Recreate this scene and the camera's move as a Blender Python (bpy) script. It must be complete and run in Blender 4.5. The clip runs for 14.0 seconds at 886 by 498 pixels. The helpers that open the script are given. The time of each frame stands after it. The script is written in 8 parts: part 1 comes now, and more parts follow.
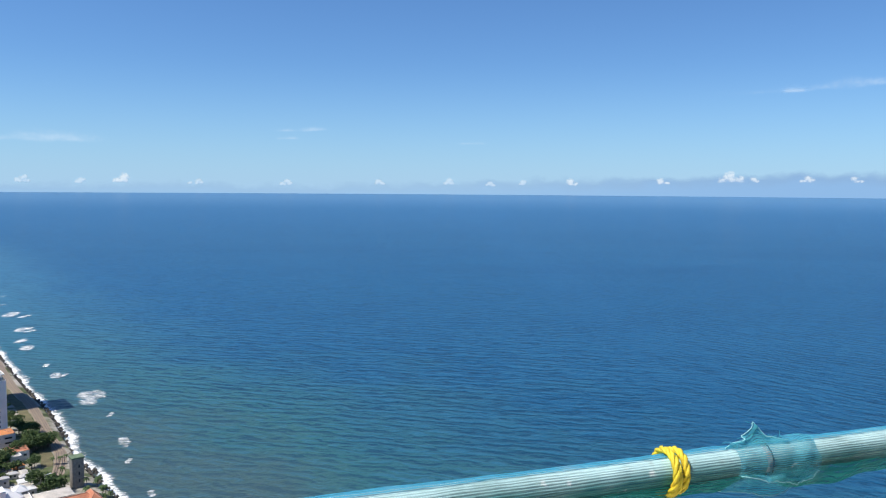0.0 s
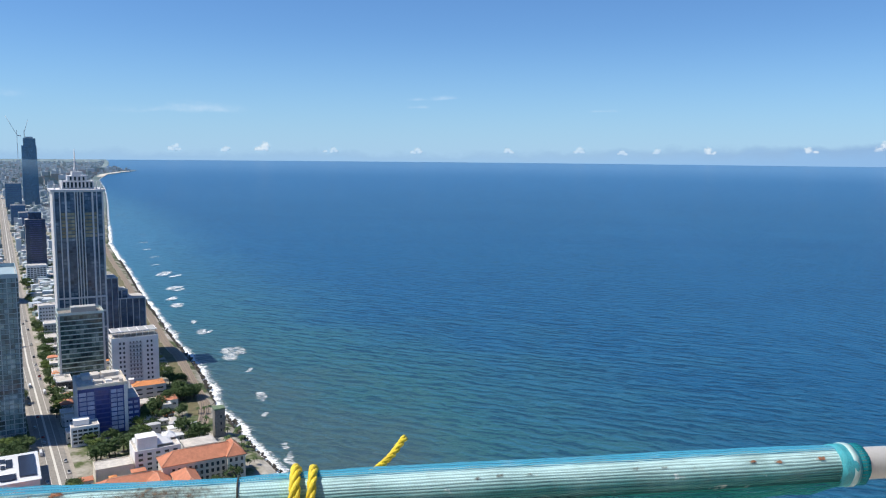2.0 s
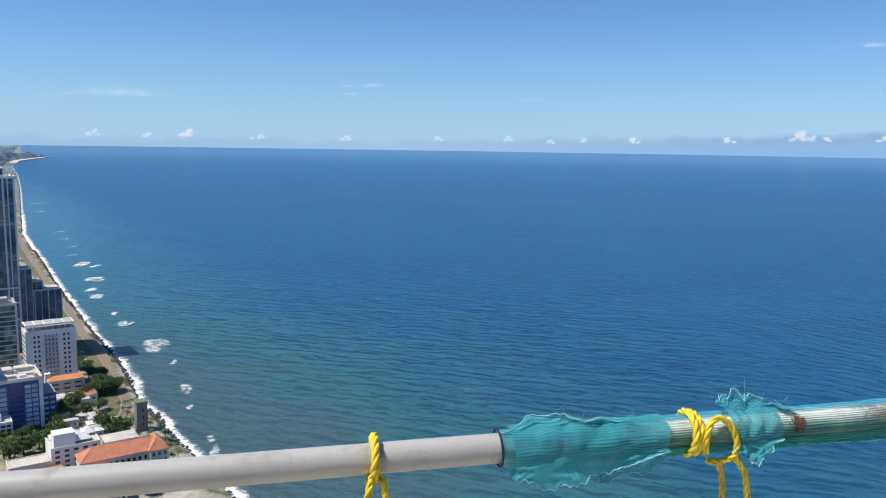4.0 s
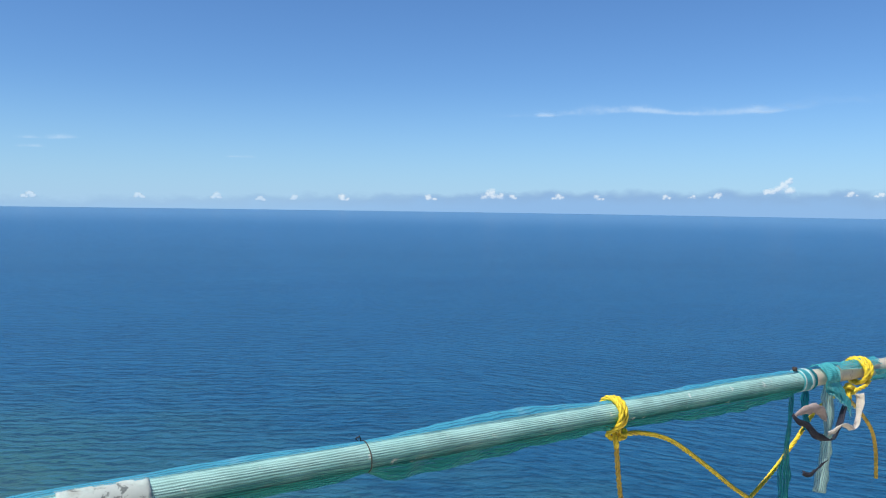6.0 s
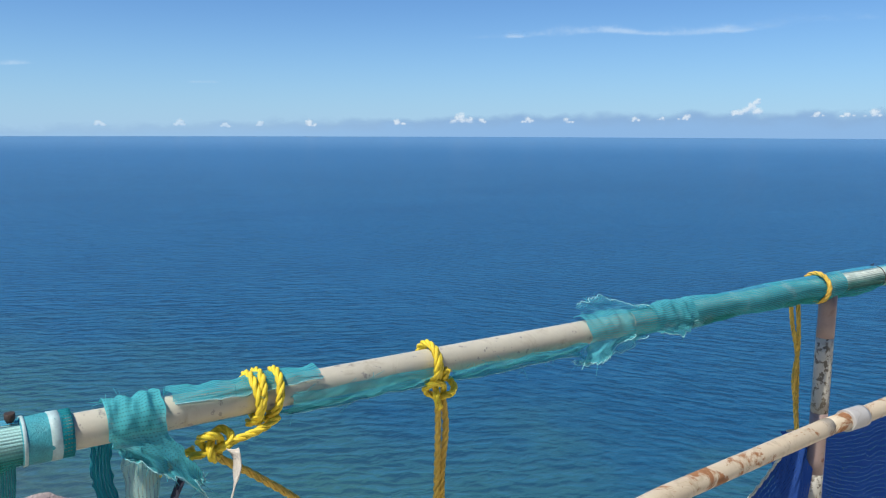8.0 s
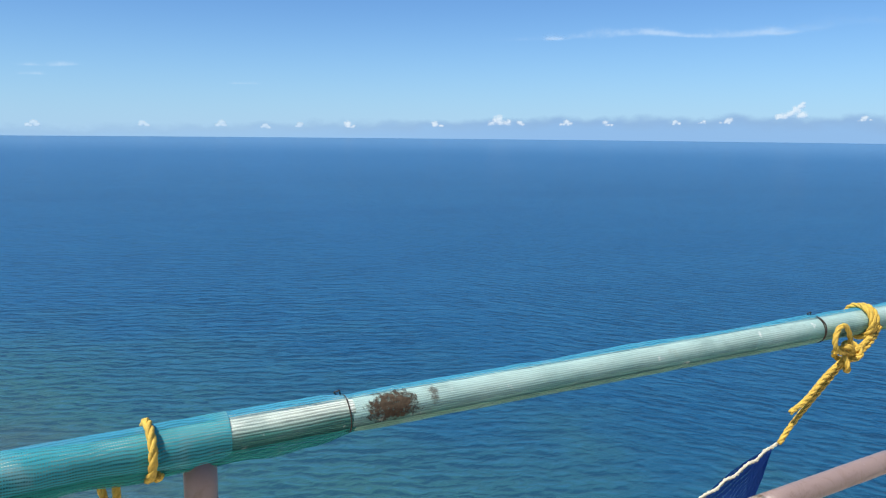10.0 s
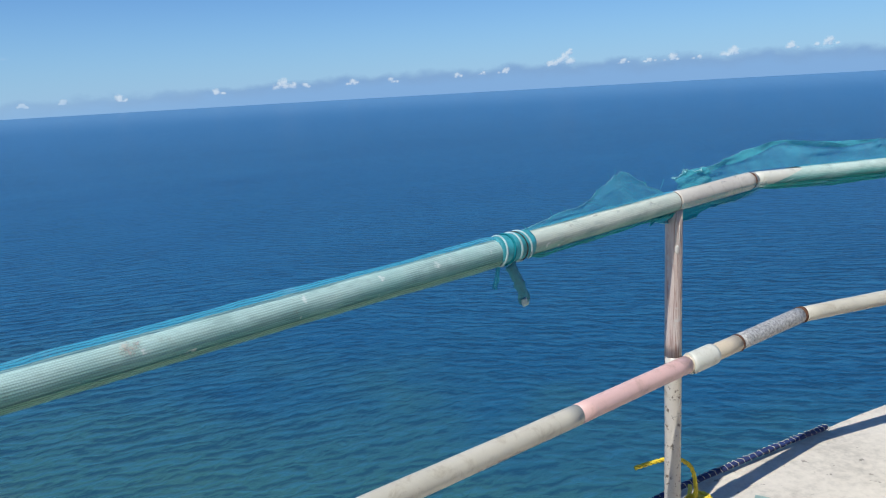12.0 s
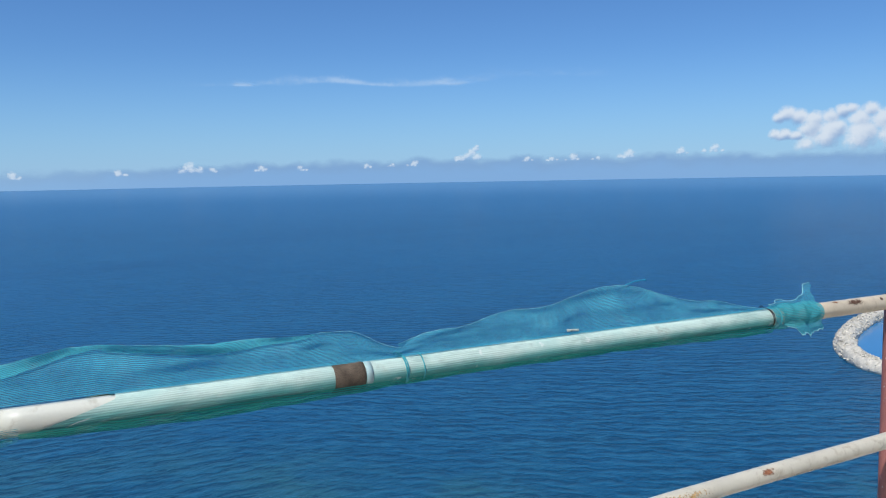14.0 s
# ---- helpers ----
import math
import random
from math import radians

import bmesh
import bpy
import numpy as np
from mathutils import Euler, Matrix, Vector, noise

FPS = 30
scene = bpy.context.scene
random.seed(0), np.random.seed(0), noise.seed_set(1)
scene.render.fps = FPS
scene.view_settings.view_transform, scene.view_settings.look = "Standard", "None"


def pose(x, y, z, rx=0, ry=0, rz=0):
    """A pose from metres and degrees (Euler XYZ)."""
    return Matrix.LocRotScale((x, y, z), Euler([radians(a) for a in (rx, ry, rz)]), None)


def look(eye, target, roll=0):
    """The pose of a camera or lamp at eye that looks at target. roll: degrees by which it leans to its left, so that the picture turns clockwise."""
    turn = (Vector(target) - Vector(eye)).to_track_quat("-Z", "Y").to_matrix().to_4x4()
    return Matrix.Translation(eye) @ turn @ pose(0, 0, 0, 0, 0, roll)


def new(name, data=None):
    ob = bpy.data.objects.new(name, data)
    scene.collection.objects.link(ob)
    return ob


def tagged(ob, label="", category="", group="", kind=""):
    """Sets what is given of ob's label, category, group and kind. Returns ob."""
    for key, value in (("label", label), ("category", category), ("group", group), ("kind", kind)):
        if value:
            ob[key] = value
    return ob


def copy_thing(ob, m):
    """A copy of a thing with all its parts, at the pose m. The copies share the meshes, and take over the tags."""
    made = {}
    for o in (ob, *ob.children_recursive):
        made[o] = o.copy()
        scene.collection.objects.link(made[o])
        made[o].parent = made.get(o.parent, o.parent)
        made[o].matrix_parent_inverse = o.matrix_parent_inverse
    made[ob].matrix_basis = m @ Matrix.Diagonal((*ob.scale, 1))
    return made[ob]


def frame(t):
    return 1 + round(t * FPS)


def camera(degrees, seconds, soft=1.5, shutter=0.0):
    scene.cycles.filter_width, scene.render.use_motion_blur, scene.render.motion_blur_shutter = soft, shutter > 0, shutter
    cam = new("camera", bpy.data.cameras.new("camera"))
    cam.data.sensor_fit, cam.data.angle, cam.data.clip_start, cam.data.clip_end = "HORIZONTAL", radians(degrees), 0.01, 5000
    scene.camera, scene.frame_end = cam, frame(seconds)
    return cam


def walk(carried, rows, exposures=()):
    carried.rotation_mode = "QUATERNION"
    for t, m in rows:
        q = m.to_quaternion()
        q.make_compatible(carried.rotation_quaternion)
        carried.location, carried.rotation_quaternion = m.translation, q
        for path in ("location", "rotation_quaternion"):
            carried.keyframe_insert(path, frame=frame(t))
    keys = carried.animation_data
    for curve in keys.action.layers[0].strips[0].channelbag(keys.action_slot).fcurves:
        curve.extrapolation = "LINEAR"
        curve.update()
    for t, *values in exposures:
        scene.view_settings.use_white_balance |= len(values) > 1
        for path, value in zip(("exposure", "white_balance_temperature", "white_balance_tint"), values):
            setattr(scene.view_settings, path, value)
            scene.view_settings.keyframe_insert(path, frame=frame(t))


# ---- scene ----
# ------------------------------------------------------------ camera
cam = camera(59.3, 14.0, soft=1.1)
walk(cam, [
    (0.0, pose(-0.000, -0.000, 1.576, 85.53, -0.42, -0.00)),
    (0.5, pose(0.454, 0.262, 1.564, 83.51, -0.65, 2.92)),
    (1.0, pose(0.905, 0.410, 1.549, 81.99, -0.11, 7.76)),
    (1.5, pose(1.398, 0.635, 1.525, 81.20, -0.11, 9.62)),
    (2.0, pose(1.933, 0.733, 1.564, 83.18, -0.54, 9.44)),
    (2.2, pose(2.149, 0.755, 1.588, 84.00, -0.67, 9.01)),
    (4.3, pose(3.981, 1.253, 1.597, 82.28, -0.30, 2.43)),
    (4.5, pose(4.187, 1.302, 1.579, 82.89, 0.51, 0.23)),
    (4.7, pose(4.393, 1.337, 1.566, 82.90, 0.96, -2.90)),
    (5.0, pose(4.685, 1.374, 1.574, 81.76, 0.91, -8.79)),
    (5.5, pose(5.155, 1.508, 1.556, 83.95, -1.21, -16.76)),
    (6.0, pose(5.619, 1.702, 1.570, 86.81, -0.85, -16.58)),
    (6.5, pose(6.017, 1.848, 1.605, 86.29, -0.61, -14.55)),
    (7.0, pose(6.479, 2.075, 1.571, 85.20, -0.35, -18.76)),
    (7.5, pose(7.002, 2.257, 1.520, 82.47, 0.07, -20.44)),
    (8.0, pose(7.410, 2.435, 1.484, 81.34, -0.20, -18.82)),
    (8.2, pose(7.598, 2.519, 1.503, 82.52, -0.35, -19.07)),
    (10.3, pose(9.383, 3.028, 1.504, 81.43, -0.67, -15.75)),
    (10.5, pose(9.548, 3.064, 1.484, 82.70, -0.80, -15.91)),
    (11.0, pose(9.971, 3.152, 1.517, 85.82, -0.45, -22.41)),
    (11.5, pose(10.422, 3.207, 1.466, 78.93, 2.01, -27.33)),
    (12.0, pose(10.829, 3.309, 1.447, 78.29, 3.18, -31.37)),
    (12.5, pose(11.256, 3.338, 1.463, 80.02, 3.88, -36.24)),
    (13.0, pose(11.684, 3.344, 1.477, 80.74, 3.41, -35.78)),
    (13.5, pose(12.172, 3.418, 1.497, 83.53, 2.35, -36.97)),
    (14.0, pose(12.648, 3.396, 1.515, 84.65, 1.05, -37.98)),
], exposures=[(0.0, 0.07, 6500, 10), (2.0, 0.05, 6500, 10), (4.5, 0.02, 6500, 10), (5.0, 0.0, 6500, 10), (6.0, 0.06, 6500, 10), (6.5, 0.10, 6500, 10), (7.5, -0.04, 6500, 10), (8.0, 0.0, 6500, 10), (10.5, 0.10, 6500, 10), (11.0, 0.04, 6450, 10), (11.5, -0.13, 6250, 10), (12.0, -0.19, 6150, 10), (12.5, -0.24, 6100, 10), (13.5, -0.24, 6100, 10), (14.0, -0.20, 6100, 10)])

# ------------------------------------------------------------ daylight
SUN_ELEV = 60.0
SUN_WAY = Vector((-0.93, -0.36, 0)).normalized() * math.cos(radians(SUN_ELEV)) + Vector((0, 0, math.sin(radians(SUN_ELEV))))
world = bpy.data.worlds.new("world")
scene.world = world
world.use_nodes = True
sky = world.node_tree.nodes.new("ShaderNodeTexSky")
sky.sky_type, sky.sun_disc = "NISHITA", False
sky.sun_elevation = radians(SUN_ELEV)
sky.sun_rotation = math.atan2(SUN_WAY.x, SUN_WAY.y)
sky.altitude, sky.air_density, sky.dust_density, sky.ozone_density = 200, 1.0, 0.0, 6.0
back = world.node_tree.nodes["Background"]
tint = world.node_tree.nodes.new("ShaderNodeMix")
tint.data_type, tint.blend_type = "RGBA", "MULTIPLY"
tint.inputs[0].default_value = 1.0
tint.inputs[7].default_value = (0.71, 0.95, 1.19, 1)
world.node_tree.links.new(sky.outputs[0], tint.inputs[6])
world.node_tree.links.new(tint.outputs[2], back.inputs[0])
back.inputs[1].default_value = 0.10
sun = new("sun", bpy.data.lights.new("sun", "SUN"))
sun.data.energy, sun.data.angle, sun.data.color = 5.0, radians(0.53), (1.0, 0.94, 0.84)
sun.matrix_world = look(SUN_WAY * 60, (0, 0, 0))


# ------------------------------------------------------------ material helpers
class Nodes:
    """A node material in few words."""

    def __init__(self, name):
        self.mat = bpy.data.materials.new(name)
        self.mat.use_nodes = True
        self.tree = self.mat.node_tree
        self.bsdf = self.tree.nodes["Principled BSDF"]
        self.out = self.tree.nodes["Material Output"]

    def put(self, kind):
        return self.tree.nodes.new("ShaderNode" + kind)

    def link(self, a, b):
        self.tree.links.new(a, b)

    def coords(self, which="Object", scale=(1, 1, 1)):
        c = self.put("TexCoord")
        m = self.put("Mapping")
        m.inputs["Scale"].default_value = scale
        self.link(c.outputs[which], m.inputs["Vector"])
        return m.outputs[0]

    def noise(self, vec, scale, detail=4.0, rough=0.55, dist=0.0):
        n = self.put("TexNoise")
        n.inputs["Scale"].default_value, n.inputs["Detail"].default_value = scale, detail
        n.inputs["Roughness"].default_value, n.inputs["Distortion"].default_value = rough, dist
        self.link(vec, n.inputs["Vector"])
        return n.outputs[0]

    def ramp(self, fac, stops):
        r = self.put("ValToRGB")
        while len(r.color_ramp.elements) < len(stops):
            r.color_ramp.elements.new(0.5)
        for e, (p, c) in zip(r.color_ramp.elements, stops):
            e.position = p
            e.color = (*c, 1) if len(c) == 3 else c
        self.link(fac, r.inputs[0])
        return r.outputs[0]

    def level(self, fac, lo, hi, a=0.0, b=1.0):
        r = self.put("MapRange")
        r.interpolation_type = "SMOOTHSTEP"
        for i, v in zip((1, 2, 3, 4), (lo, hi, a, b)):
            r.inputs[i].default_value = v
        self.link(fac, r.inputs[0])
        return r.outputs[0]

    def mix(self, fac, a, b):
        m = self.put("Mix")
        m.data_type = "RGBA"
        for sock, v in ((m.inputs[0], fac), (m.inputs[6], a), (m.inputs[7], b)):
            if isinstance(v, (int, float)):
                sock.default_value = v
            elif isinstance(v, tuple):
                sock.default_value = (*v, 1)
            else:
                self.link(v, sock)
        return m.outputs[2]

    def math(self, op, a, b=0.5, clamp=False):
        m = self.put("Math")
        m.operation, m.use_clamp = op, clamp
        for sock, v in ((m.inputs[0], a), (m.inputs[1], b)):
            if isinstance(v, (int, float)):
                sock.default_value = v
            else:
                self.link(v, sock)
        return m.outputs[0]

    def color(self, c):
        if isinstance(c, tuple):
            self.bsdf.inputs["Base Color"].default_value = (*c, 1)
        else:
            self.link(c, self.bsdf.inputs["Base Color"])

    def set(self, rough=0.6, metal=0.0, spec=0.5):
        for key, v in (("Roughness", rough), ("Metallic", metal), ("Specular IOR Level", spec)):
            if isinstance(v, (int, float)):
                self.bsdf.inputs[key].default_value = v
            else:
                self.link(v, self.bsdf.inputs[key])
        return self

    def bump(self, height, strength=0.3, distance=0.01):
        b = self.put("Bump")
        b.inputs["Strength"].default_value, b.inputs["Distance"].default_value = strength, distance
        self.link(height, b.inputs["Height"])
        self.link(b.outputs[0], self.bsdf.inputs["Normal"])


def plain(name, c, rough=0.6, metal=0.0, vary=0.25, scale=3.0, bump=0.0, spec=0.5):
    """A paint or render with variation at two scales."""
    n = Nodes(name)
    v = n.coords()
    big, small = n.noise(v, scale, 4), n.noise(v, scale * 9, 3)
    f = n.math("ADD", n.math("MULTIPLY", big, 0.65), n.math("MULTIPLY", small, 0.35))
    lo = tuple(max(0.0, k * (1 - vary)) for k in c)
    hi = tuple(min(0.95, k * (1 + vary * 0.7)) for k in c)
    n.color(n.ramp(f, [(0.3, lo), (0.7, hi)]))
    n.set(rough, metal, spec)
    if bump:
        n.bump(small, bump, 0.02)
    return n.mat


def steel_paint(name, coat, rust=(0.20, 0.075, 0.03), under=(0.42, 0.40, 0.37), rusted=0.55, chipped=0.62):
    """Painted pipe: coat, chips down to a grey undercoat, rust blooms."""
    n = Nodes(name)
    v = n.coords()
    chip = n.level(n.noise(v, 62, 6, 0.65), chipped, chipped + 0.05)
    bloom = n.level(n.noise(v, 11, 7, 0.7, 0.6), rusted, rusted + 0.08)
    grain = n.noise(v, 160, 3)
    c = n.mix(n.math("MULTIPLY", grain, 0.35), coat, tuple(k * 0.7 for k in coat))
    c = n.mix(n.level(n.noise(v, 5, 3), 0.45, 0.75, 0.0, 0.35), c, tuple(k * 0.62 for k in coat))
    c = n.mix(chip, c, under)
    soil = n.level(n.noise(v, 19, 6, 0.72, 0.8), 0.50, 0.72, 0.0, 0.6)
    c = n.mix(soil, c, tuple(k * m for k, m in zip(coat, (0.52, 0.46, 0.38))))
    speck = n.noise(v, 70, 3)
    c = n.mix(bloom, c, n.mix(speck, rust, tuple(min(1, k * 2.1) for k in rust)))
    n.color(c)
    n.set(n.level(bloom, 0, 1, 0.42, 0.85), 0.0, 0.5)
    n.bump(n.math("SUBTRACT", n.math("MULTIPLY", bloom, 0.6), chip), 0.4, 0.0015)
    return n.mat


def net(name, thread, gauge=0.0050, hole=0.12, cover=0.5, wear=0.25, fold=0.0, cross=0.55):
    """Woven shade net: threads along and across with see-through holes."""
    n = Nodes(name)
    c = n.put("UVMap")
    sep = n.put("SeparateXYZ")
    n.link(c.outputs[0], sep.inputs[0])
    wob = n.noise(c.outputs[0], 18, 3)
    along = n.math("PINGPONG", n.math("ADD", n.math("DIVIDE", sep.outputs[1], gauge), n.math("MULTIPLY", wob, 2.4)), 0.5)
    across = n.math("PINGPONG", n.math("ADD", n.math("DIVIDE", sep.outputs[0], gauge * 0.7), n.math("MULTIPLY", wob, 1.5)), 0.5)
    rows = n.level(along, cover * 0.5, cover * 0.5 + 0.12, 1, 0)
    cols = n.level(across, cover * 0.28, cover * 0.28 + 0.12, cross, 0)
    thr = n.math("MAXIMUM", rows, cols)
    patch = n.level(n.noise(c.outputs[0], 9, 4), 0.3, 0.75)
    alpha = n.math("ADD", hole, n.math("MULTIPLY", thr, n.level(patch, 0, 1, 0.62 + fold, 0.95)), clamp=True)
    pale = tuple(min(0.9, k * 0.5 + 0.34) for k in thread)
    col = n.mix(n.level(n.noise(c.outputs[0], 14, 5), 0.52, 0.75, 0, wear * 2.2), thread, pale)
    dif, tra, gl = n.put("BsdfDiffuse"), n.put("BsdfTranslucent"), n.put("BsdfTransparent")
    n.link(col, dif.inputs[0])
    n.link(col, tra.inputs[0])
    m1, m2 = n.put("MixShader"), n.put("MixShader")
    m1.inputs[0].default_value = 0.42
    n.link(dif.outputs[0], m1.inputs[1])
    n.link(tra.outputs[0], m1.inputs[2])
    n.link(alpha, m2.inputs[0])
    n.link(gl.outputs[0], m2.inputs[1])
    n.link(m1.outputs[0], m2.inputs[2])
    n.link(m2.outputs[0], n.out.inputs[0])
    return n.mat


def sleeve(name, light, teal, rib=0.0047, dark=0.42, turn=(-0.002, 0.026), relief=0.8):
    """Net pulled tight over a pipe: ribs along it, bleached top with painted sunlight and a shaded underside, grimy in
    streaks.
    """
    n = Nodes(name)
    uv = n.put("UVMap").outputs[0]
    sep = n.put("SeparateXYZ")
    n.link(uv, sep.inputs[0])
    stretch = n.put("Mapping")
    stretch.inputs["Scale"].default_value = (2.2, 30.0, 1)
    n.link(uv, stretch.inputs["Vector"])
    wob = n.math("MULTIPLY", n.noise(stretch.outputs[0], 1.0, 4), 2.6)
    thread = n.noise(stretch.outputs[0], 9.0, 4, 0.7)
    ribs = n.math("PINGPONG", n.math("ADD", n.math("DIVIDE", sep.outputs[1], rib), wob), 0.5)
    weave = n.math("PINGPONG", n.math("DIVIDE", sep.outputs[0], 0.0030), 0.5)
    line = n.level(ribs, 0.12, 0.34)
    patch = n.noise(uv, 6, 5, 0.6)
    bleach_lit = n.math("ADD", n.level(sep.outputs[1], *turn), n.math("MULTIPLY", n.math("SUBTRACT", patch, 0.5), 1.5), clamp=True)
    c = n.mix(bleach_lit, teal, light)
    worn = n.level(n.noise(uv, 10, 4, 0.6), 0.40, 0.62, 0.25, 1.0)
    c = n.mix(n.math("MULTIPLY", n.math("MULTIPLY", line, worn), n.level(thread, 0.32, 0.6, 0.35, 0.95)), c, n.mix(bleach_lit, tuple(k * dark for k in teal), tuple(k * dark for k in light)))
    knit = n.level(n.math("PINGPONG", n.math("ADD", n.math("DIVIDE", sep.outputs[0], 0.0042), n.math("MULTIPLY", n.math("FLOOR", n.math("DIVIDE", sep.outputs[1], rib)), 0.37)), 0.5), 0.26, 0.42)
    c = n.mix(n.math("MULTIPLY", knit, 0.25), c, n.mix(bleach_lit, tuple(k * 0.5 for k in teal), tuple(k * 0.55 for k in light)))
    smear = n.put("Mapping")
    smear.inputs["Scale"].default_value = (7.0, 26.0, 1)
    n.link(uv, smear.inputs["Vector"])
    c = n.mix(n.level(n.noise(smear.outputs[0], 1.0, 6, 0.7), 0.50, 0.70, 0, 0.55), c, (0.17, 0.27, 0.26))
    c = n.mix(n.level(n.noise(uv, 13, 6, 0.7), 0.56, 0.74, 0, 0.5), c, (0.20, 0.20, 0.15))
    c = n.mix(n.level(n.noise(uv, 30, 4, 0.6), 0.62, 0.72, 0, 0.6), c, (0.80, 0.82, 0.78))
    n.color(c)
    n.set(0.75, 0, 0.25)
    n.bump(n.math("ADD", n.math("MULTIPLY", ribs, -1.0), n.math("MULTIPLY", weave, 0.12)), relief, 0.0022)
    return n.mat


M = {}
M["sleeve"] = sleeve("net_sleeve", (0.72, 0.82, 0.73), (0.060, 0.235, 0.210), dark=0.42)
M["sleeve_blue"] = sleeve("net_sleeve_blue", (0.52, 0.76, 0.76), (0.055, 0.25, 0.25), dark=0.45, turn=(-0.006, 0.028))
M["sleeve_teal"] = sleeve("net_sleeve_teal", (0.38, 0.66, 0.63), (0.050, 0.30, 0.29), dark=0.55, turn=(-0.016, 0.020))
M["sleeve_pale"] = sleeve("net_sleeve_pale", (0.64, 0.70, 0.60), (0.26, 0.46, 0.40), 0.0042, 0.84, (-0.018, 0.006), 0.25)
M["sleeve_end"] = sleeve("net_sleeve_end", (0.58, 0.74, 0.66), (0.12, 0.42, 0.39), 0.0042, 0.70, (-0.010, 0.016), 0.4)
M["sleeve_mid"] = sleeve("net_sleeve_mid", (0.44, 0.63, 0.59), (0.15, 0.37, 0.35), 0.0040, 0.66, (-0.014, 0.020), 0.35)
M["net"] = net("teal_net", (0.11, 0.50, 0.57), gauge=0.0040, hole=0.20, cover=0.48)
M["net_tight"] = net("close_teal_net", (0.09, 0.47, 0.55), gauge=0.0046, hole=0.22, cover=0.46, wear=0.30, cross=0.8)
M["net_knot"] = net("bright_teal_net", (0.10, 0.50, 0.56), gauge=0.0050, hole=0.50, cover=0.55, wear=0.35, cross=0.9)
M["hem"] = plain("pale_net_hem", (0.30, 0.60, 0.63), 0.7, vary=0.3, scale=60)
M["net_sky"] = net("sky_blue_net", (0.10, 0.44, 0.62), gauge=0.0056, hole=0.16, cover=0.5, wear=0.2)
M["net_low"] = net("sea_green_net", (0.055, 0.36, 0.33), gauge=0.0050, hole=0.22, cover=0.5, wear=0.10)
M["net_low_pale"] = net("pale_green_net", (0.30, 0.54, 0.45), gauge=0.0050, hole=0.30, cover=0.6, wear=0.10)
M["net_pale"] = net("bleached_net", (0.46, 0.66, 0.62), gauge=0.0034, hole=0.35, cover=0.5)
M["net_deep"] = net("deep_teal_net", (0.03, 0.32, 0.37), hole=0.30, cover=0.6, wear=0.08)
M["net_thin"] = net("thin_teal_net", (0.14, 0.54, 0.66), gauge=0.0030, hole=0.20, cover=0.22, wear=0.12, fold=-0.30)
M["net_sheer"] = net("sheer_teal_net", (0.12, 0.45, 0.52), gauge=0.0034, hole=0.02, cover=0.16, wear=0.1, cross=0.25)
M["net_blue"] = net("blue_net", (0.035, 0.095, 0.34), gauge=0.017, hole=0.50, cover=0.62, wear=0.03)
M["bare"] = steel_paint("weathered_pipe", (0.56, 0.535, 0.43), rusted=0.70, chipped=0.60, under=(0.30, 0.28, 0.25))
M["grey"] = steel_paint("galvanised_pipe", (0.48, 0.47, 0.45), rusted=0.80, chipped=0.66, under=(0.28, 0.28, 0.27))
M["cream"] = steel_paint("cream_pipe", (0.67, 0.575, 0.42), rusted=0.71, chipped=0.68, under=(0.42, 0.33, 0.22))
M["cream_grey"] = steel_paint("grey_cream_pipe", (0.62, 0.585, 0.475), rusted=0.74, chipped=0.67, under=(0.42, 0.37, 0.29))
M["pink"] = steel_paint("pink_pipe", (0.76, 0.50, 0.45), rusted=0.78, chipped=0.68, under=(0.62, 0.50, 0.44))
M["rusty"] = steel_paint("rusty_pipe", (0.60, 0.51, 0.37), rust=(0.19, 0.085, 0.035), under=(0.34, 0.22, 0.12), rusted=0.53, chipped=0.63)
M["zinc"] = plain("speckled_zinc_pipe", (0.50, 0.495, 0.475), 0.5, 0.2, 0.75, 130, 0.25)
M["joint"] = steel_paint("pink_grey_pipe", (0.70, 0.655, 0.565), rusted=0.80, chipped=0.66, under=(0.56, 0.50, 0.45))
M["pale_pipe"] = steel_paint("pale_green_white_pipe", (0.70, 0.70, 0.60), rusted=0.82, chipped=0.70, under=(0.5, 0.48, 0.42))
M["post_white"] = steel_paint("peeling_white_post", (0.52, 0.51, 0.45), rust=(0.15, 0.12, 0.085), rusted=0.56, chipped=0.515, under=(0.13, 0.115, 0.09))
M["post_brown"] = steel_paint("brown_primer_post", (0.33, 0.245, 0.225), rust=(0.12, 0.05, 0.035), rusted=0.62, chipped=0.66, under=(0.48, 0.46, 0.43))
M["post_red"] = steel_paint("red_primer_post", (0.36, 0.14, 0.12), rusted=0.66, chipped=0.64, under=(0.5, 0.45, 0.42))
M["post_plum"] = steel_paint("plum_primer_post", (0.24, 0.14, 0.135), rusted=0.66, chipped=0.66, under=(0.4, 0.36, 0.34))


def streaked(name, a, b, c):
    """Old paint in long streaks down a post."""
    n = Nodes(name)
    v = n.coords("Object", (1, 1, 0.06))
    s = n.noise(v, 95, 5, 0.6, 1.2)
    col = n.ramp(s, [(0.34, b), (0.46, a), (0.56, c), (0.66, b)])
    n.color(n.mix(n.level(n.noise(n.coords(), 40, 5), 0.6, 0.68, 0, 0.8), col, (0.6, 0.57, 0.53)))
    n.set(0.7, 0, 0.3)
    n.bump(s, 0.3, 0.001)
    return n.mat


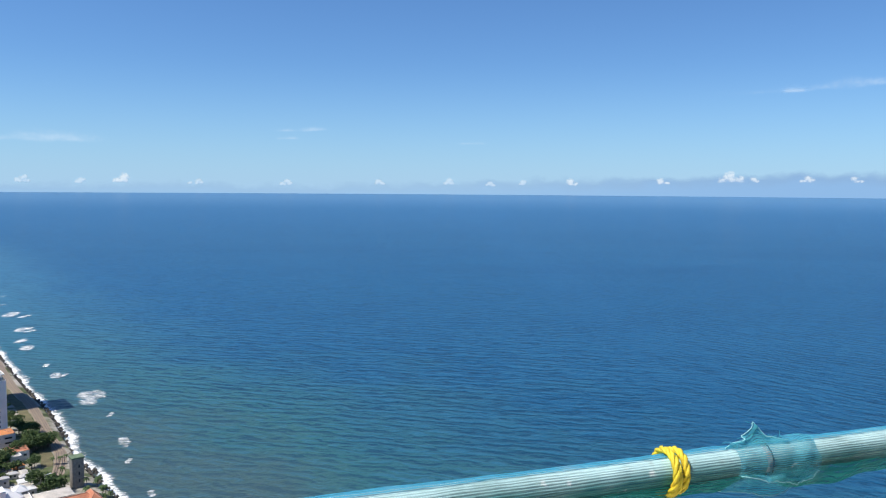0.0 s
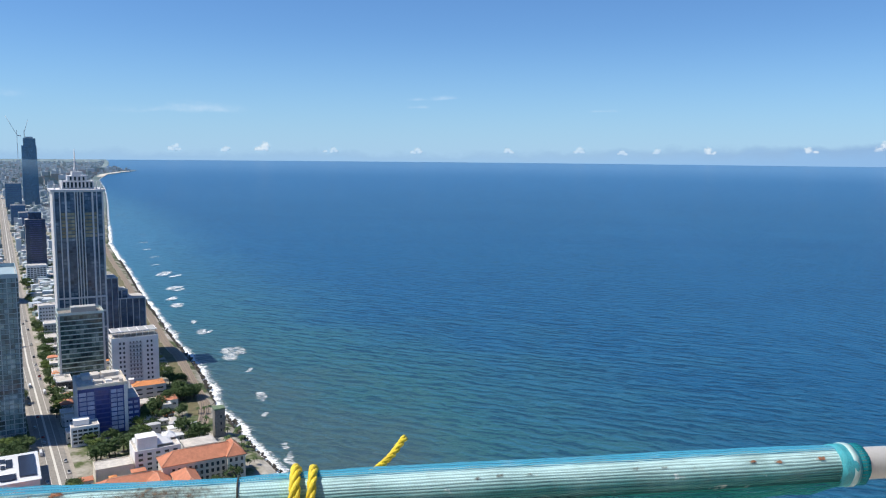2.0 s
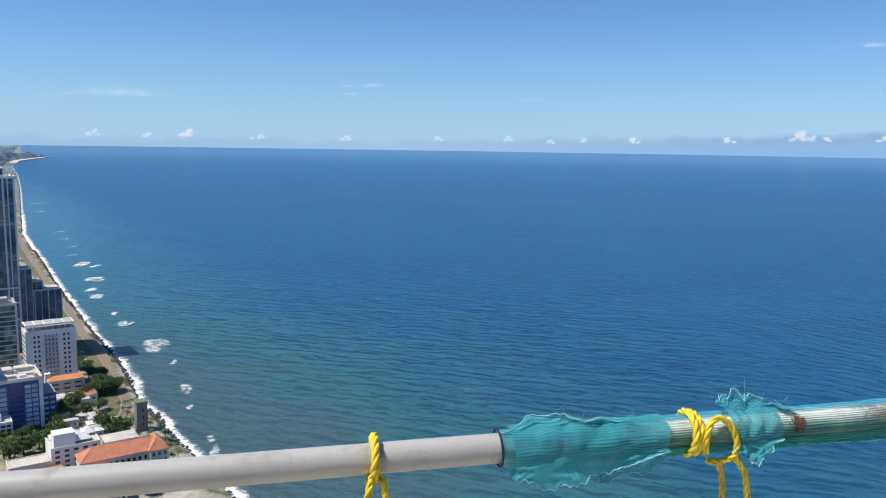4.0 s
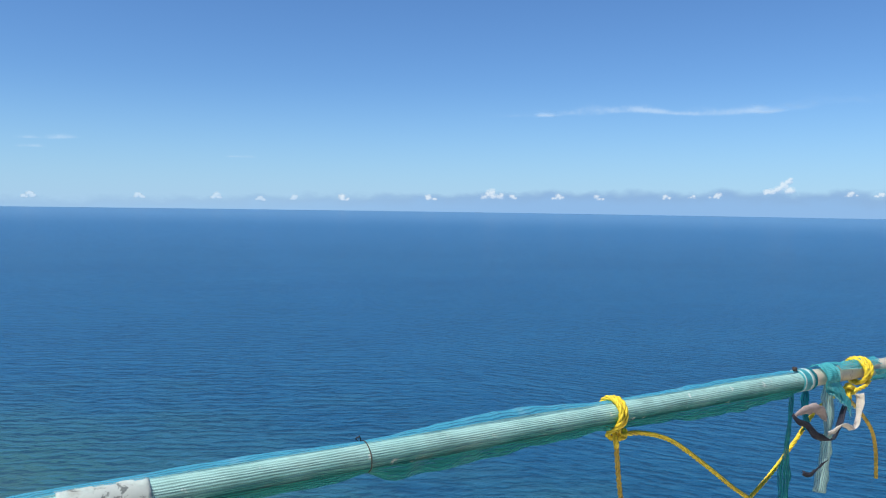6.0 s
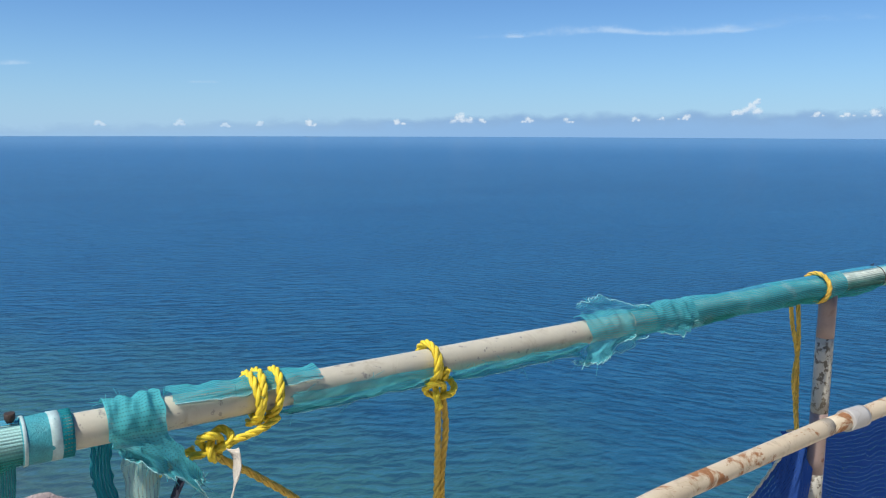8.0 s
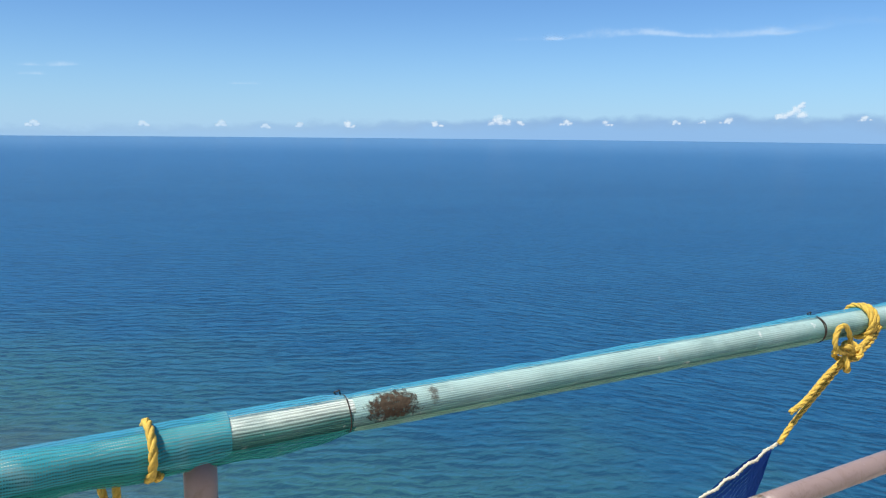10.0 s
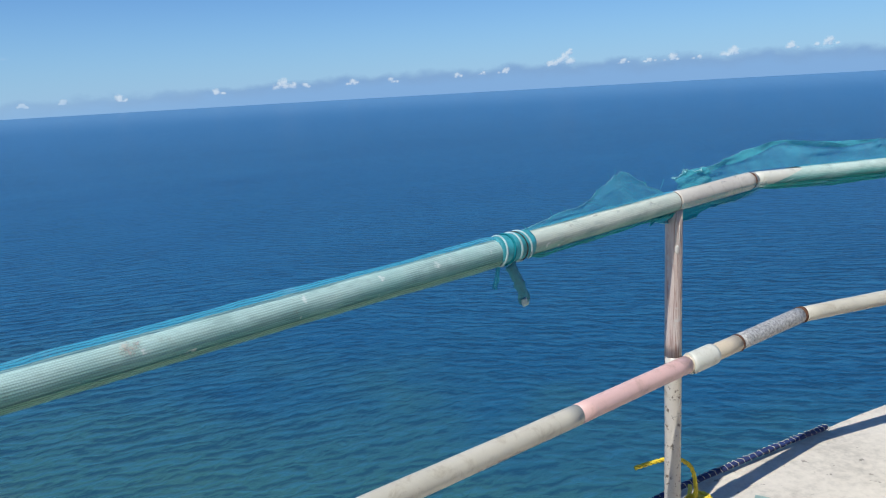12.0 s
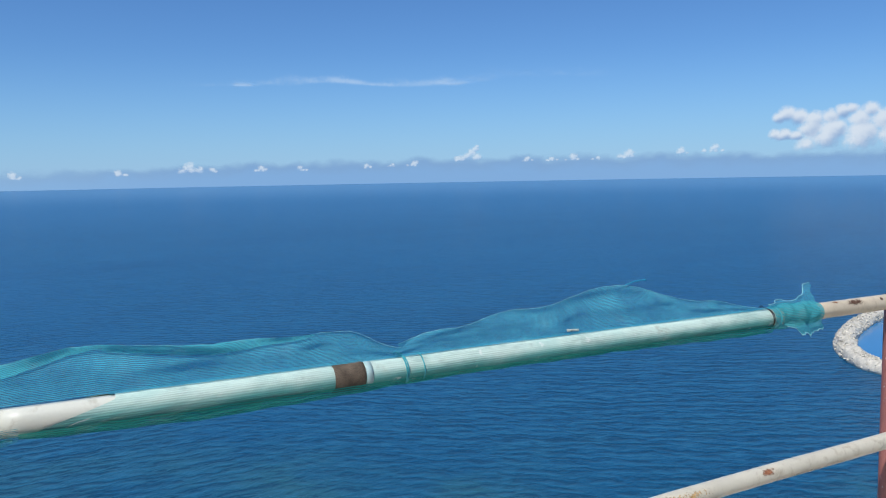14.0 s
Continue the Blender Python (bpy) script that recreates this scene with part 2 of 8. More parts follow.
M["post_streak"] = streaked("streaked_post", (0.56, 0.455, 0.40), (0.36, 0.235, 0.20), (0.64, 0.56, 0.50))
M["post_pale"] = steel_paint("scratched_pale_post", (0.62, 0.57, 0.49), rust=(0.13, 0.10, 0.08), rusted=0.66, chipped=0.565, under=(0.17, 0.14, 0.11))
M["brown_crust"] = plain("brown_crust", (0.14, 0.105, 0.072), 0.85, vary=0.7, scale=45, bump=0.5)
M["rust"] = plain("rust", (0.16, 0.07, 0.035), 0.9, vary=0.6, scale=60, bump=0.5)
M["wire"] = plain("binding_wire", (0.045, 0.03, 0.022), 0.7, vary=0.4, scale=80)
M["tape_white"] = steel_paint("white_tape", (0.50, 0.57, 0.54), rust=(0.30, 0.36, 0.34), under=(0.16, 0.19, 0.18), rusted=0.50, chipped=0.54)
M["strap"] = plain("teal_strap", (0.05, 0.36, 0.42), 0.55, vary=0.35, scale=40, bump=0.3)
M["strap_dark"] = plain("dark_blue_green_strap", (0.04, 0.26, 0.33), 0.6, vary=0.35, scale=40, bump=0.3)
M["strap_pale"] = plain("pale_strap", (0.40, 0.56, 0.56), 0.5, vary=0.3, scale=40)
M["rope"] = plain("yellow_rope", (0.93, 0.64, 0.035), 0.5, vary=0.28, scale=55, bump=0.3)
M["rope_dull"] = plain("dull_yellow_rope", (0.70, 0.47, 0.075), 0.65, vary=0.35, scale=55, bump=0.3)
M["rag_dark"] = plain("dark_rag", (0.025, 0.028, 0.045), 0.9, vary=0.4, scale=30, bump=0.3)
M["rag_white"] = plain("white_rag", (0.62, 0.58, 0.52), 0.9, vary=0.3, scale=30, bump=0.3)
M["rag_pale"] = plain("grey_pink_rag", (0.34, 0.29, 0.29), 0.9, vary=0.3, scale=30, bump=0.3)
M["cord"] = plain("pale_cord", (0.62, 0.60, 0.46), 0.8, vary=0.3, scale=60)
M["blue_cloth"] = plain("blue_cloth", (0.016, 0.035, 0.14), 0.8, vary=0.4, scale=50, bump=0.4)
M["bolt"] = plain("bolt_steel", (0.36, 0.36, 0.35), 0.42, 0.7, 0.3, 120)


def sea_material():
    n = Nodes("sea_water")
    v = n.coords("Object")
    att = n.put("Attribute")
    att.attribute_name = "shallow"
    sh = att.outputs["Fac"]
    near = n.put("Attribute")
    near.attribute_name = "swell"
    near = near.outputs["Fac"]

    def crests(turn, long, short, detail, rough):
        m = n.put("Mapping")
        m.vector_type = "TEXTURE"
        m.inputs["Rotation"].default_value = (0, 0, radians(turn))
        m.inputs["Scale"].default_value = (long, short, 1)
        n.link(n.put("TexCoord").outputs["Object"], m.inputs["Vector"])
        return n.noise(m.outputs[0], 1.0, detail, rough, 0.2)

    sp = n.put("SeparateXYZ")
    n.link(v, sp.inputs[0])
    bend = n.level(sp.outputs[0], 120.0, 420.0)
    inv = n.math("SUBTRACT", 1.0, bend)
    def train(turn, length, stretch, wander):
        """One wave train: long crests a set distance apart, wandering a little."""
        m = n.put("Mapping")
        m.vector_type = "TEXTURE"
        m.inputs["Rotation"].default_value = (0, 0, radians(turn))
        m.inputs["Scale"].default_value = (length * 3.183 * stretch, length * 3.183, 1)
        n.link(n.put("TexCoord").outputs["Object"], m.inputs["Vector"])
        w = n.put("TexWave")
        w.bands_direction = "Y"
        for key, val in (("Scale", 1.0), ("Distortion", wander), ("Detail", 2.0), ("Detail Scale", 1.6), ("Detail Roughness", 0.6)):
            w.inputs[key].default_value = val
        n.link(m.outputs[0], w.inputs["Vector"])
        return w.outputs[1]

    def both(left, right):
        return n.math("ADD", n.math("MULTIPLY", left, inv), n.math("MULTIPLY", right, bend))

    # crossing swells that bend round the point, and a short chop on top
    long = both(train(-10, 17.0, 1.5, 8.5), train(-40, 16.0, 1.5, 8.5))
    mid = both(train(-18, 10.0, 1.4, 9.5), train(-50, 9.5, 1.4, 9.5))
    short = both(train(0, 6.2, 1.3, 10.0), train(-30, 5.8, 1.3, 10.0))
    chop = both(crests(-10, 5.6, 1.8, 3, 0.65), crests(-38, 5.6, 1.8, 3, 0.65))
    sets = both(crests(-14, 70.0, 20.0, 2, 0.5), crests(-42, 70.0, 20.0, 2, 0.5))
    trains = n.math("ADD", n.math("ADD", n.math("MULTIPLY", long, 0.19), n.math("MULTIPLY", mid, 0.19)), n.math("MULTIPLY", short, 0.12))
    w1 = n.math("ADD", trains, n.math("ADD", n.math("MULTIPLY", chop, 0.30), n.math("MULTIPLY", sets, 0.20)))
    streak = n.noise(n.coords("Object", (0.0011, 0.0034, 1)), 1.0, 5, 0.6)
    gust = n.noise(n.coords("Object", (0.0035, 0.009, 1)), 1.0, 4, 0.6)
    deep = n.ramp(streak, [(0.3, (0.0085, 0.083, 0.205)), (0.7, (0.015, 0.112, 0.250))])
    # Less mirrored sky on nearby water is painted in as a tealer colour.
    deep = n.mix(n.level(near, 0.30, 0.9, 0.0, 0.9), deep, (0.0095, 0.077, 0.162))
    mottled = n.math("ADD", sh, n.math("MULTIPLY", n.math("SUBTRACT", n.noise(v, 0.011, 5, 0.6), 0.5), 0.55), clamp=True)
    c = n.mix(n.level(mottled, 0.20, 0.68), deep, n.mix(n.level(near, 0.32, 0.80), (0.050, 0.175, 0.285), (0.032, 0.118, 0.130)))
    c = n.mix(n.math("MULTIPLY", n.level(mottled, 0.60, 0.95, 0, 0.70), n.level(near, 0.60, 0.82)), c, (0.068, 0.094, 0.090))
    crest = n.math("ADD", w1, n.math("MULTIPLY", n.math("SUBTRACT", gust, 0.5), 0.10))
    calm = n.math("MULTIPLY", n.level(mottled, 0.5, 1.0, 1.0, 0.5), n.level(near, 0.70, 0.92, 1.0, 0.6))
    # Shaded troughs and bright crests of the waves are painted into the colour.
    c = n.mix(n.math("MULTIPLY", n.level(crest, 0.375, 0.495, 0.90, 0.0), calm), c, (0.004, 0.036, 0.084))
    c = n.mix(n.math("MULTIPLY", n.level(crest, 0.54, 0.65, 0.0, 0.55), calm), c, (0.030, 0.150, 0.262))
    # Haze towards the horizon is painted into the far water colour.
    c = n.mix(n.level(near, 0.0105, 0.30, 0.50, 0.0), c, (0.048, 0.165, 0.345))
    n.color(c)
    n.set(0.34, 0, 0.28)
    n.bsdf.inputs["IOR"].default_value = 1.33
    n.bump(n.math("MULTIPLY", w1, near), 1.0, 2.6)
    return n.mat


def foam_material(name, shore=False):
    n = Nodes(name)
    uv = n.put("UVMap").outputs[0]
    sep = n.put("SeparateXYZ")
    n.link(uv, sep.inputs[0])
    v = n.coords("Object")
    edge = n.math("PINGPONG", sep.outputs[1], 0.5)
    ends = n.math("PINGPONG", sep.outputs[0], 0.5)
    soft = n.math("MULTIPLY", n.level(edge, 0.0, 0.42), n.level(ends, 0.0, 0.30))
    drawn = n.put("Mapping")
    drawn.vector_type = "TEXTURE"
    drawn.inputs["Rotation"].default_value = (0, 0, radians(6))
    drawn.inputs["Scale"].default_value = (7.0, 1.5, 1) if not shore else (3.0, 2.0, 1)
    n.link(n.put("TexCoord").outputs["Object"], drawn.inputs["Vector"])
    lump = n.math("ADD", n.math("MULTIPLY", n.noise(drawn.outputs[0], 1.0, 6, 0.72, 0.6), 0.65), n.math("MULTIPLY", n.noise(v, 0.06, 4, 0.6, 0.5), 0.35))
    if shore:
        thr = n.level(sep.outputs[1], 0.0, 0.95, 0.30, 0.70)
        fade = n.level(sep.outputs[1], 0.0, 0.06)
    else:
        thr = n.level(soft, 0.0, 1.0, 0.82, 0.40)
        fade = 1.0
    a = n.math("MULTIPLY", n.math("MULTIPLY", n.math("SUBTRACT", lump, thr), 7.0 if shore else 4.4, clamp=True), fade)
    dif, gl, m = n.put("BsdfDiffuse"), n.put("BsdfTransparent"), n.put("MixShader")
    dif.inputs[0].default_value = (0.86, 0.88, 0.88, 1)
    n.link(a, m.inputs[0])
    n.link(gl.outputs[0], m.inputs[1])
    n.link(dif.outputs[0], m.inputs[2])
    n.link(m.outputs[0], n.out.inputs[0])
    return n.mat


def land_material():
    n = Nodes("city_ground")
    v = n.coords()
    blot = n.noise(v, 0.035, 5, 0.6)
    fine = n.noise(v, 0.25, 4, 0.6)
    c = n.ramp(blot, [(0.36, (0.04, 0.06, 0.022)), (0.46, (0.10, 0.125, 0.05)), (0.51, (0.28, 0.26, 0.21)), (0.68, (0.52, 0.48, 0.42))])
    c = n.mix(n.level(fine, 0.45, 0.75, 0, 0.5), c, (0.20, 0.19, 0.17))
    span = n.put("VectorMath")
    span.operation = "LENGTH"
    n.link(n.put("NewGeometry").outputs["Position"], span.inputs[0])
    # Far woods and houses, with distance haze painted into their colour.
    hazy_land = n.ramp(n.noise(v, 0.02, 4, 0.6), [(0.4, (0.11, 0.155, 0.165)), (0.6, (0.19, 0.235, 0.25))])
    c = n.mix(n.level(span.outputs["Value"], 2200.0, 3600.0), c, hazy_land)
    n.color(c)
    n.set(0.95, 0, 0.2)
    return n.mat


def city_material():
    n = Nodes("far_roofs")
    g = n.put("NewGeometry")
    # Roof palette is paled and blued, so distance haze sits in the colour.
    c = n.ramp(g.outputs["Random Per Island"], [(0.0, (0.48, 0.54, 0.58)), (0.22, (0.54, 0.57, 0.59)), (0.36, (0.20, 0.27, 0.25)), (0.5, (0.44, 0.35, 0.31)), (0.65, (0.64, 0.66, 0.66)), (0.82, (0.25, 0.32, 0.32)), (1.0, (0.58, 0.60, 0.62))])
    n.color(c)
    n.set(0.85, 0, 0.3)
    return n.mat


def glass_wall(name, tint, rough=0.14, metal=0.0):
    n = Nodes(name)
    v = n.coords()
    cell = n.noise(n.coords("Object", (0.35, 0.35, 0.29)), 1.0, 2)
    n.color(n.ramp(n.math("ADD", n.math("MULTIPLY", cell, 0.7), n.math("MULTIPLY", n.noise(v, 0.06, 3), 0.3)), [(0.35, tuple(k * 0.5 for k in tint)), (0.62, tint), (0.8, tuple(min(1, k * 1.9) for k in tint))]))
    n.set(rough, metal, 0.8)
    return n.mat


def glass_mix(name, stops, rough=0.2, metal=0.2, spread=0.4):
    """Window glass that differs from pane to pane: blinds, open rooms, and reflections painted into the colour."""
    n = Nodes(name)
    rnd = n.put("ObjectInfo").outputs["Random"]
    where = n.put("NewGeometry").outputs["Position"]
    blot = n.noise(where, 0.07, 4, 0.6)
    n.color(n.ramp(n.math("ADD", n.math("MULTIPLY", rnd, spread), n.math("MULTIPLY", n.level(blot, 0.3, 0.7), 1.0 - spread)), stops))
    n.set(rough, metal, 0.7)
    return n.mat


def concrete_material(name, c, scale=2.0):
    n = Nodes(name)
    v = n.coords()
    big, mid, fine = n.noise(v, scale, 5, 0.6), n.noise(v, scale * 8, 5, 0.6), n.noise(v, scale * 60, 3)
    col = n.ramp(n.math("ADD", n.math("MULTIPLY", big, 0.55), n.math("MULTIPLY", mid, 0.45)), [(0.3, tuple(k * 0.72 for k in c)), (0.5, c), (0.72, tuple(min(0.9, k * 1.15) for k in c))])
    pit = n.level(n.noise(v, 30, 2), 0.68, 0.72)
    n.color(n.mix(n.math("MULTIPLY", pit, 0.7), col, tuple(k * 0.35 for k in c)))
    n.set(0.9, 0, 0.2)
    n.bump(n.math("SUBTRACT", n.math("ADD", n.math("MULTIPLY", mid, 0.6), n.math("MULTIPLY", fine, 0.3)), pit), 0.6, 0.004)
    return n.mat


def cloud_material(name, top, base, edge=(0.02, 0.34), fine=0.9, power=0.9, grain=3.6, mottle=0.9):
    """Far cloud: thickness and light from the mesh, ragged by noise."""
    n = Nodes(name)
    uv = n.put("UVMap").outputs[0]
    rnd = n.put("ObjectInfo").outputs["Random"]
    off = n.put("CombineXYZ")
    n.link(n.math("MULTIPLY", rnd, 57.0), off.inputs[2])
    add = n.put("VectorMath")
    n.link(uv, add.inputs[0])
    n.link(off.outputs[0], add.inputs[1])
    puff = n.noise(add.outputs[0], grain, 7, 0.62)
    dens, lit = n.put("Attribute"), n.put("Attribute")
    dens.attribute_name, lit.attribute_name = "dens", "lit"
    ragged = n.math("MULTIPLY", n.math("SUBTRACT", puff, 0.5), fine)
    d = dens.outputs["Fac"]
    a = n.math("MULTIPLY", n.level(n.math("ADD", d, n.math("MULTIPLY", ragged, n.level(d, 0.0, 0.25))), *edge), power)
    shade = n.math("ADD", lit.outputs["Fac"], n.math("MULTIPLY", n.math("SUBTRACT", puff, 0.5), mottle))
    em = n.put("Emission")
    n.link(n.mix(n.level(shade, 0.10, 0.75), base, top), em.inputs[0])
    gl, mx = n.put("BsdfTransparent"), n.put("MixShader")
    n.link(a, mx.inputs[0])
    n.link(gl.outputs[0], mx.inputs[1])
    n.link(em.outputs[0], mx.inputs[2])
    n.link(mx.outputs[0], n.out.inputs[0])
    return n.mat


def bank_material():
    """Hazy cloud bank that lies on the horizon."""
    n = Nodes("cloud_bank")
    uv = n.put("UVMap").outputs[0]
    sep = n.put("SeparateXYZ")
    n.link(uv, sep.inputs[0])
    m = n.put("Mapping")
    m.inputs["Scale"].default_value = (70, 1.6, 1)
    n.link(uv, m.inputs["Vector"])
    lump = n.noise(m.outputs[0], 1.0, 5, 0.52)
    slow = n.put("Mapping")
    slow.inputs["Scale"].default_value = (14, 0, 1)
    n.link(uv, slow.inputs["Vector"])
    rise = n.noise(slow.outputs[0], 1.0, 2)
    right = n.level(sep.outputs[0], 0.28, 0.56, 0.0, 1.0)
    top = n.math("ADD", n.math("ADD", 0.36, n.math("MULTIPLY", right, 0.38)), n.math("ADD", n.math("MULTIPLY", n.math("SUBTRACT", lump, 0.5), 0.55), n.math("MULTIPLY", n.math("SUBTRACT", rise, 0.5), 0.22)))
    a = n.level(n.math("SUBTRACT", top, sep.outputs[1]), -0.10, 0.16)
    a = n.math("MULTIPLY", a, n.level(right, 0, 1, 0.35, 0.88))
    em = n.put("Emission")
    n.link(n.mix(n.level(n.math("SUBTRACT", top, sep.outputs[1]), 0.0, 0.4), (0.245, 0.410, 0.665), (0.255, 0.455, 0.755)), em.inputs[0])
    gl, mx = n.put("BsdfTransparent"), n.put("MixShader")
    n.link(a, mx.inputs[0])
    n.link(gl.outputs[0], mx.inputs[1])
    n.link(em.outputs[0], mx.inputs[2])
    n.link(mx.outputs[0], n.out.inputs[0])
    return n.mat


M["sea"] = sea_material()
M["surf"] = foam_material("sea_foam")
M["surf_shore"] = foam_material("shore_surf", True)
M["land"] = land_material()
M["city"] = city_material()
M["concrete"] = concrete_material("sunlit_concrete", (0.60, 0.555, 0.47), 5.0)
M["core"] = concrete_material("grey_core_concrete", (0.30, 0.29, 0.27), 2.0)
M["plinth"] = concrete_material("plinth_concrete", (0.62, 0.585, 0.51), 3.0)
M["cloud"] = cloud_material("cumulus", (0.78, 0.86, 0.93), (0.36, 0.54, 0.79), edge=(0.16, 0.95), fine=2.0, power=0.74)
M["cloud_low"] = cloud_material("low_cumulus", (0.66, 0.79, 0.92), (0.34, 0.54, 0.80), edge=(0.14, 0.75), fine=1.8, power=0.62)
M["cumulus_big"] = cloud_material("tall_cumulus", (0.84, 0.88, 0.92), (0.30, 0.44, 0.68), edge=(0.04, 0.80), fine=1.0, power=0.88, grain=1.8, mottle=0.35)
M["cirrus"] = cloud_material("cirrus", (0.66, 0.80, 0.95), (0.60, 0.76, 0.94), edge=(0.0, 1.0), fine=0.5, power=0.46)
M["bank"] = bank_material()


def haze_material():
    """Pale blue haze that thins out upwards."""
    n = Nodes("sky_haze")
    uv = n.put("UVMap").outputs[0]
    sep = n.put("SeparateXYZ")
    n.link(uv, sep.inputs[0])
    a = n.math("MULTIPLY", n.math("POWER", n.math("SUBTRACT", 1.0, sep.outputs[1], clamp=True), 1.6), 0.85)
    em, gl, mx = n.put("Emission"), n.put("BsdfTransparent"), n.put("MixShader")
    n.link(n.mix(sep.outputs[1], (0.335, 0.57, 0.86), (0.29, 0.535, 0.85)), em.inputs[0])
    n.link(a, mx.inputs[0])
    n.link(gl.outputs[0], mx.inputs[1])
    n.link(em.outputs[0], mx.inputs[2])
    n.link(mx.outputs[0], n.out.inputs[0])
    return n.mat


def crust(name, c, edge=0.35):
    """Rust or dirt with a ragged, thinning rim."""
    n = Nodes(name)
    uv = n.put("UVMap").outputs[0]
    sep = n.put("SeparateXYZ")
    n.link(uv, sep.inputs[0])
    v = n.coords()
    round_off = [n.math("POWER", n.math("ABSOLUTE", n.math("MULTIPLY", n.math("SUBTRACT", q, 0.5), 2.0)), 2.2) for q in (sep.outputs[0], sep.outputs[1])]
    rim = n.math("SUBTRACT", 1.0, n.math("ADD", *round_off), clamp=True)
    a = n.level(n.math("ADD", n.math("MULTIPLY", rim, 0.50), n.math("MULTIPLY", n.math("SUBTRACT", n.noise(v, 110, 6, 0.78), 0.66), 1.3)), 0.0, edge)
    n.color(n.ramp(n.noise(v, 160, 4), [(0.3, tuple(k * 0.5 for k in c)), (0.7, tuple(min(1, k * 1.5) for k in c))]))
    n.set(0.9, 0, 0.2)
    n.link(n.math("MULTIPLY", a, 0.92), n.bsdf.inputs["Alpha"])
    return n.mat


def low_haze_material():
    """Thin haze painted as a glow: lets everything through and adds a little scattered skylight, most at the horizon.
    """
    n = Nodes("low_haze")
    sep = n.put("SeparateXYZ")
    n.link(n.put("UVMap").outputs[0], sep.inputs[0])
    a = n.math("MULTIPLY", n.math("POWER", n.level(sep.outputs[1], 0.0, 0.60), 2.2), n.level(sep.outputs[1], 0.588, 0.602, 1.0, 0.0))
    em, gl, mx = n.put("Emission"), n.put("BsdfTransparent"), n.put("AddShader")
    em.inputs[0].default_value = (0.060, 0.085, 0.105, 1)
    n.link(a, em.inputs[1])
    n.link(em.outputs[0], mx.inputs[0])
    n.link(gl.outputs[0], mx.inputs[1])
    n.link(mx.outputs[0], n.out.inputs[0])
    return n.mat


M["haze_low"] = low_haze_material()
M["haze"] = haze_material()
M["asphalt"] = plain("worn_pale_asphalt", (0.26, 0.24, 0.215), 0.9, vary=0.3, scale=0.4)
M["paving"] = plain("paving", (0.36, 0.32, 0.27), 0.9, vary=0.3, scale=0.4)
M["ballast"] = plain("ballast", (0.30, 0.24, 0.18), 0.95, vary=0.35, scale=0.5)
M["rail_steel"] = plain("rail_steel", (0.14, 0.10, 0.08), 0.5, 0.5, 0.3, 1.0)
M["rocks"] = plain("wet_rocks", (0.085, 0.075, 0.062), 0.85, vary=0.6, scale=0.5, bump=0.5)
M["pale_rock"] = plain("pale_rocks", (0.58, 0.54, 0.45), 0.95, vary=0.45, scale=0.16, bump=0.6)
M["pool"] = plain("calm_water", (0.04, 0.19, 0.40), 0.12, vary=0.08, scale=0.01)
M["dry_grass"] = plain("dry_grass", (0.15, 0.135, 0.07), 0.95, vary=0.5, scale=0.12)
M["old_stone"] = plain("old_grey_stone", (0.24, 0.225, 0.20), 0.95, vary=0.35, scale=0.6)
M["sand"] = plain("sand", (0.58, 0.54, 0.47), 0.95, vary=0.25, scale=0.3)
M["white_wall"] = plain("white_render", (0.80, 0.78, 0.76), 0.85, vary=0.15, scale=0.12)
M["grey_wall"] = plain("grey_render", (0.52, 0.51, 0.51), 0.85, vary=0.18, scale=0.12)
M["cream_wall"] = plain("cream_render", (0.72, 0.65, 0.54), 0.85, vary=0.18, scale=0.12)
M["dark_wall"] = plain("dark_cladding", (0.05, 0.05, 0.055), 0.6, vary=0.25, scale=0.2)
M["blue_wall"] = plain("blue_panels", (0.05, 0.08, 0.27), 0.35, vary=0.25, scale=0.2)
M["tile"] = plain("red_roof_tiles", (0.52, 0.205, 0.115), 0.85, vary=0.3, scale=0.35, bump=0.3)
M["ridge"] = plain("ridge_tiles", (0.58, 0.30, 0.20), 0.85, vary=0.2, scale=0.5)
M["tile_orange"] = plain("orange_roof", (0.62, 0.24, 0.085), 0.8, vary=0.2, scale=0.3)
M["roof_flat"] = plain("flat_roof", (0.55, 0.51, 0.46), 0.95, vary=0.35, scale=0.25)
M["solar"] = plain("solar_cells", (0.03, 0.04, 0.07), 0.25, vary=0.4, scale=0.6)
M["window"] = glass_wall("dark_window", (0.035, 0.045, 0.06))
M["glass_green"] = glass_wall("green_glass", (0.16, 0.24, 0.23), 0.16, 0.3)
M["glass_blue"] = glass_wall("blue_glass", (0.11, 0.16, 0.24), 0.16, 0.3)
M["glass_dark"] = glass_wall("dark_glass", (0.03, 0.062, 0.13))
M["glass_teal"] = glass_wall("teal_glass", (0.09, 0.16, 0.20), 0.16, 0.3)
# Distance haze and mirrored sky are set into this glass colour.
M["glass_hazy"] = glass_wall("hazy_blue_glass", (0.075, 0.205, 0.33), 0.3)
M["pane_tower"] = glass_mix("tower_panes", [(0.12, (0.035, 0.05, 0.085)), (0.4, (0.08, 0.115, 0.18)), (0.7, (0.16, 0.21, 0.29)), (0.95, (0.40, 0.46, 0.52))], 0.12, 0.3)
M["pane_navy"] = glass_mix("navy_panes", [(0.2, (0.025, 0.045, 0.20)), (0.8, (0.05, 0.08, 0.30))], 0.2, 0.0)
M["pane_podium"] = glass_mix("podium_panes", [(0.12, (0.02, 0.035, 0.08)), (0.5, (0.05, 0.085, 0.17)), (0.95, (0.16, 0.22, 0.34))], 0.14, 0.2)
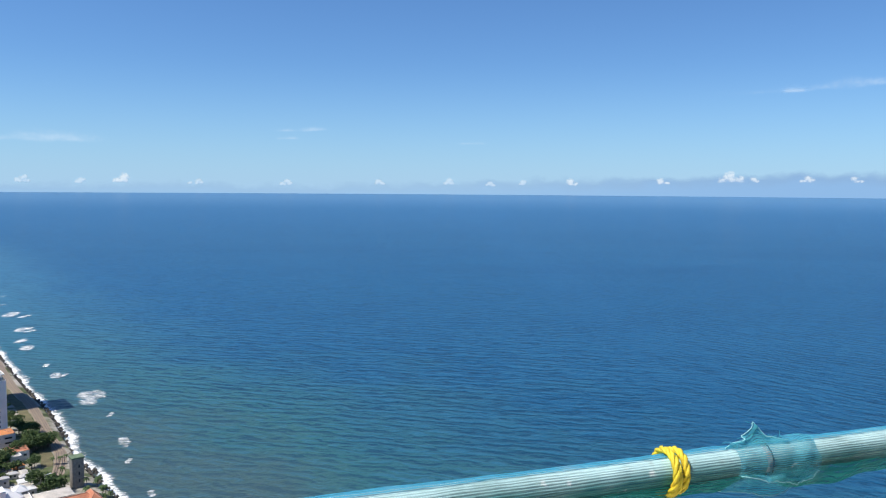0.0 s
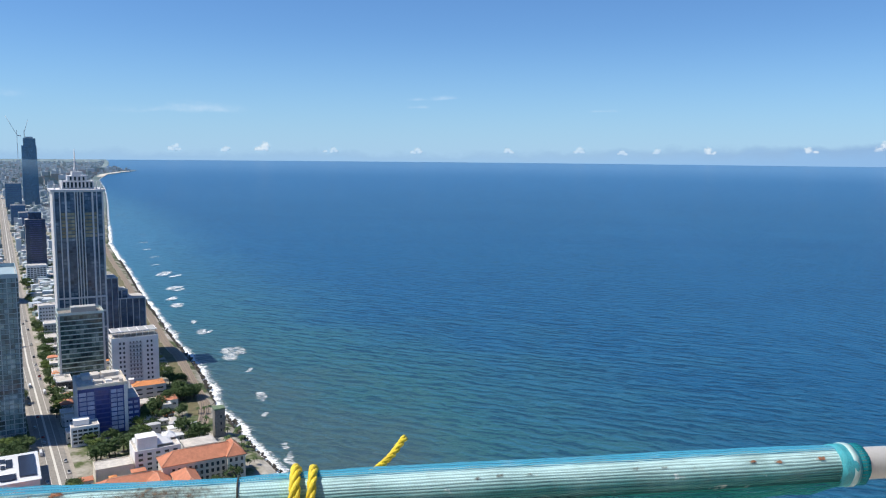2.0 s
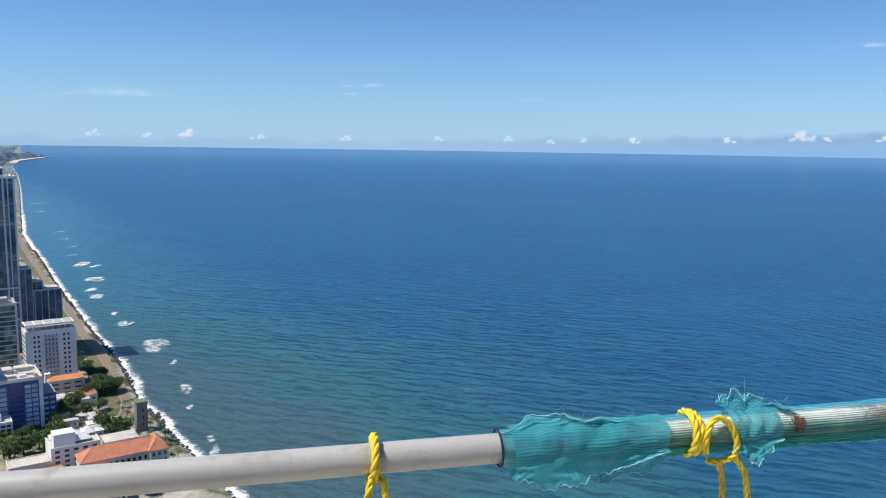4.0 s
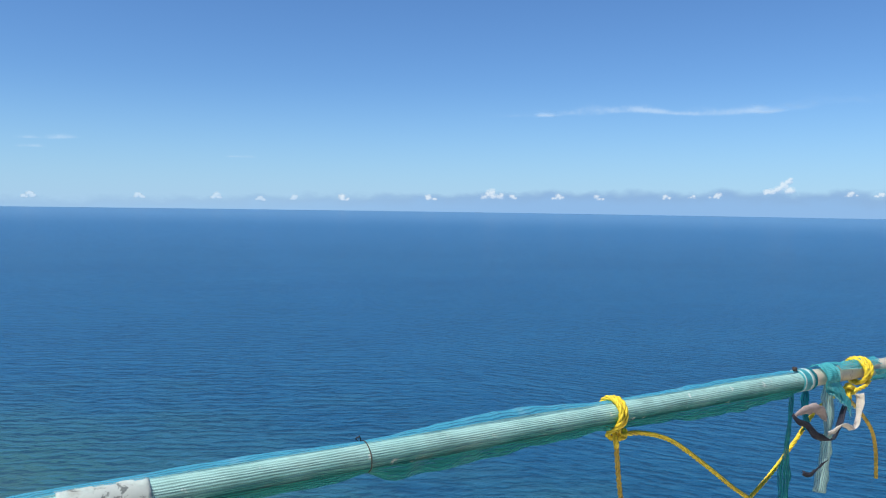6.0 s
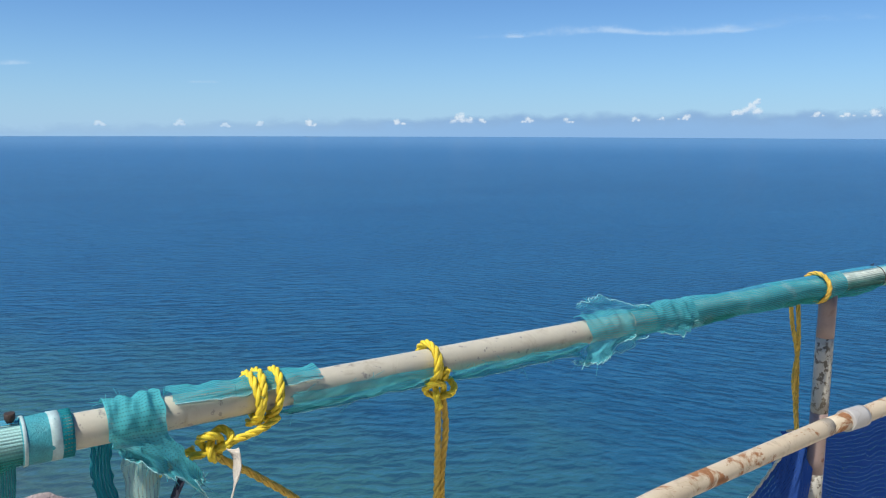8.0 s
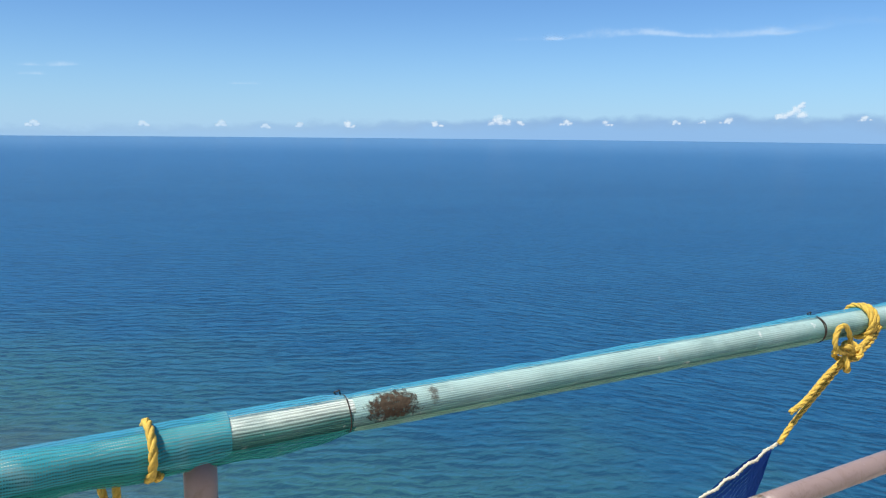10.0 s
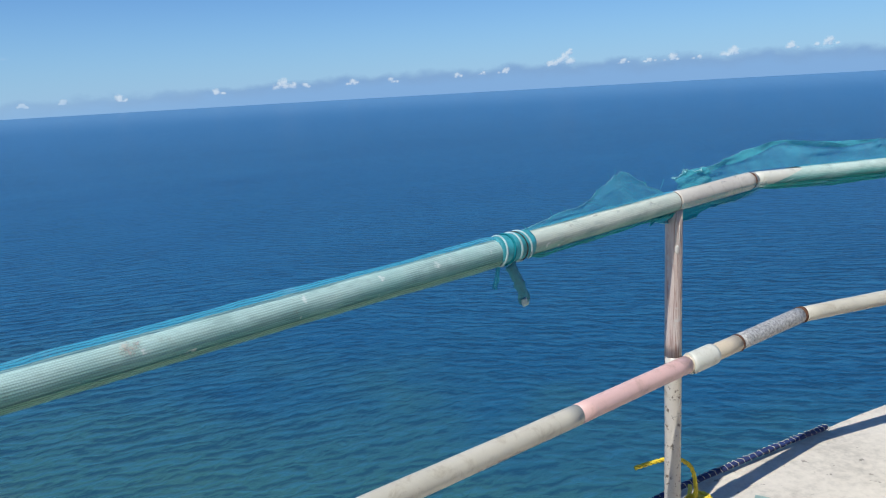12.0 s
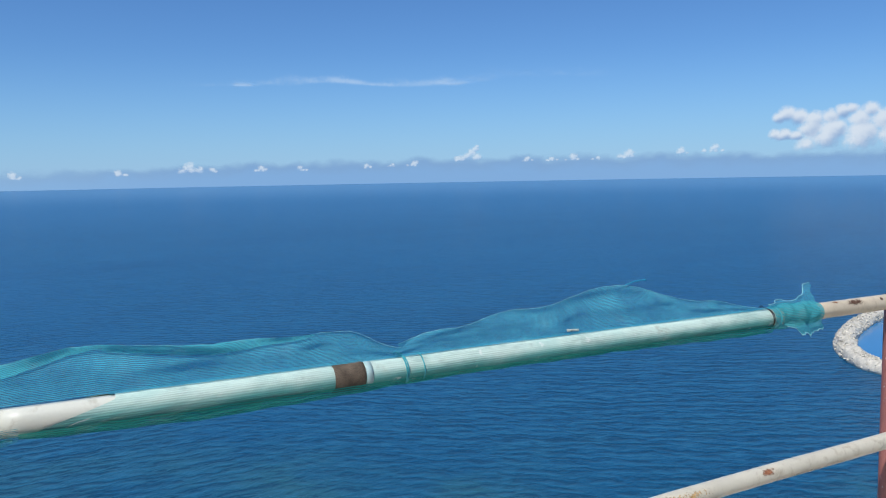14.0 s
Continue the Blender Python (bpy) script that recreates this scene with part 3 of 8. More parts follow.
# Golden reflection on the tower glass, painted as pane colour.
M["pane_gold"] = glass_mix("gilt_panes", [(0.15, (0.22, 0.18, 0.13)), (0.5, (0.42, 0.33, 0.21)), (0.85, (0.55, 0.47, 0.34))], 0.15, 0.4, spread=0.5)
M["pane_green"] = glass_mix("green_panes", [(0.12, (0.014, 0.030, 0.032)), (0.45, (0.040, 0.080, 0.080)), (0.75, (0.13, 0.22, 0.21)), (0.97, (0.42, 0.52, 0.50))], 0.12, 0.1, spread=0.5)
M["pane_teal"] = glass_mix("teal_panes", [(0.12, (0.03, 0.05, 0.065)), (0.38, (0.10, 0.18, 0.22)), (0.72, (0.22, 0.36, 0.41)), (0.95, (0.48, 0.60, 0.64))], 0.12, 0.15, spread=0.45)
M["pane_blue"] = glass_mix("blue_panes", [(0.15, (0.30, 0.35, 0.52)), (0.5, (0.46, 0.52, 0.68)), (0.98, (0.64, 0.68, 0.80))], 0.3, 0.0)
M["band_grey"] = plain("grey_roof_sheet", (0.40, 0.40, 0.39), 0.7, vary=0.15, scale=0.2)
M["band_blue"] = plain("blue_grey_band", (0.32, 0.42, 0.46), 0.6, vary=0.15, scale=0.1)
M["band_green"] = plain("green_grey_band", (0.52, 0.60, 0.58), 0.6, vary=0.15, scale=0.1)
M["tower_stone"] = plain("tower_stone", (0.64, 0.62, 0.62), 0.7, vary=0.12, scale=0.1)
M["leaf"] = plain("foliage", (0.060, 0.105, 0.028), 0.8, vary=0.6, scale=0.9)
M["moss"] = plain("mossy_stone", (0.14, 0.20, 0.12), 0.95, vary=0.4, scale=0.6)
M["leaf_light"] = plain("light_foliage", (0.11, 0.16, 0.03), 0.8, vary=0.5, scale=0.9)
M["bark"] = plain("bark", (0.11, 0.085, 0.06), 0.95, vary=0.3, scale=2)
M["car_white"] = plain("white_car_paint", (0.72, 0.72, 0.72), 0.3, vary=0.08)
M["car_dark"] = plain("dark_car_paint", (0.05, 0.055, 0.065), 0.3, vary=0.2)
M["car_red"] = plain("red_car_paint", (0.38, 0.05, 0.04), 0.3, vary=0.2)
M["tyre"] = plain("tyre_rubber", (0.02, 0.02, 0.02), 0.9)
M["white_line"] = plain("road_marking", (0.62, 0.60, 0.54), 0.8, vary=0.2)


# ------------------------------------------------------------ mesh helpers
def part(name, bm, material, parent=None, label="", smooth=False):
    """Links a bmesh as one mesh object, under a thing if one is given."""
    mesh = bpy.data.meshes.new(name)
    bm.to_mesh(mesh)
    bm.free()
    mesh.materials.append(material)
    if smooth:
        mesh.polygons.foreach_set("use_smooth", [True] * len(mesh.polygons))
    ob = new(name, mesh)
    ob.parent = parent
    if label:
        ob["label"] = label
    return ob


def again(ob, at, parent=None, rz=0.0):
    """The same mesh once more, as an object of its own."""
    o = bpy.data.objects.new(ob.name.split(".")[0], ob.data)
    scene.collection.objects.link(o)
    o.parent = parent
    o.location, o.rotation_euler = at, (0, 0, rz)
    return o


def thing(name, label, category, group="", at=(0, 0, 0), rz=0.0):
    ob = new(name)
    ob.empty_display_size = 0.1
    ob.location, ob.rotation_euler = at, (0, 0, rz)
    return tagged(ob, label, category, group)


def boxes(items, bevel=0.0):
    """A bmesh of boxes: centre, size, turn about z."""
    bm = bmesh.new()
    for c, s, *r in items:
        m = Matrix.Translation(c) @ Matrix.Rotation(r[0] if r else 0.0, 4, "Z") @ Matrix.Diagonal((*s, 1))
        bmesh.ops.create_cube(bm, size=1.0, matrix=m)
    if bevel:
        bmesh.ops.bevel(bm, geom=bm.edges[:], offset=bevel, segments=2, affect="EDGES", profile=0.6)
    return bm


def sweep(points, radius, seg=12, closed=False, caps=True, up=Vector((0, 0, 1)), into=None):
    """A tube along points; radius is a number or a function of (distance, angle). UV in metres."""
    bm = into or bmesh.new()
    uv = bm.loops.layers.uv.verify()
    pts = [Vector(p) for p in points]
    n = len(pts)
    dist, rings, prev = 0.0, [], None
    for i, p in enumerate(pts):
        a, b = pts[max(i - 1, 0)], pts[min(i + 1, n - 1)]
        if closed:
            a, b = pts[i - 1], pts[(i + 1) % n]
        t = (b - a).normalized()
        if prev is None:
            side = up.cross(t)
            if side.length < 1e-3:
                side = Vector((1, 0, 0)).cross(t)
        else:
            side = prev - t * prev.dot(t)
        side.normalize()
        prev = side
        top = t.cross(side)
        if i:
            dist += (p - pts[i - 1]).length
        ring = []
        for k in range(seg):
            th = 2 * math.pi * k / seg
            r = radius(dist, th) if callable(radius) else radius
            ring.append(bm.verts.new(p - side * (r * math.cos(th)) + top * (r * math.sin(th))))
        rings.append((ring, dist))
    r0 = radius(0, 0) if callable(radius) else radius
    pairs = list(zip(rings[:-1], rings[1:])) + ([(rings[-1], (rings[0][0], dist + 0.01))] if closed else [])
    for (ra, da), (rb, db) in pairs:
        for k in range(seg):
            k2 = (k + 1) % seg
            f = bm.faces.new((ra[k], ra[k2], rb[k2], rb[k]))
            f.smooth = True
            for loop, (d, kk) in zip(f.loops, ((da, k), (da, k + 1), (db, k + 1), (db, k))):
                th = 2 * math.pi * kk / seg
                loop[uv].uv = (d, r0 * (th if th < 1.5 * math.pi else th - 2 * math.pi))
    if caps and not closed:
        bm.faces.new(rings[0][0][::-1])
        bm.faces.new(rings[-1][0])
    return bm


def sheet(nu, nv, place, width, height):
    """A bmesh grid; place(u, v) gives the point for u, v in 0..1. UV in metres."""
    bm = bmesh.new()
    uv = bm.loops.layers.uv.verify()
    vs = [[bm.verts.new(place(i / nu, j / nv)) for j in range(nv + 1)] for i in range(nu + 1)]
    for i in range(nu):
        for j in range(nv):
            f = bm.faces.new((vs[i][j], vs[i + 1][j], vs[i + 1][j + 1], vs[i][j + 1]))
            f.smooth = True
            for loop, (a, b) in zip(f.loops, ((i, j), (i + 1, j), (i + 1, j + 1), (i, j + 1))):
                loop[uv].uv = (a / nu * width, b / nv * height)
    return bm


def smooth_path(points, step=0.012):
    """Catmull-Rom through the points, evenly stepped."""
    p = [Vector(q) for q in points]
    p = [p[0] * 2 - p[1]] + p + [p[-1] * 2 - p[-2]]
    out = []
    for i in range(1, len(p) - 2):
        n = max(2, int((p[i + 1] - p[i]).length / step))
        for k in range(n):
            t = k / n
            a, b, c, d = p[i - 1], p[i], p[i + 1], p[i + 2]
            out.append(0.5 * ((2 * b) + (c - a) * t + (2 * a - 5 * b + 4 * c - d) * t * t + (3 * b - a - 3 * c + d) * t ** 3))
    out.append(p[-2])
    return out


def rope_mesh(points, r=0.0065, pitch=0.05, step=0.006):
    """Three-strand laid rope along a path."""
    path = smooth_path(points, step)
    bm = bmesh.new()
    n = len(path)
    frames, prev = [], None
    for i, p in enumerate(path):
        t = (path[min(i + 1, n - 1)] - path[max(i - 1, 0)]).normalized()
        side = (Vector((0.31, 0.2, 0.93)).cross(t) if prev is None else prev - t * prev.dot(t)).normalized()
        prev = side
        frames.append((p, side, t.cross(side)))
    for s in range(3):
        d, pts = 0.0, []
        for i, (p, a, b) in enumerate(frames):
            if i:
                d += (p - path[i - 1]).length
            th = 2 * math.pi * (d / pitch + s / 3)
            pts.append(p + (a * math.cos(th) + b * math.sin(th)) * r * 0.52)
        sweep(pts, r * 0.56, 6, into=bm)
    return bm


# ------------------------------------------------------------ the lie of the land
GROUND, SEA, EYE_Z = -200.0, -205.0, 1.5
TURN = radians(39.48)
OUT = Vector((-math.sin(TURN), math.cos(TURN), 0))      # along the coast road
SEAWARD = Vector((math.cos(TURN), math.sin(TURN), 0))


def far(p, start=3000.0, limit=4900.0):
    """Draws distance in beyond 3 km, along the line of sight, so that the horizon lies within reach."""
    r = math.hypot(p.x, p.y)
    if r <= start:
        return p
    q = start + (limit - start) * (r - start) / (r - start + limit - start)
    k = q / r
    return Vector((p.x * k, p.y * k, EYE_Z + (p.z - EYE_Z) * k))


def town(u, v, z=0.0):
    """A place by its distance along the coast road and its distance to the sea side of it; z over the ground."""
    return far(OUT * u + SEAWARD * v + Vector((0, 0, GROUND + z)))


COAST = [(-900, 165), (0, 156), (300, 150), (461, 151), (523, 149), (583, 152), (612, 146), (640, 150), (683, 157), (766, 163), (860, 164), (1006, 171), (1182, 179),
         (1421, 195), (1884, 222), (3731, 438), (4926, 569), (6487, 713), (7956, 935), (8801, 1172), (9500, 1420), (9853, 1501), (10150, 1330), (11000, 1290), (14000, 1700), (18000, 2200), (25600, 3050)]


def coast(u):
    for (a, va), (b, vb) in zip(COAST[:-1], COAST[1:]):
        if u <= b:
            return va + (vb - va) * max(0.0, (u - a) / (b - a))
    return COAST[-1][1]


def build_sea():
    radii = [0.0, 60.0]
    while radii[-1] < 25700:
        radii.append(radii[-1] * 1.035 + 4)
    radii[-1] = 25700
    n = 240
    verts, faces, shallow, swell = [], [], [], []
    for r in radii:
        for k in range(n):
            a = 2 * math.pi * k / n
            p = Vector((r * math.cos(a), r * math.sin(a), SEA))
            u, v = p.dot(OUT), p.dot(SEAWARD)
            d = v - coast(max(u, -900))
            s = math.exp(-max(d, 0) / (215.0 + 105.0 * min(1.0, max(0.0, (900 - u) / 250)))) * (1.0 if u < 2500 else math.exp(-(u - 2500) / 2500))
            shallow.append(max(0.0, min(1.0, s * 1.05)))
            # Falls off with range: fades the bump and drives the painted haze tint.
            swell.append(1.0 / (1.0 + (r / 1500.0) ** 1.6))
            verts.append(far(p))
    for i in range(len(radii) - 1):
        for k in range(n):
            k2 = (k + 1) % n
            faces.append((i * n + k, i * n + k2, (i + 1) * n + k2, (i + 1) * n + k))
    mesh = bpy.data.meshes.new("water")
    mesh.from_pydata([tuple(v) for v in verts], [], faces)
    mesh.attributes.new("shallow", "FLOAT", "POINT").data.foreach_set("value", shallow)
    mesh.attributes.new("swell", "FLOAT", "POINT").data.foreach_set("value", swell)
    mesh.polygons.foreach_set("use_smooth", [True] * len(faces))
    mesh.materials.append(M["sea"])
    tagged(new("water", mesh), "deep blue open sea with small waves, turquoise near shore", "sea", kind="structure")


def build_land():
    us = [-900 + 60 * i for i in range(54)] + [2400 + 200 * i for i in range(37)] + [9853, 10150] + [11000 + 800 * i for i in range(19)]
    offs = [0, 6, 20, 60, 120, 220, 500, 1200, 3000, 9000]
    verts, faces = [], []
    for u in us:
        c = coast(u)
        wob = noise.noise(Vector((u * 0.02, 3.1, 0))) * 3.0
        verts.append(town(u, c + wob + 5, SEA - GROUND - 3))
        for o in offs:
            verts.append(town(u, c + wob - o if o < 1000 else c - o, -1.5 if o == 0 else 0.0))
    m = len(offs) + 1
    for i in range(len(us) - 1):
        for j in range(m - 1):
            faces.append((i * m + j, (i + 1) * m + j, (i + 1) * m + j + 1, i * m + j + 1))
    mesh = bpy.data.meshes.new("ground")
    mesh.from_pydata([tuple(v) for v in verts], [], faces)
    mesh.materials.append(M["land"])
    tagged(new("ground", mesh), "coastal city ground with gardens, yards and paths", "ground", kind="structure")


def ribbon_on_ground(name, line, width, z, mat, label, category, kind="structure", parent=None, uvn=False):
    """A flat strip along (u, v) points."""
    bm = bmesh.new()
    uv = bm.loops.layers.uv.verify()
    rows = []
    for i, (u, v) in enumerate(line):
        a, b = line[max(i - 1, 0)], line[min(i + 1, len(line) - 1)]
        t = Vector((b[0] - a[0], b[1] - a[1])).normalized()
        w = width / 2 if not callable(width) else width(i / (len(line) - 1)) / 2
        rows.append([bm.verts.new(town(u - t.y * w * s, v + t.x * w * s, z)) for s in (-1, 1)])
    for i in range(len(rows) - 1):
        f = bm.faces.new((rows[i][0], rows[i + 1][0], rows[i + 1][1], rows[i][1]))
        if f.normal.z < 0:
            f.normal_flip()
        for loop in f.loops:
            r = next(k for k in (i, i + 1) if loop.vert in rows[k])
            loop[uv].uv = (0.5 if not uvn else r / (len(rows) - 1), 0.0 if loop.vert is rows[r][0] else 1.0)
    bm.normal_update()
    ob = part(name, bm, mat, parent)
    return tagged(ob, label, category, kind=kind) if label else ob


build_sea()
build_land()

# ------------------------------------------------------------ the ledge of the roof deck
KNOTS = [(-1.6, 0.577, 1.104), (1.640, 1.729, 1.100), (5.444, 2.962, 1.109), (9.095, 4.085, 1.067), (12.416, 4.766, 1.113), (12.828, 4.830, 1.123),
         (15.250, 4.463, 1.092), (17.6, 4.107, 1.09)]
SLAB = 0.14


def rail_at(x):
    """Axis point of the top rail at x, its direction and its outward side."""
    for a, b in zip(KNOTS[:-1], KNOTS[1:]):
        if x <= b[0] or b is KNOTS[-1]:
            a, b = Vector(a), Vector(b)
            t = (b - a).normalized()
            return a + (b - a) * ((x - a.x) / (b.x - a.x)), t, Vector((-t.y, t.x, 0)).normalized()


def rp(x, off=0.0, up=0.0):
    p, _, n = rail_at(x)
    return p + n * off + Vector((0, 0, up))


def around(x, deg, r):
    """A point round the rail: 0 faces the deck, 90 is on top, 180 faces the sea."""
    p, _, n = rail_at(x)
    a = radians(deg)
    return p - n * (r * math.cos(a)) + Vector((0, 0, r * math.sin(a)))


def rail_line(x0, x1, step=0.04, off=0.0, up=0.0):
    n = max(2, int((x1 - x0) / step))
    return [rp(x0 + (x1 - x0) * i / n, off, up) for i in range(n + 1)]


def build_deck():
    edge = [rp(x, 0.15) for x in (-1.6, 1.64, 5.44, 9.09, 11.5)] + [Vector((12.45, 4.885, 0)), Vector((12.85, 4.90, 0)), Vector((13.9, 4.872, 0)), Vector((15.3, 4.72, 0)), Vector((17.6, 4.42, 0))]
    bm = bmesh.new()
    top, low, back = [], [], []
    fine = smooth_path(edge, 0.12)
    for p in fine:
        w = noise.noise(p * 3.0) * 0.012
        top.append(bm.verts.new((p.x, p.y + w, SLAB)))
        low.append(bm.verts.new((p.x, p.y + w, SLAB - 0.32)))
        back.append(bm.verts.new((p.x + 1.5, p.y - 7.0, SLAB)))
    for i in range(len(fine) - 1):
        bm.faces.new((low[i], low[i + 1], top[i + 1], top[i]))
        bm.faces.new((top[i], top[i + 1], back[i + 1], back[i]))
    b2 = [bm.verts.new((v.co.x, v.co.y, SLAB - 0.32)) for v in back]
    for i in range(len(fine) - 1):
        bm.faces.new((back[i], back[i + 1], b2[i + 1], b2[i]))
        bm.faces.new((b2[i], b2[i + 1], low[i + 1], low[i]))
    bm.faces.new((top[0], back[0], b2[0], low[0]))
    bm.faces.new((top[-1], low[-1], b2[-1], back[-1]))
    tagged(part("floor", bm, M["concrete"]), "pale sunlit concrete roof slab with a worn edge", "floor", kind="structure")
    # Unseen wall added on the land side; closes the deck and cuts skylight.
    wall, run = bmesh.new(), [rp(x, -3.1) for x in (-1.6, 1.64, 5.44, 9.09, 12.4)] + [rp(15.25, -3.1), rp(17.6, -3.1)]
    rows = []
    for i, p in enumerate(run):
        q = run[max(i - 1, 0)], run[min(i + 1, len(run) - 1)]
        d = Vector((q[1].x - q[0].x, q[1].y - q[0].y, 0)).normalized()
        back = Vector((d.y, -d.x, 0)) * 0.2
        rows.append([wall.verts.new((c.x, c.y, z)) for c, z in ((p, SLAB), (p, SLAB + 3.4), (p + back, SLAB + 3.4), (p + back, SLAB))])
    for a, b in zip(rows[:-1], rows[1:]):
        for k in range(4):
            wall.faces.new((a[k], b[k], b[(k + 1) % 4], a[(k + 1) % 4]))
    wall.faces.new(rows[0])
    wall.faces.new(rows[-1][::-1])
    bmesh.ops.recalc_face_normals(wall, faces=wall.faces[:])
    tagged(part("wall_core", wall, M["core"]), "unseen plain grey wall added behind the deck to cut skylight", "wall", kind="structure")
    # the tower's own shaft below the deck
    c = Vector((8.5, -1.0, 0))
    shaft = boxes([((c.x, c.y - 4.0, (SLAB - 0.32 + GROUND) / 2 - 0.01), (13.0, 7.0, SLAB - 0.32 - GROUND - 0.02), math.atan2(0.3, 0.95))])
    tagged(part("wall_tower", shaft, M["grey_wall"]), "plain concrete shaft of the tower under the deck", "wall", kind="structure")


build_deck()


def plinth(x, y, w, d, rz, bolts, label):
    """A low concrete stub with two anchor bolts in its top; x, y is its rear seaward left corner."""
    h = 0.558 - SLAB
    t = thing("concrete_plinth", label, "plinth", "plinths on the deck", (x, y, SLAB), rz)
    bm = bmesh.new()
    bmesh.ops.create_cube(bm, size=1.0, matrix=Matrix.Translation((w / 2, -d / 2, h / 2)) @ Matrix.Diagonal((w, d, h, 1)))
    bmesh.ops.subdivide_edges(bm, edges=bm.edges[:], cuts=7, use_grid_fill=True)
    for v in bm.verts:
        k = noise.noise(v.co * 22 + Vector((x, y, 0))) * 0.0015
        edge = sum((abs(v.co.x) < 1e-4 or abs(v.co.x - w) < 1e-4, abs(v.co.y) < 1e-4 or abs(v.co.y + d) < 1e-4, abs(v.co.z - h) < 1e-4))
        pull = 0.0 if edge < 2 else 0.003 + max(0.0, noise.noise(v.co * 9) - 0.25) * 0.014
        c = Vector((w / 2, -d / 2, h / 2))
        v.co += (c - v.co).normalized() * (pull + (k if v.co.z > 0.02 else 0))
    part("block", bm, M["plinth"], t)
    for bx, by, tall in bolts:
        pts = [(bx, by, h - 0.012 + tall * i / 14) for i in range(6)]
        part("anchor_bolt", sweep(pts, lambda s, a: 0.0062 + 0.0006 * (int(s * 700) % 2), 10), M["bolt"], t, "threaded steel anchor bolt")
        part("mortar", sweep([(bx + 0.012, by, h - 0.006), (bx + 0.014, by - 0.004, h + 0.004)], lambda s, a: 0.026 - s * 1.2 + 0.004 * math.sin(3 * a), 12), M["plinth"], t)
    return t


plinth(13.275, 4.525, 0.37, 0.55, radians(-3), [(0.185, -0.155, 0.055), (0.285, -0.155, 0.055)], "pale concrete plinth with two steel anchor bolts")
plinth(11.45, 4.480, 0.37, 0.55, radians(6), [(0.17, -0.15, 0.05), (0.28, -0.15, 0.06)], "low concrete plinth with bolts beside the rail")

# ------------------------------------------------------------ railing
railing = thing("railing", "weathered steel pipe railing along the roof edge", "railing", at=rp(8, 0, -0.9))


def rail_part(name, bm, mat, label=""):
    ob = part(name, bm, mat, railing, label)
    ob.matrix_parent_inverse = Matrix.Translation(railing.location).inverted()
    return ob


PIPE = 0.0243


def pipe_radius(seed, dent=0.0006):
    return lambda s, a: PIPE + dent * noise.noise(Vector((s * 9 + seed, math.cos(a) * 1.5, math.sin(a) * 1.5)))


for x0, x1, mat, label in ((-1.6, 2.33, "grey", ""), (2.33, 3.95, "grey", "bare grey galvanised pipe"), (3.95, 7.2, "grey", ""), (7.2, 8.5, "bare", "bare weathered beige pipe"),
                           (8.5, 12.42, "bare", ""), (12.42, 12.83, "joint", "pinkish cream painted pipe"), (12.83, 14.72, "pale_pipe", ""), (14.72, 17.6, "cream", "bare cream pipe with rust")):
    rail_part("top_pipe", sweep(rail_line(x0, x1), pipe_radius(x0), 28), M[mat], label)

LOW_Z = [(-1.6, 0.65), (6.03, 0.640), (7.2, 0.617), (8.4, 0.685), (9.2, 0.69), (10.1, 0.74), (10.6, 0.762), (11.2, 0.728), (11.9, 0.694), (12.42, 0.674), (12.97, 0.688), (14.6, 0.68), (17.6, 0.64)]


def low_z(x):
    for (a, za), (b, zb) in zip(LOW_Z[:-1], LOW_Z[1:]):
        if x <= b:
            return za + (zb - za) * max(0.0, (x - a) / (b - a))
    return LOW_Z[-1][1]


def low_line(x0, x1, step=0.05):
    out = []
    n = max(2, int((x1 - x0) / step))
    for i in range(n + 1):
        x = x0 + (x1 - x0) * i / n
        p = rp(x, -0.065)
        y = p.y
        for (xa, ya), (xb, yb) in (((12.416, 4.699), (12.974, 4.752)), ((12.974, 4.752), (15.25, 4.398)), ((15.25, 4.398), (17.7, 4.03))):
            if xa < x <= xb:
                y = ya + (yb - ya) * (x - xa) / (xb - xa)
        out.append(Vector((x, y, low_z(x))))
    return out


for x0, x1, mat, label in ((-1.6, 6.9, "cream", ""), (6.9, 9.06, "rusty", "cream lower pipe eaten by rust"), (9.06, 10.2, "rusty", ""), (10.2, 10.95, "post_brown", "dull brown painted pipe"), (10.95, 11.93, "cream_grey", "greyish cream painted pipe"),
                           (11.93, 12.40, "pink", "faded pink painted pipe"), (12.40, 12.63, "cream", ""), (12.63, 12.975, "zinc", "mottled zinc-grey pipe"), (12.975, 17.6, "cream_grey", "greyish cream painted pipe with orange stains")):
    rail_part("lower_pipe", sweep(low_line(x0, x1), pipe_radius(x0 + 40), 24), M[mat], label)
for x, w, r, mat in ((12.635, 0.008, 0.0256, "rust"), (12.975, 0.015, 0.0262, "rust"), (9.175, 0.075, 0.0305, "grey"), (12.465, 0.10, 0.0300, "pale_pipe"), (5.52, 0.08, 0.0300, "grey")):
    rail_part("weld" if mat == "rust" else "coupler", sweep(low_line(x - w / 2, x + w / 2, 0.01), r, 24), M[mat], "rusty weld ring" if mat == "rust" else "pipe coupling sleeve")


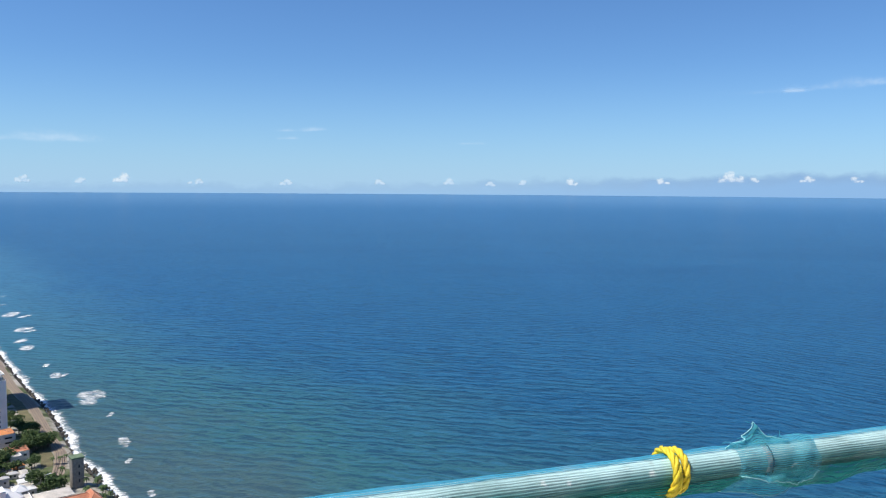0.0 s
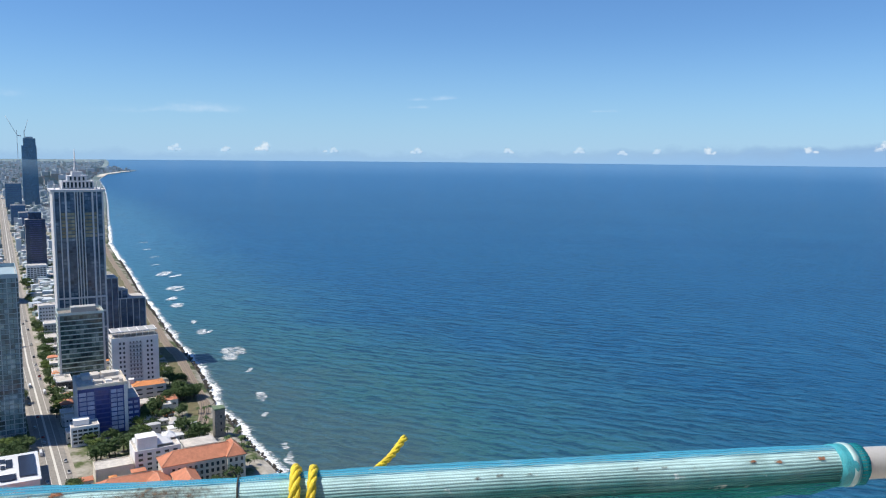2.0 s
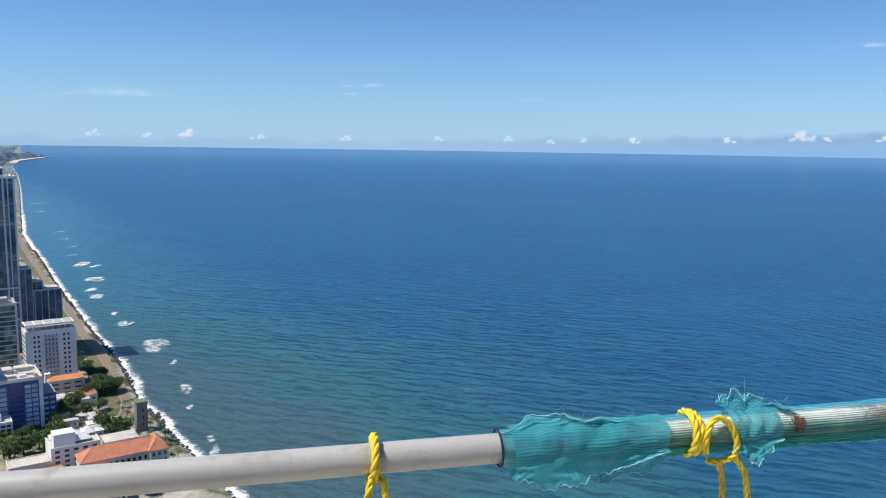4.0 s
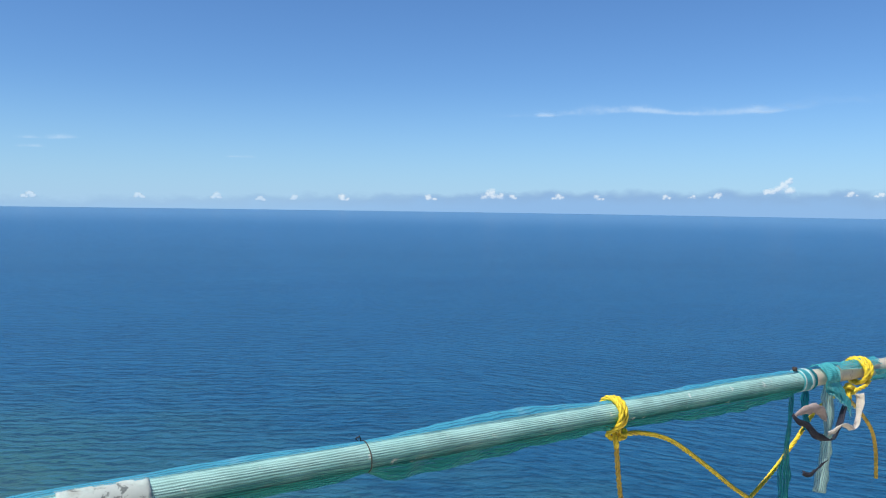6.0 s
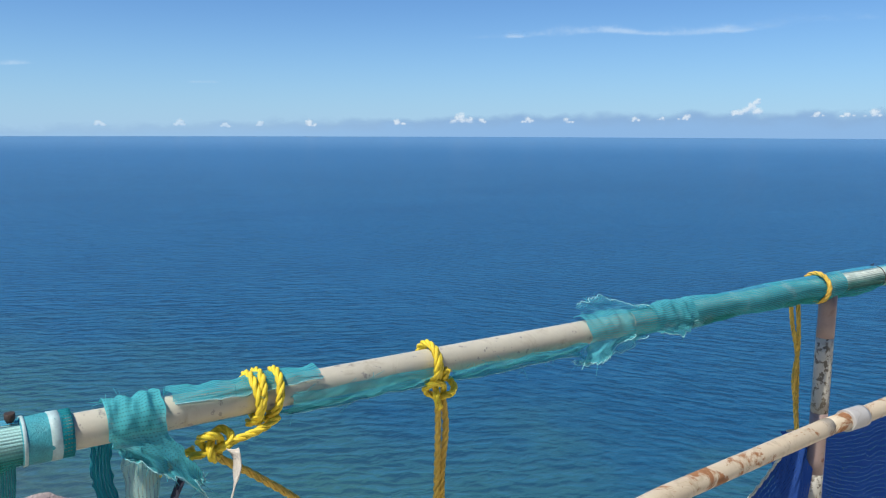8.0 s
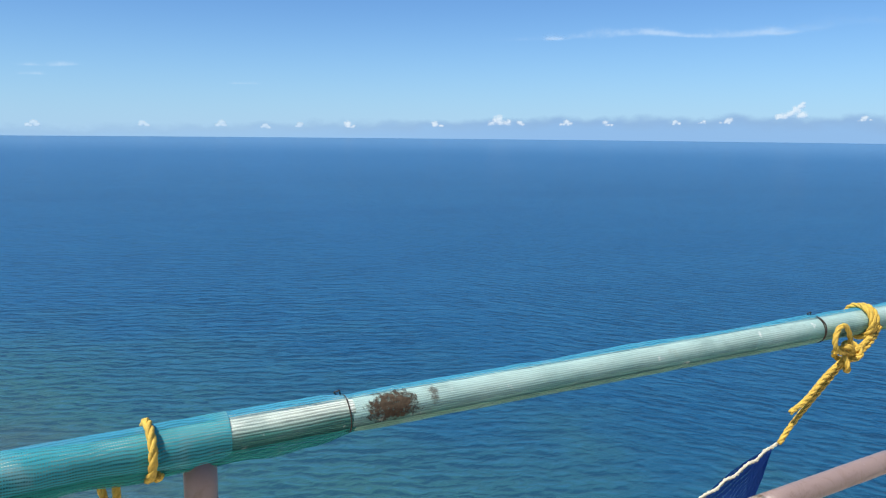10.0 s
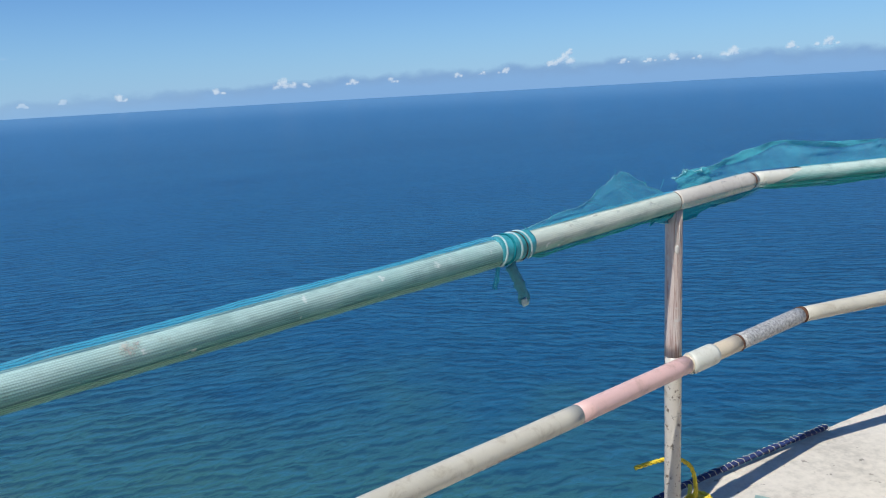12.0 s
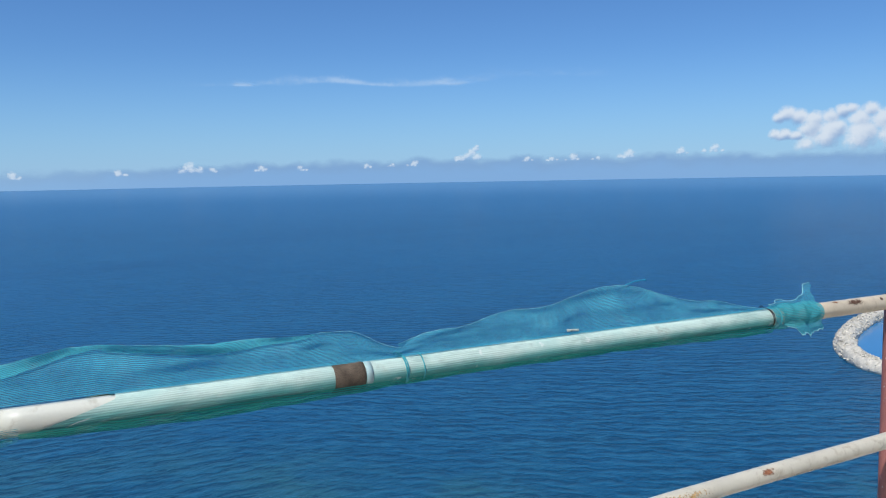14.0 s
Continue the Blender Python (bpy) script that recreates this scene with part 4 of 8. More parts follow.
def post(x, cuts, off=0.0, r=0.0235):
    """An upright pipe from the slab to the top rail, in bands of paint."""
    p = rp(x, off)
    top = p.z - 0.022
    shaft = None
    for (f0, f1, mat) in cuts:
        z0, z1 = SLAB + (top - SLAB) * f0, SLAB + (top - SLAB) * f1
        n = max(2, int((z1 - z0) / 0.04))
        piece = ("post" if shaft is None else "paint_band", sweep([(p.x, p.y, z0 + (z1 - z0) * i / n) for i in range(n + 1)], lambda s, a: r + 0.0007 * noise.noise(Vector((s * 8, a, x))), 24, up=Vector((0, 1, 0))), M[mat])
        if shaft is None:
            shaft = rail_part(*piece)
        else:
            part(*piece, shaft)
    part("foot_plate", boxes([((p.x, p.y, SLAB + 0.005), (0.11, 0.11, 0.010), 0.3)], 0.002), M["rust"], shaft, "rusty steel foot plate")
    part("saddle", sweep(rail_line(x - 0.035, x + 0.035, 0.01), PIPE + 0.0009, 28), M[cuts[-1][2]], shaft)


post(1.66, [(0, 0.5, "post_white"), (0.5, 1, "post_plum")])
post(5.445, [(0, 1, "post_white")])
post(9.10, [(0, 0.42, "post_white"), (0.42, 0.62, "post_brown"), (0.62, 0.86, "post_white"), (0.86, 1, "post_brown")])
post(12.425, [(0, 0.565, "post_pale"), (0.565, 1, "post_streak")])
post(15.29, [(0, 1, "post_red")])


def paint_drip(x, z, wide, tall, turn, label):
    """A flat blob of paint on the deck-facing side of a post."""
    c = rp(x)
    d = Vector((math.sin(radians(turn)), -math.cos(radians(turn)), 0))
    side = Vector((-d.y, d.x, 0))
    bm = bmesh.new()
    rings = []
    for k, f in enumerate((0.0, 0.6, 0.92, 1.0)):
        lift = (0.0018, 0.0016, 0.0009, -0.0006)[k]
        rings.append([bm.verts.new(Vector((c.x, c.y, z)) + side * (wide * f * math.cos(a)) + Vector((0, 0, tall * f * math.sin(a))) + d * (math.sqrt(max(0.0, 0.0240 ** 2 - (wide * f * math.cos(a)) ** 2)) + lift)) for a in [math.tau * i / 14 for i in range(14 if k else 1)]])
    for i in range(14):
        j = (i + 1) % 14
        bm.faces.new((rings[0][0], rings[1][i], rings[1][j]))
        for a, b in zip(rings[1:-1], rings[2:]):
            bm.faces.new((a[i], b[i], b[j], a[j]))
    tagged(part("paint_spot", bm, M["white_line"], smooth=True), label, "paint", "paint spots on the post")


paint_drip(12.425, 0.985, 0.0062, 0.0125, -24, "white oval paint spot on the post")
paint_drip(12.425, 1.035, 0.0016, 0.030, -34, "thin pale paint run down the post")
paint_drip(12.425, 1.030, 0.0014, 0.024, -10, "thin pale paint run down the post")

# ------------------------------------------------------------ nets on the rail


def tight_net(x0, x1, mat, label, r=0.0268, seed=0.0, lap=0.0):
    """Net drawn tight round the pipe."""
    def rad(s, a):
        return r + 0.0016 * noise.noise(Vector((s * 5 + seed, math.cos(a) * 0.8, math.sin(a) * 0.8))) + 0.0009 * noise.noise(Vector((s * 22 + seed, a * 2, 5)))
    bm = sweep(rail_line(x0, x1, 0.025), rad, 44, caps=False)
    if lap:
        # the net starts in a slanting lap that leaves the top of the pipe bare
        for v in bm.verts:
            p, d, n = rail_at(v.co.x)
            up = min(1.0, max(0.0, 0.5 + 0.5 * (v.co.z - p.z) / r - 0.15 * (v.co - p).dot(n) / r))
            v.co += d * (lap * up ** 1.6 * max(0.0, 1 - (v.co.x - x0) / 0.5))
    ob = part("net_wrap", bm, M[mat], smooth=True)
    return tagged(ob, label, "net", "nets on the rail")


def loose_net(x0, x1, fringe, hang, seed, parent=None, mat="net", back=112, side="top", low=-24, twist=0.0):
    """The slack outer layer: a low ridge along the top and a sag below."""
    def rad(s, a):
        f = max(0.0, math.cos(a - radians(back))) ** 6
        h = max(0.0, math.cos(a + radians(82))) ** 5
        n1 = 0.5 + 0.8 * noise.noise(Vector((s * 3.2 + seed, 1.7, 0))) + 0.25 * noise.noise(Vector((s * 17 + seed, 4, 0)))
        n2 = 0.45 + 0.9 * noise.noise(Vector((s * 2.3 + seed, 8.7, 0))) + 0.25 * noise.noise(Vector((s * 15 + seed, 2, 0)))
        end = min(1.0, s / 0.05, max(0.0, (x1 - x0) * 1.04 - s) / 0.05)
        return 0.0288 + twist * (0.5 + 0.5 * math.sin(2 * a + s * 19 + 2 * noise.noise(Vector((s * 6, 0, seed))))) ** 2.5 + end * (f * fringe * max(0.1, n1) + h * hang * max(0.05, n2)) + 0.0006 * noise.noise(Vector((s * 30, a * 3, seed)))
    bm = sweep(rail_line(x0, x1, 0.02), rad, 48, caps=False)
    if parent:
        gone = []
        for f in bm.faces:
            c = f.calc_center_median()
            p, _, n = rail_at(c.x)
            a = math.degrees(math.atan2(c.z - p.z, -(c - p).dot(n)))
            if not ((74 < a < 150) if side == "top" else (-115 < a < low)):
                gone.append(f)
        bmesh.ops.delete(bm, geom=gone, context="FACES")
    return part("loose_layer" if parent else "net", bm, M[mat], parent, smooth=True)


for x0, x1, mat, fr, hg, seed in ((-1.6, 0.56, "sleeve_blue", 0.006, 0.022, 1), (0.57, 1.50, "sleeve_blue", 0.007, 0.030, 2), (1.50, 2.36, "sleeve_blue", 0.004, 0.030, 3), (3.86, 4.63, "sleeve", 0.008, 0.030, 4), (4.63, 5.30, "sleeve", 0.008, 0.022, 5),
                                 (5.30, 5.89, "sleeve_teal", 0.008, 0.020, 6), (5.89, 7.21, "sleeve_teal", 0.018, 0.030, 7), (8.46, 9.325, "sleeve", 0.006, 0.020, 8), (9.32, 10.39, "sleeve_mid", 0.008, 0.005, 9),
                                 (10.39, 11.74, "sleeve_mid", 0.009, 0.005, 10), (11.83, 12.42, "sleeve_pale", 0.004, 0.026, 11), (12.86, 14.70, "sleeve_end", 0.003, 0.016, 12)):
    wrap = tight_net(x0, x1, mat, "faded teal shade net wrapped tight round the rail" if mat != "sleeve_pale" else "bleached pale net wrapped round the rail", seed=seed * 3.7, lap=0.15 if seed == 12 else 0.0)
    loose_net(x0 + (0.14 if seed == 12 else 0.0), x1, fr, hg, seed * 5.1, wrap, "net_sky")
    loose_net(x0, x1, fr, hg, seed * 5.1, wrap, "net_low_pale" if mat == "sleeve_mid" else "net_low", side="low", low=-52 if mat == "sleeve_pale" else -30)


def blown_net(name, x0, x1, lift, label, mat="net_thin", lean=0.12, start=80, seed=0.0, nu=90, nv=20, fold=0.012, down=False, ragged=0.25, fray=0, vlo=0.0, inner=0.0, crumple=None, hems=()):
    """A free length of net that leaves the pipe and stands up in the wind or hangs; lift gives its height along it."""
    s = -1 if down else 1
    if crumple is None:
        crumple = 0.0015 if name == "net_sail" else 0.0035
    if name != "net_sail":
        nu = int((x1 - x0) / 0.004)

    def place(u, v):
        x = x0 + (x1 - x0) * u
        v = vlo + (1 - vlo) * v
        base = around(min(max(x, x0), x1), -60 if down else start, 0.029)
        h = lift(u) * (1 + ragged * noise.noise(Vector((u * 9 + seed, 2, 0))) + 0.4 * ragged * noise.noise(Vector((u * 37 + seed, 7, 0))))
        _, t, n = rail_at(x)
        w = fold * math.sin(u * (x1 - x0) * 26 + 2.6 * noise.noise(Vector((u * 5, v * 2, seed)))) * v + fold * 1.6 * noise.noise(Vector((u * 7 + seed, v * 3, 1))) * v
        along = 0.02 * noise.noise(Vector((u * 6, v * 3, seed + 9))) * v
        q = Vector((x * 48, v * h * 70, seed))
        w += crumple * v ** 0.5 * noise.noise(q)
        along += crumple * v * noise.noise(q + Vector((31, 7, 0)))
        rise = crumple * 0.8 * v * noise.noise(q * 0.8 + Vector((3, 57, 0)))
        return base + Vector((0, 0, s * h * v + rise)) + n * (w + lean * h * v * 4 - inner) + t * along
    L = x1 - x0
    ob = part(name, sheet(nu, nv, place, L, max(lift(k / 20) for k in range(21)) * (1 - vlo)), M[mat], smooth=True)
    if fray:
        threads(ob, [place(random.Random(seed * 31 + k).random(), 0.95) for k in range(fray)], seed, s)
    edge = [place(k / 160, 1.0) for k in range(161)]
    part("edge_hem", sweep(edge, 0.0004 if name == "net_sail" else 0.0009, 5), M["hem"], ob, "pale rolled hem")
    for a, b, lo in hems:
        def lap(u, v):
            side = rail_at(x0 + L * (a + (b - a) * u))[2]
            low = 1 - (1 - lo) * math.sin(math.pi * min(1.0, 0.12 + u * 0.85)) ** 0.7
            return place(a + (b - a) * u, low + (1 - low) * v) - side * 0.004 + Vector((0, 0, 0.0015))
        part("hem", sheet(int((b - a) * nu), 6, lap, (b - a) * L, 0.03), M["net"], ob, "pale doubled hem", smooth=True)
    return tagged(ob, label, "net", "nets on the rail")


def threads(ob, roots, seed, s=1):
    """Loose threads that stick out of a frayed net."""
    rng = random.Random(int(seed * 17) + 3)
    bm = bmesh.new()
    for p in roots:
        d = Vector((rng.gauss(0, 1), rng.gauss(0, 0.7), rng.gauss(0.35 * s, 0.7))).normalized()
        k = Vector((rng.gauss(0, 1), rng.gauss(0, 1), rng.gauss(0, 1))) * 0.012
        L = rng.uniform(0.004, 0.013)
        sweep([p - d * 0.012, p, p + d * L * 0.5 + k * 0.5, p + d * L + k], 0.0004, 4, into=bm)
    part("frayed_threads", bm, M["strap"], ob, "frayed teal threads")["kind"] = "stuff"


def drape(name, x0, x1, hang, label, mat="net", seed=0.0, nu=50, fold=0.014, fray=20, a0=125.0, slant=0.0, rough=0.4, a1=-20.0):
    """Net laid over the rail that falls down its near side."""
    def place(u, v):
        x = x0 + (x1 - x0) * u + 0.006 * noise.noise(Vector((v * 6, seed, u * 3)))
        if v < 0.45:
            a = a0 + (a1 - a0) * v / 0.45
            puff = 0.004 + 0.009 * noise.noise(Vector((u * 6 + seed, v * 5, 3))) + 0.007 * rough * noise.noise(Vector((x * 60 + seed, v * 9, 1)))
            return around(x, a, 0.030 + max(0.0, puff))
        k = (v - 0.45) / 0.55
        h = hang(u) * (1 + 0.35 * noise.noise(Vector((u * 8 + seed, 2, 0))) + 0.2 * noise.noise(Vector((u * 31, seed, 5))))
        p, t, n = rail_at(x)
        q = around(x, a1, 0.033)
        w = fold * math.sin(u * (x1 - x0) * 34 + 4 * noise.noise(Vector((u * 4, k * 2, seed)))) * k ** 0.7
        w += 0.010 * rough * k ** 0.6 * noise.noise(Vector((x * 55, k * h * 60, seed)))
        return q - n * (w + 0.004 * k) + Vector((0, 0, -h * k)) + t * (slant * h * k + 0.008 * noise.noise(Vector((u * 5, k * 4, seed))))
    ob = part(name, sheet(max(nu, int((x1 - x0) / 0.003)), 40, place, x1 - x0, 0.16), M[mat], smooth=True)
    part("edge_hem", sweep([place(k / 90, 1.0) for k in range(91)], 0.0009, 5), M["hem"], ob, "pale rolled hem")
    if fray:
        threads(ob, [place(random.Random(seed * 13 + k).random(), random.Random(seed * 7 + k).choice((0.0, 0.98, 1.0))) for k in range(fray)], seed, -1)
    return tagged(ob, label, "net", "nets on the rail")


def bumps(*pts):
    """Piecewise smooth height profile from (u, h) pairs."""
    def f(u):
        for (a, ha), (b, hb) in zip(pts[:-1], pts[1:]):
            if u <= b:
                k = (u - a) / (b - a)
                k = k * k * (3 - 2 * k)
                return ha + (hb - ha) * k
        return pts[-1][1]
    return f


blown_net("net_tuft", 0.49, 0.62, bumps((0, 0.0), (0.35, 0.012), (0.58, 0.034), (0.7, 0.008), (1, 0.0)), "frayed teal net tuft standing on the rail", "net", seed=3, nu=40, fold=0.006, ragged=0.25, fray=5, crumple=0.002)
blown_net("net_rag", 0.40, 0.70, bumps((0, 0.006), (0.4, 0.030), (0.75, 0.046), (0.93, 0.034), (1, 0.0)), "slack teal net hanging under the rail", "net", seed=5, nu=50, fold=0.008, down=True, ragged=0.12, fray=6, crumple=0.0015)
blown_net("net_rag", 1.68, 2.2, bumps((0, 0.0), (0.3, 0.03), (0.8, 0.05), (1, 0.03)), "torn teal net hanging under the rail", "net", seed=6, nu=60, fold=0.015, down=True, ragged=0.5, fray=26)
blown_net("net_rag", 3.72, 4.06, bumps((0, 0.02), (0.3, 0.055), (0.6, 0.040), (1, 0.01)), "bunched teal net drooping from the rail", "net", seed=8, nu=60, fold=0.012, down=True, ragged=0.4, fray=26)
blown_net("net_tuft", 3.70, 3.98, bumps((0, 0.0), (0.3, 0.018), (1, 0.0)), "bunched teal net over the rail", "net", seed=9, nu=40, fold=0.012, ragged=0.4, fray=26)
blown_net("net_tuft", 4.09, 4.22, bumps((0, 0.022), (0.2, 0.03), (1, 0.006)), "frayed net end above the rail", "net", seed=10, nu=30, fold=0.008, ragged=0.7, fray=26)
blown_net("net_tuft", 4.72, 5.28, bumps((0, 0.012), (0.05, 0.030), (0.12, 0.066), (0.21, 0.066), (0.30, 0.042), (0.46, 0.044), (0.58, 0.030), (0.72, 0.016), (0.80, 0.022), (1, 0.004)), "crumpled teal net blown up above the rail", "net", seed=11, nu=110, nv=22, fold=0.014, ragged=0.22, fray=60, crumple=0.0055)
blown_net("net_rag", 4.58, 4.78, bumps((0, 0.0), (0.3, 0.07), (0.6, 0.085), (1, 0.02)), "torn teal net rag under the rail", "net", seed=12, nu=44, fold=0.02, down=True, ragged=0.7, fray=26)
blown_net("net_rag", 4.22, 4.62, bumps((0, 0.004), (0.3, 0.014), (0.7, 0.022), (1, 0.010)), "slack teal net edge under the rail", "net_low", seed=12.5, fold=0.005, down=True, ragged=0.25, fray=10, crumple=0.0015)
blown_net("net_rag", 4.86, 4.95, bumps((0, 0.0), (0.3, 0.040), (0.7, 0.048), (1, 0.0)), "torn net tongue under the rail", "net", seed=13, fold=0.012, down=True, ragged=0.4, fray=14)
blown_net("net_rag", 4.95, 5.36, bumps((0, 0.004), (0.3, 0.012), (0.6, 0.026), (0.8, 0.018), (1, 0.0)), "slack net edge under the rail", "net_low", seed=13.5, fold=0.004, down=True, ragged=0.2, fray=6, crumple=0.001)
blown_net("net_tuft", 8.17, 8.36, bumps((0, 0.03), (0.3, 0.035), (1, 0.006)), "frayed teal net end over the rail", "net_thin", seed=14, nu=40, fold=0.010, ragged=0.4, fray=16, crumple=0.005)
drape("net_drape", 7.55, 7.80, bumps((0, 0.002), (0.5, 0.004), (1, 0.002)), "teal net twisted along the underside of the rail", "net_tight", seed=15.0, nu=60, fold=0.004, fray=16, a0=6, a1=-70, rough=0.3)
drape("net_drape", 7.84, 8.16, bumps((0, 0.004), (0.4, 0.010), (0.8, 0.006), (1, 0.012)), "teal net strip drawn along under the rail", "net_tight", seed=16.0, nu=70, fold=0.004, fray=24, a0=-18, a1=-72, rough=0.3)
blown_net("net_rag", 8.15, 8.34, bumps((0, 0.03), (0.4, 0.055), (1, 0.0)), "teal net rag hanging from the rail", "net_thin", seed=16, nu=44, fold=0.015, down=True, ragged=0.4, fray=16, crumple=0.005)
blown_net("net_sail", 11.82, 12.38, bumps((0, 0.004), (0.15, 0.012), (0.30, 0.020), (0.45, 0.030), (0.58, 0.050), (0.68, 0.072), (0.73, 0.076), (0.84, 0.046), (0.93, 0.020), (1, 0.004)), "wind-blown teal net peak on the rail", seed=17, ragged=0.12, fold=0.004, fray=30)
blown_net("net_sail", 12.44, 13.56, bumps((0, 0.024), (0.09, 0.040), (0.28, 0.052), (0.46, 0.078), (0.70, 0.062), (0.9, 0.058), (1, 0.018)), "long teal net sail billowing above the rail", "net_thin", seed=18, nu=200, nv=18, ragged=0.05, hems=((0.04, 0.50, 0.62), (0.50, 0.84, 0.70)))
blown_net("net_sail", 13.56, 14.68, bumps((0, 0.024), (0.1, 0.045), (0.29, 0.064), (0.55, 0.098), (0.8, 0.040), (1, 0.004)), "teal net sail billowing above the rail", "net_thin", seed=19, nu=200, nv=18, ragged=0.05)
blown_net("net_rag", 12.30, 12.85, bumps((0, 0.02), (0.3, 0.035), (0.7, 0.018), (1, 0.004)), "dark teal net slung under the rail", "net_deep", seed=20, nu=70, fold=0.008, down=True, ragged=0.2, crumple=0.003)
blown_net("net_tuft", 14.70, 14.90, bumps((0, 0.010), (0.25, 0.020), (0.5, 0.012), (0.72, 0.024), (0.90, 0.054), (1, 0.058)), "gathered teal net end on the rail", "net_thin", seed=21, nu=60, fold=0.003, ragged=0.04, crumple=0.0006)
loose_net(14.70, 14.91, 0.004, 0.02, 77.0, mat="net", parent=None)
bpy.data.objects["net"].name = "net_end"
tagged(bpy.data.objects["net_end"], "teal net end gathered round the rail", "net", "nets on the rail")
net_p = loose_net(8.30, 9.14, 0.002, 0.008, 31.0, mat="net_tight", twist=0.0055)
tagged(net_p, "bright teal net twisted round the rail", "net", "nets on the rail")
drape("net_drape", 0.50, 0.665, bumps((0, 0.0), (0.5, 0.020), (0.8, 0.030), (1, 0.012)), "teal net bunched over the rail at the wire", "net_thin", seed=2.0, nu=36, rough=0.15, fold=0.006, fray=8)
drape("net_drape", 3.72, 3.98, bumps((0, 0.03), (0.3, 0.050), (0.6, 0.030), (1, 0.004)), "bright teal net bunched over the rail", "net_tight", seed=3.0, nu=70, fold=0.008, rough=0.25)
drape("net_drape", 4.10, 4.19, bumps((0, 0.02), (0.4, 0.035), (1, 0.0)), "frayed teal net lap over the rail", seed=4.0, nu=26)
drape("net_drape", 4.86, 5.00, bumps((0, 0.03), (0.3, 0.030), (1, 0.004)), "teal net hanging over the rail", seed=5.0, nu=26, fold=0.005, rough=0.2, a0=30)
drape("net_drape", 4.99, 5.27, bumps((0, 0.006), (0.6, 0.012), (1, 0.0)), "teal net lap folded over the rail", "net_tight", seed=6.0, nu=60, fold=0.003, rough=0.1, fray=6, a0=58)
drape("net_drape", 7.300, 7.372, bumps((0, 0.03), (0.4, 0.06), (0.8, 0.095), (1, 0.07)), "teal net knot falling over the bare rail", "net_knot", seed=7.0, nu=50, fold=0.010, slant=0.62, fray=40, rough=0.5)
drape("net_drape", 8.17, 8.30, bumps((0, 0.05), (0.35, 0.04), (1, 0.0)), "frayed teal net end over the rail", seed=8.0, nu=40, fold=0.010, fray=24, slant=-0.5, rough=0.5)
drape("net_drape", 8.36, 8.50, bumps((0, 0.01), (0.5, 0.025), (1, 0.0)), "teal net twist over the rail", seed=9.0, nu=40, fold=0.006, fray=16, slant=0.8, rough=0.7)
drape("net_drape", 14.73, 14.885, bumps((0, 0.01), (0.5, 0.045), (1, 0.03)), "teal net end gathered over the rail", seed=10.0, nu=44, fold=0.004, fray=0, rough=0.2, slant=0.6)
blown_net("net_tuft", 12.45, 12.60, bumps((0, 0.030), (0.5, 0.042), (1, 0.036)), "ragged net end lying on the rail joint", "net", seed=23.0, ragged=0.3, crumple=0.006, fray=14)
net_f = loose_net(3.70, 3.90, 0.012, 0.02, 33.0)
tagged(net_f, "teal net gathered round the rail", "net", "nets on the rail")
net_t = loose_net(12.42, 12.86, 0.002, 0.018, 35.0, mat="net_sheer")
bm = bmesh.new()
bm.from_mesh(net_t.data)
bmesh.ops.delete(bm, geom=[f for f in bm.faces if f.calc_center_median().z > rail_at(f.calc_center_median().x)[0].z - 0.004], context="FACES")
bm.to_mesh(net_t.data)
bm.free()
tagged(net_t, "thin teal net over the rail joint", "net", "nets on the rail")

# ------------------------------------------------------------ wires, straps and tape on the rail


def wire_tie(x, r=0.0290, turns=2, ends=True, mat="wire", wire=0.0011, label="thin rusty binding wire twisted round the rail"):
    pts = []
    for k in range(int(turns * 24) + 1):
        a = k * 15 + 100
        pts.append(around(x + 0.0022 * math.sin(k * 0.21) + 0.003 * k / (turns * 24), a, r + 0.0006 * math.sin(k * 0.9)))
    if ends:
        pts += [around(x - 0.004, 104, r + 0.005), around(x - 0.009, 98, r + 0.008), around(x - 0.013, 106, r + 0.006), around(x - 0.008, 110, r + 0.002)]
    tagged(part("binding_wire", sweep(smooth_path(pts, 0.004), wire, 6), M[mat]), label, "wire", "wires on the rail")


for x, turns in ((0.570, 1.1), (1.500, 1.3), (4.628, 1.5), (5.890, 1.4), (9.315, 1.3), (10.385, 2.3), (14.690, 2.0)):
    wire_tie(x, turns=turns)
wire_tie(3.70, 0.030, 1.0, False, "rag_dark", 0.002, "dark cord tied round the net end")
wire_tie(13.560, 0.0295, 2.0, True, "strap", 0.0016, "teal cord knotted round the netted rail")
wire_tie(13.600, 0.0295, 1.0, False, "strap", 0.0014, "teal cord round the netted rail")
wire_tie(14.72, 0.031, 1.5, False, "strap", 0.0016, "teal cord tied round the net end")


def band(x0, x1, mat, label, r=0.0300, lumps=0.0015, category="tape", name="tape_band", parent=None):
    def rad(s, a):
        return r + lumps * noise.noise(Vector((s * 60 + x0 * 7, math.cos(a) * 2, math.sin(a) * 2)))
    ob = part(name, sweep(rail_line(x0, x1, 0.006), rad, 36), M[mat], parent, smooth=True)
    return tagged(ob, label, category) if not parent else ob


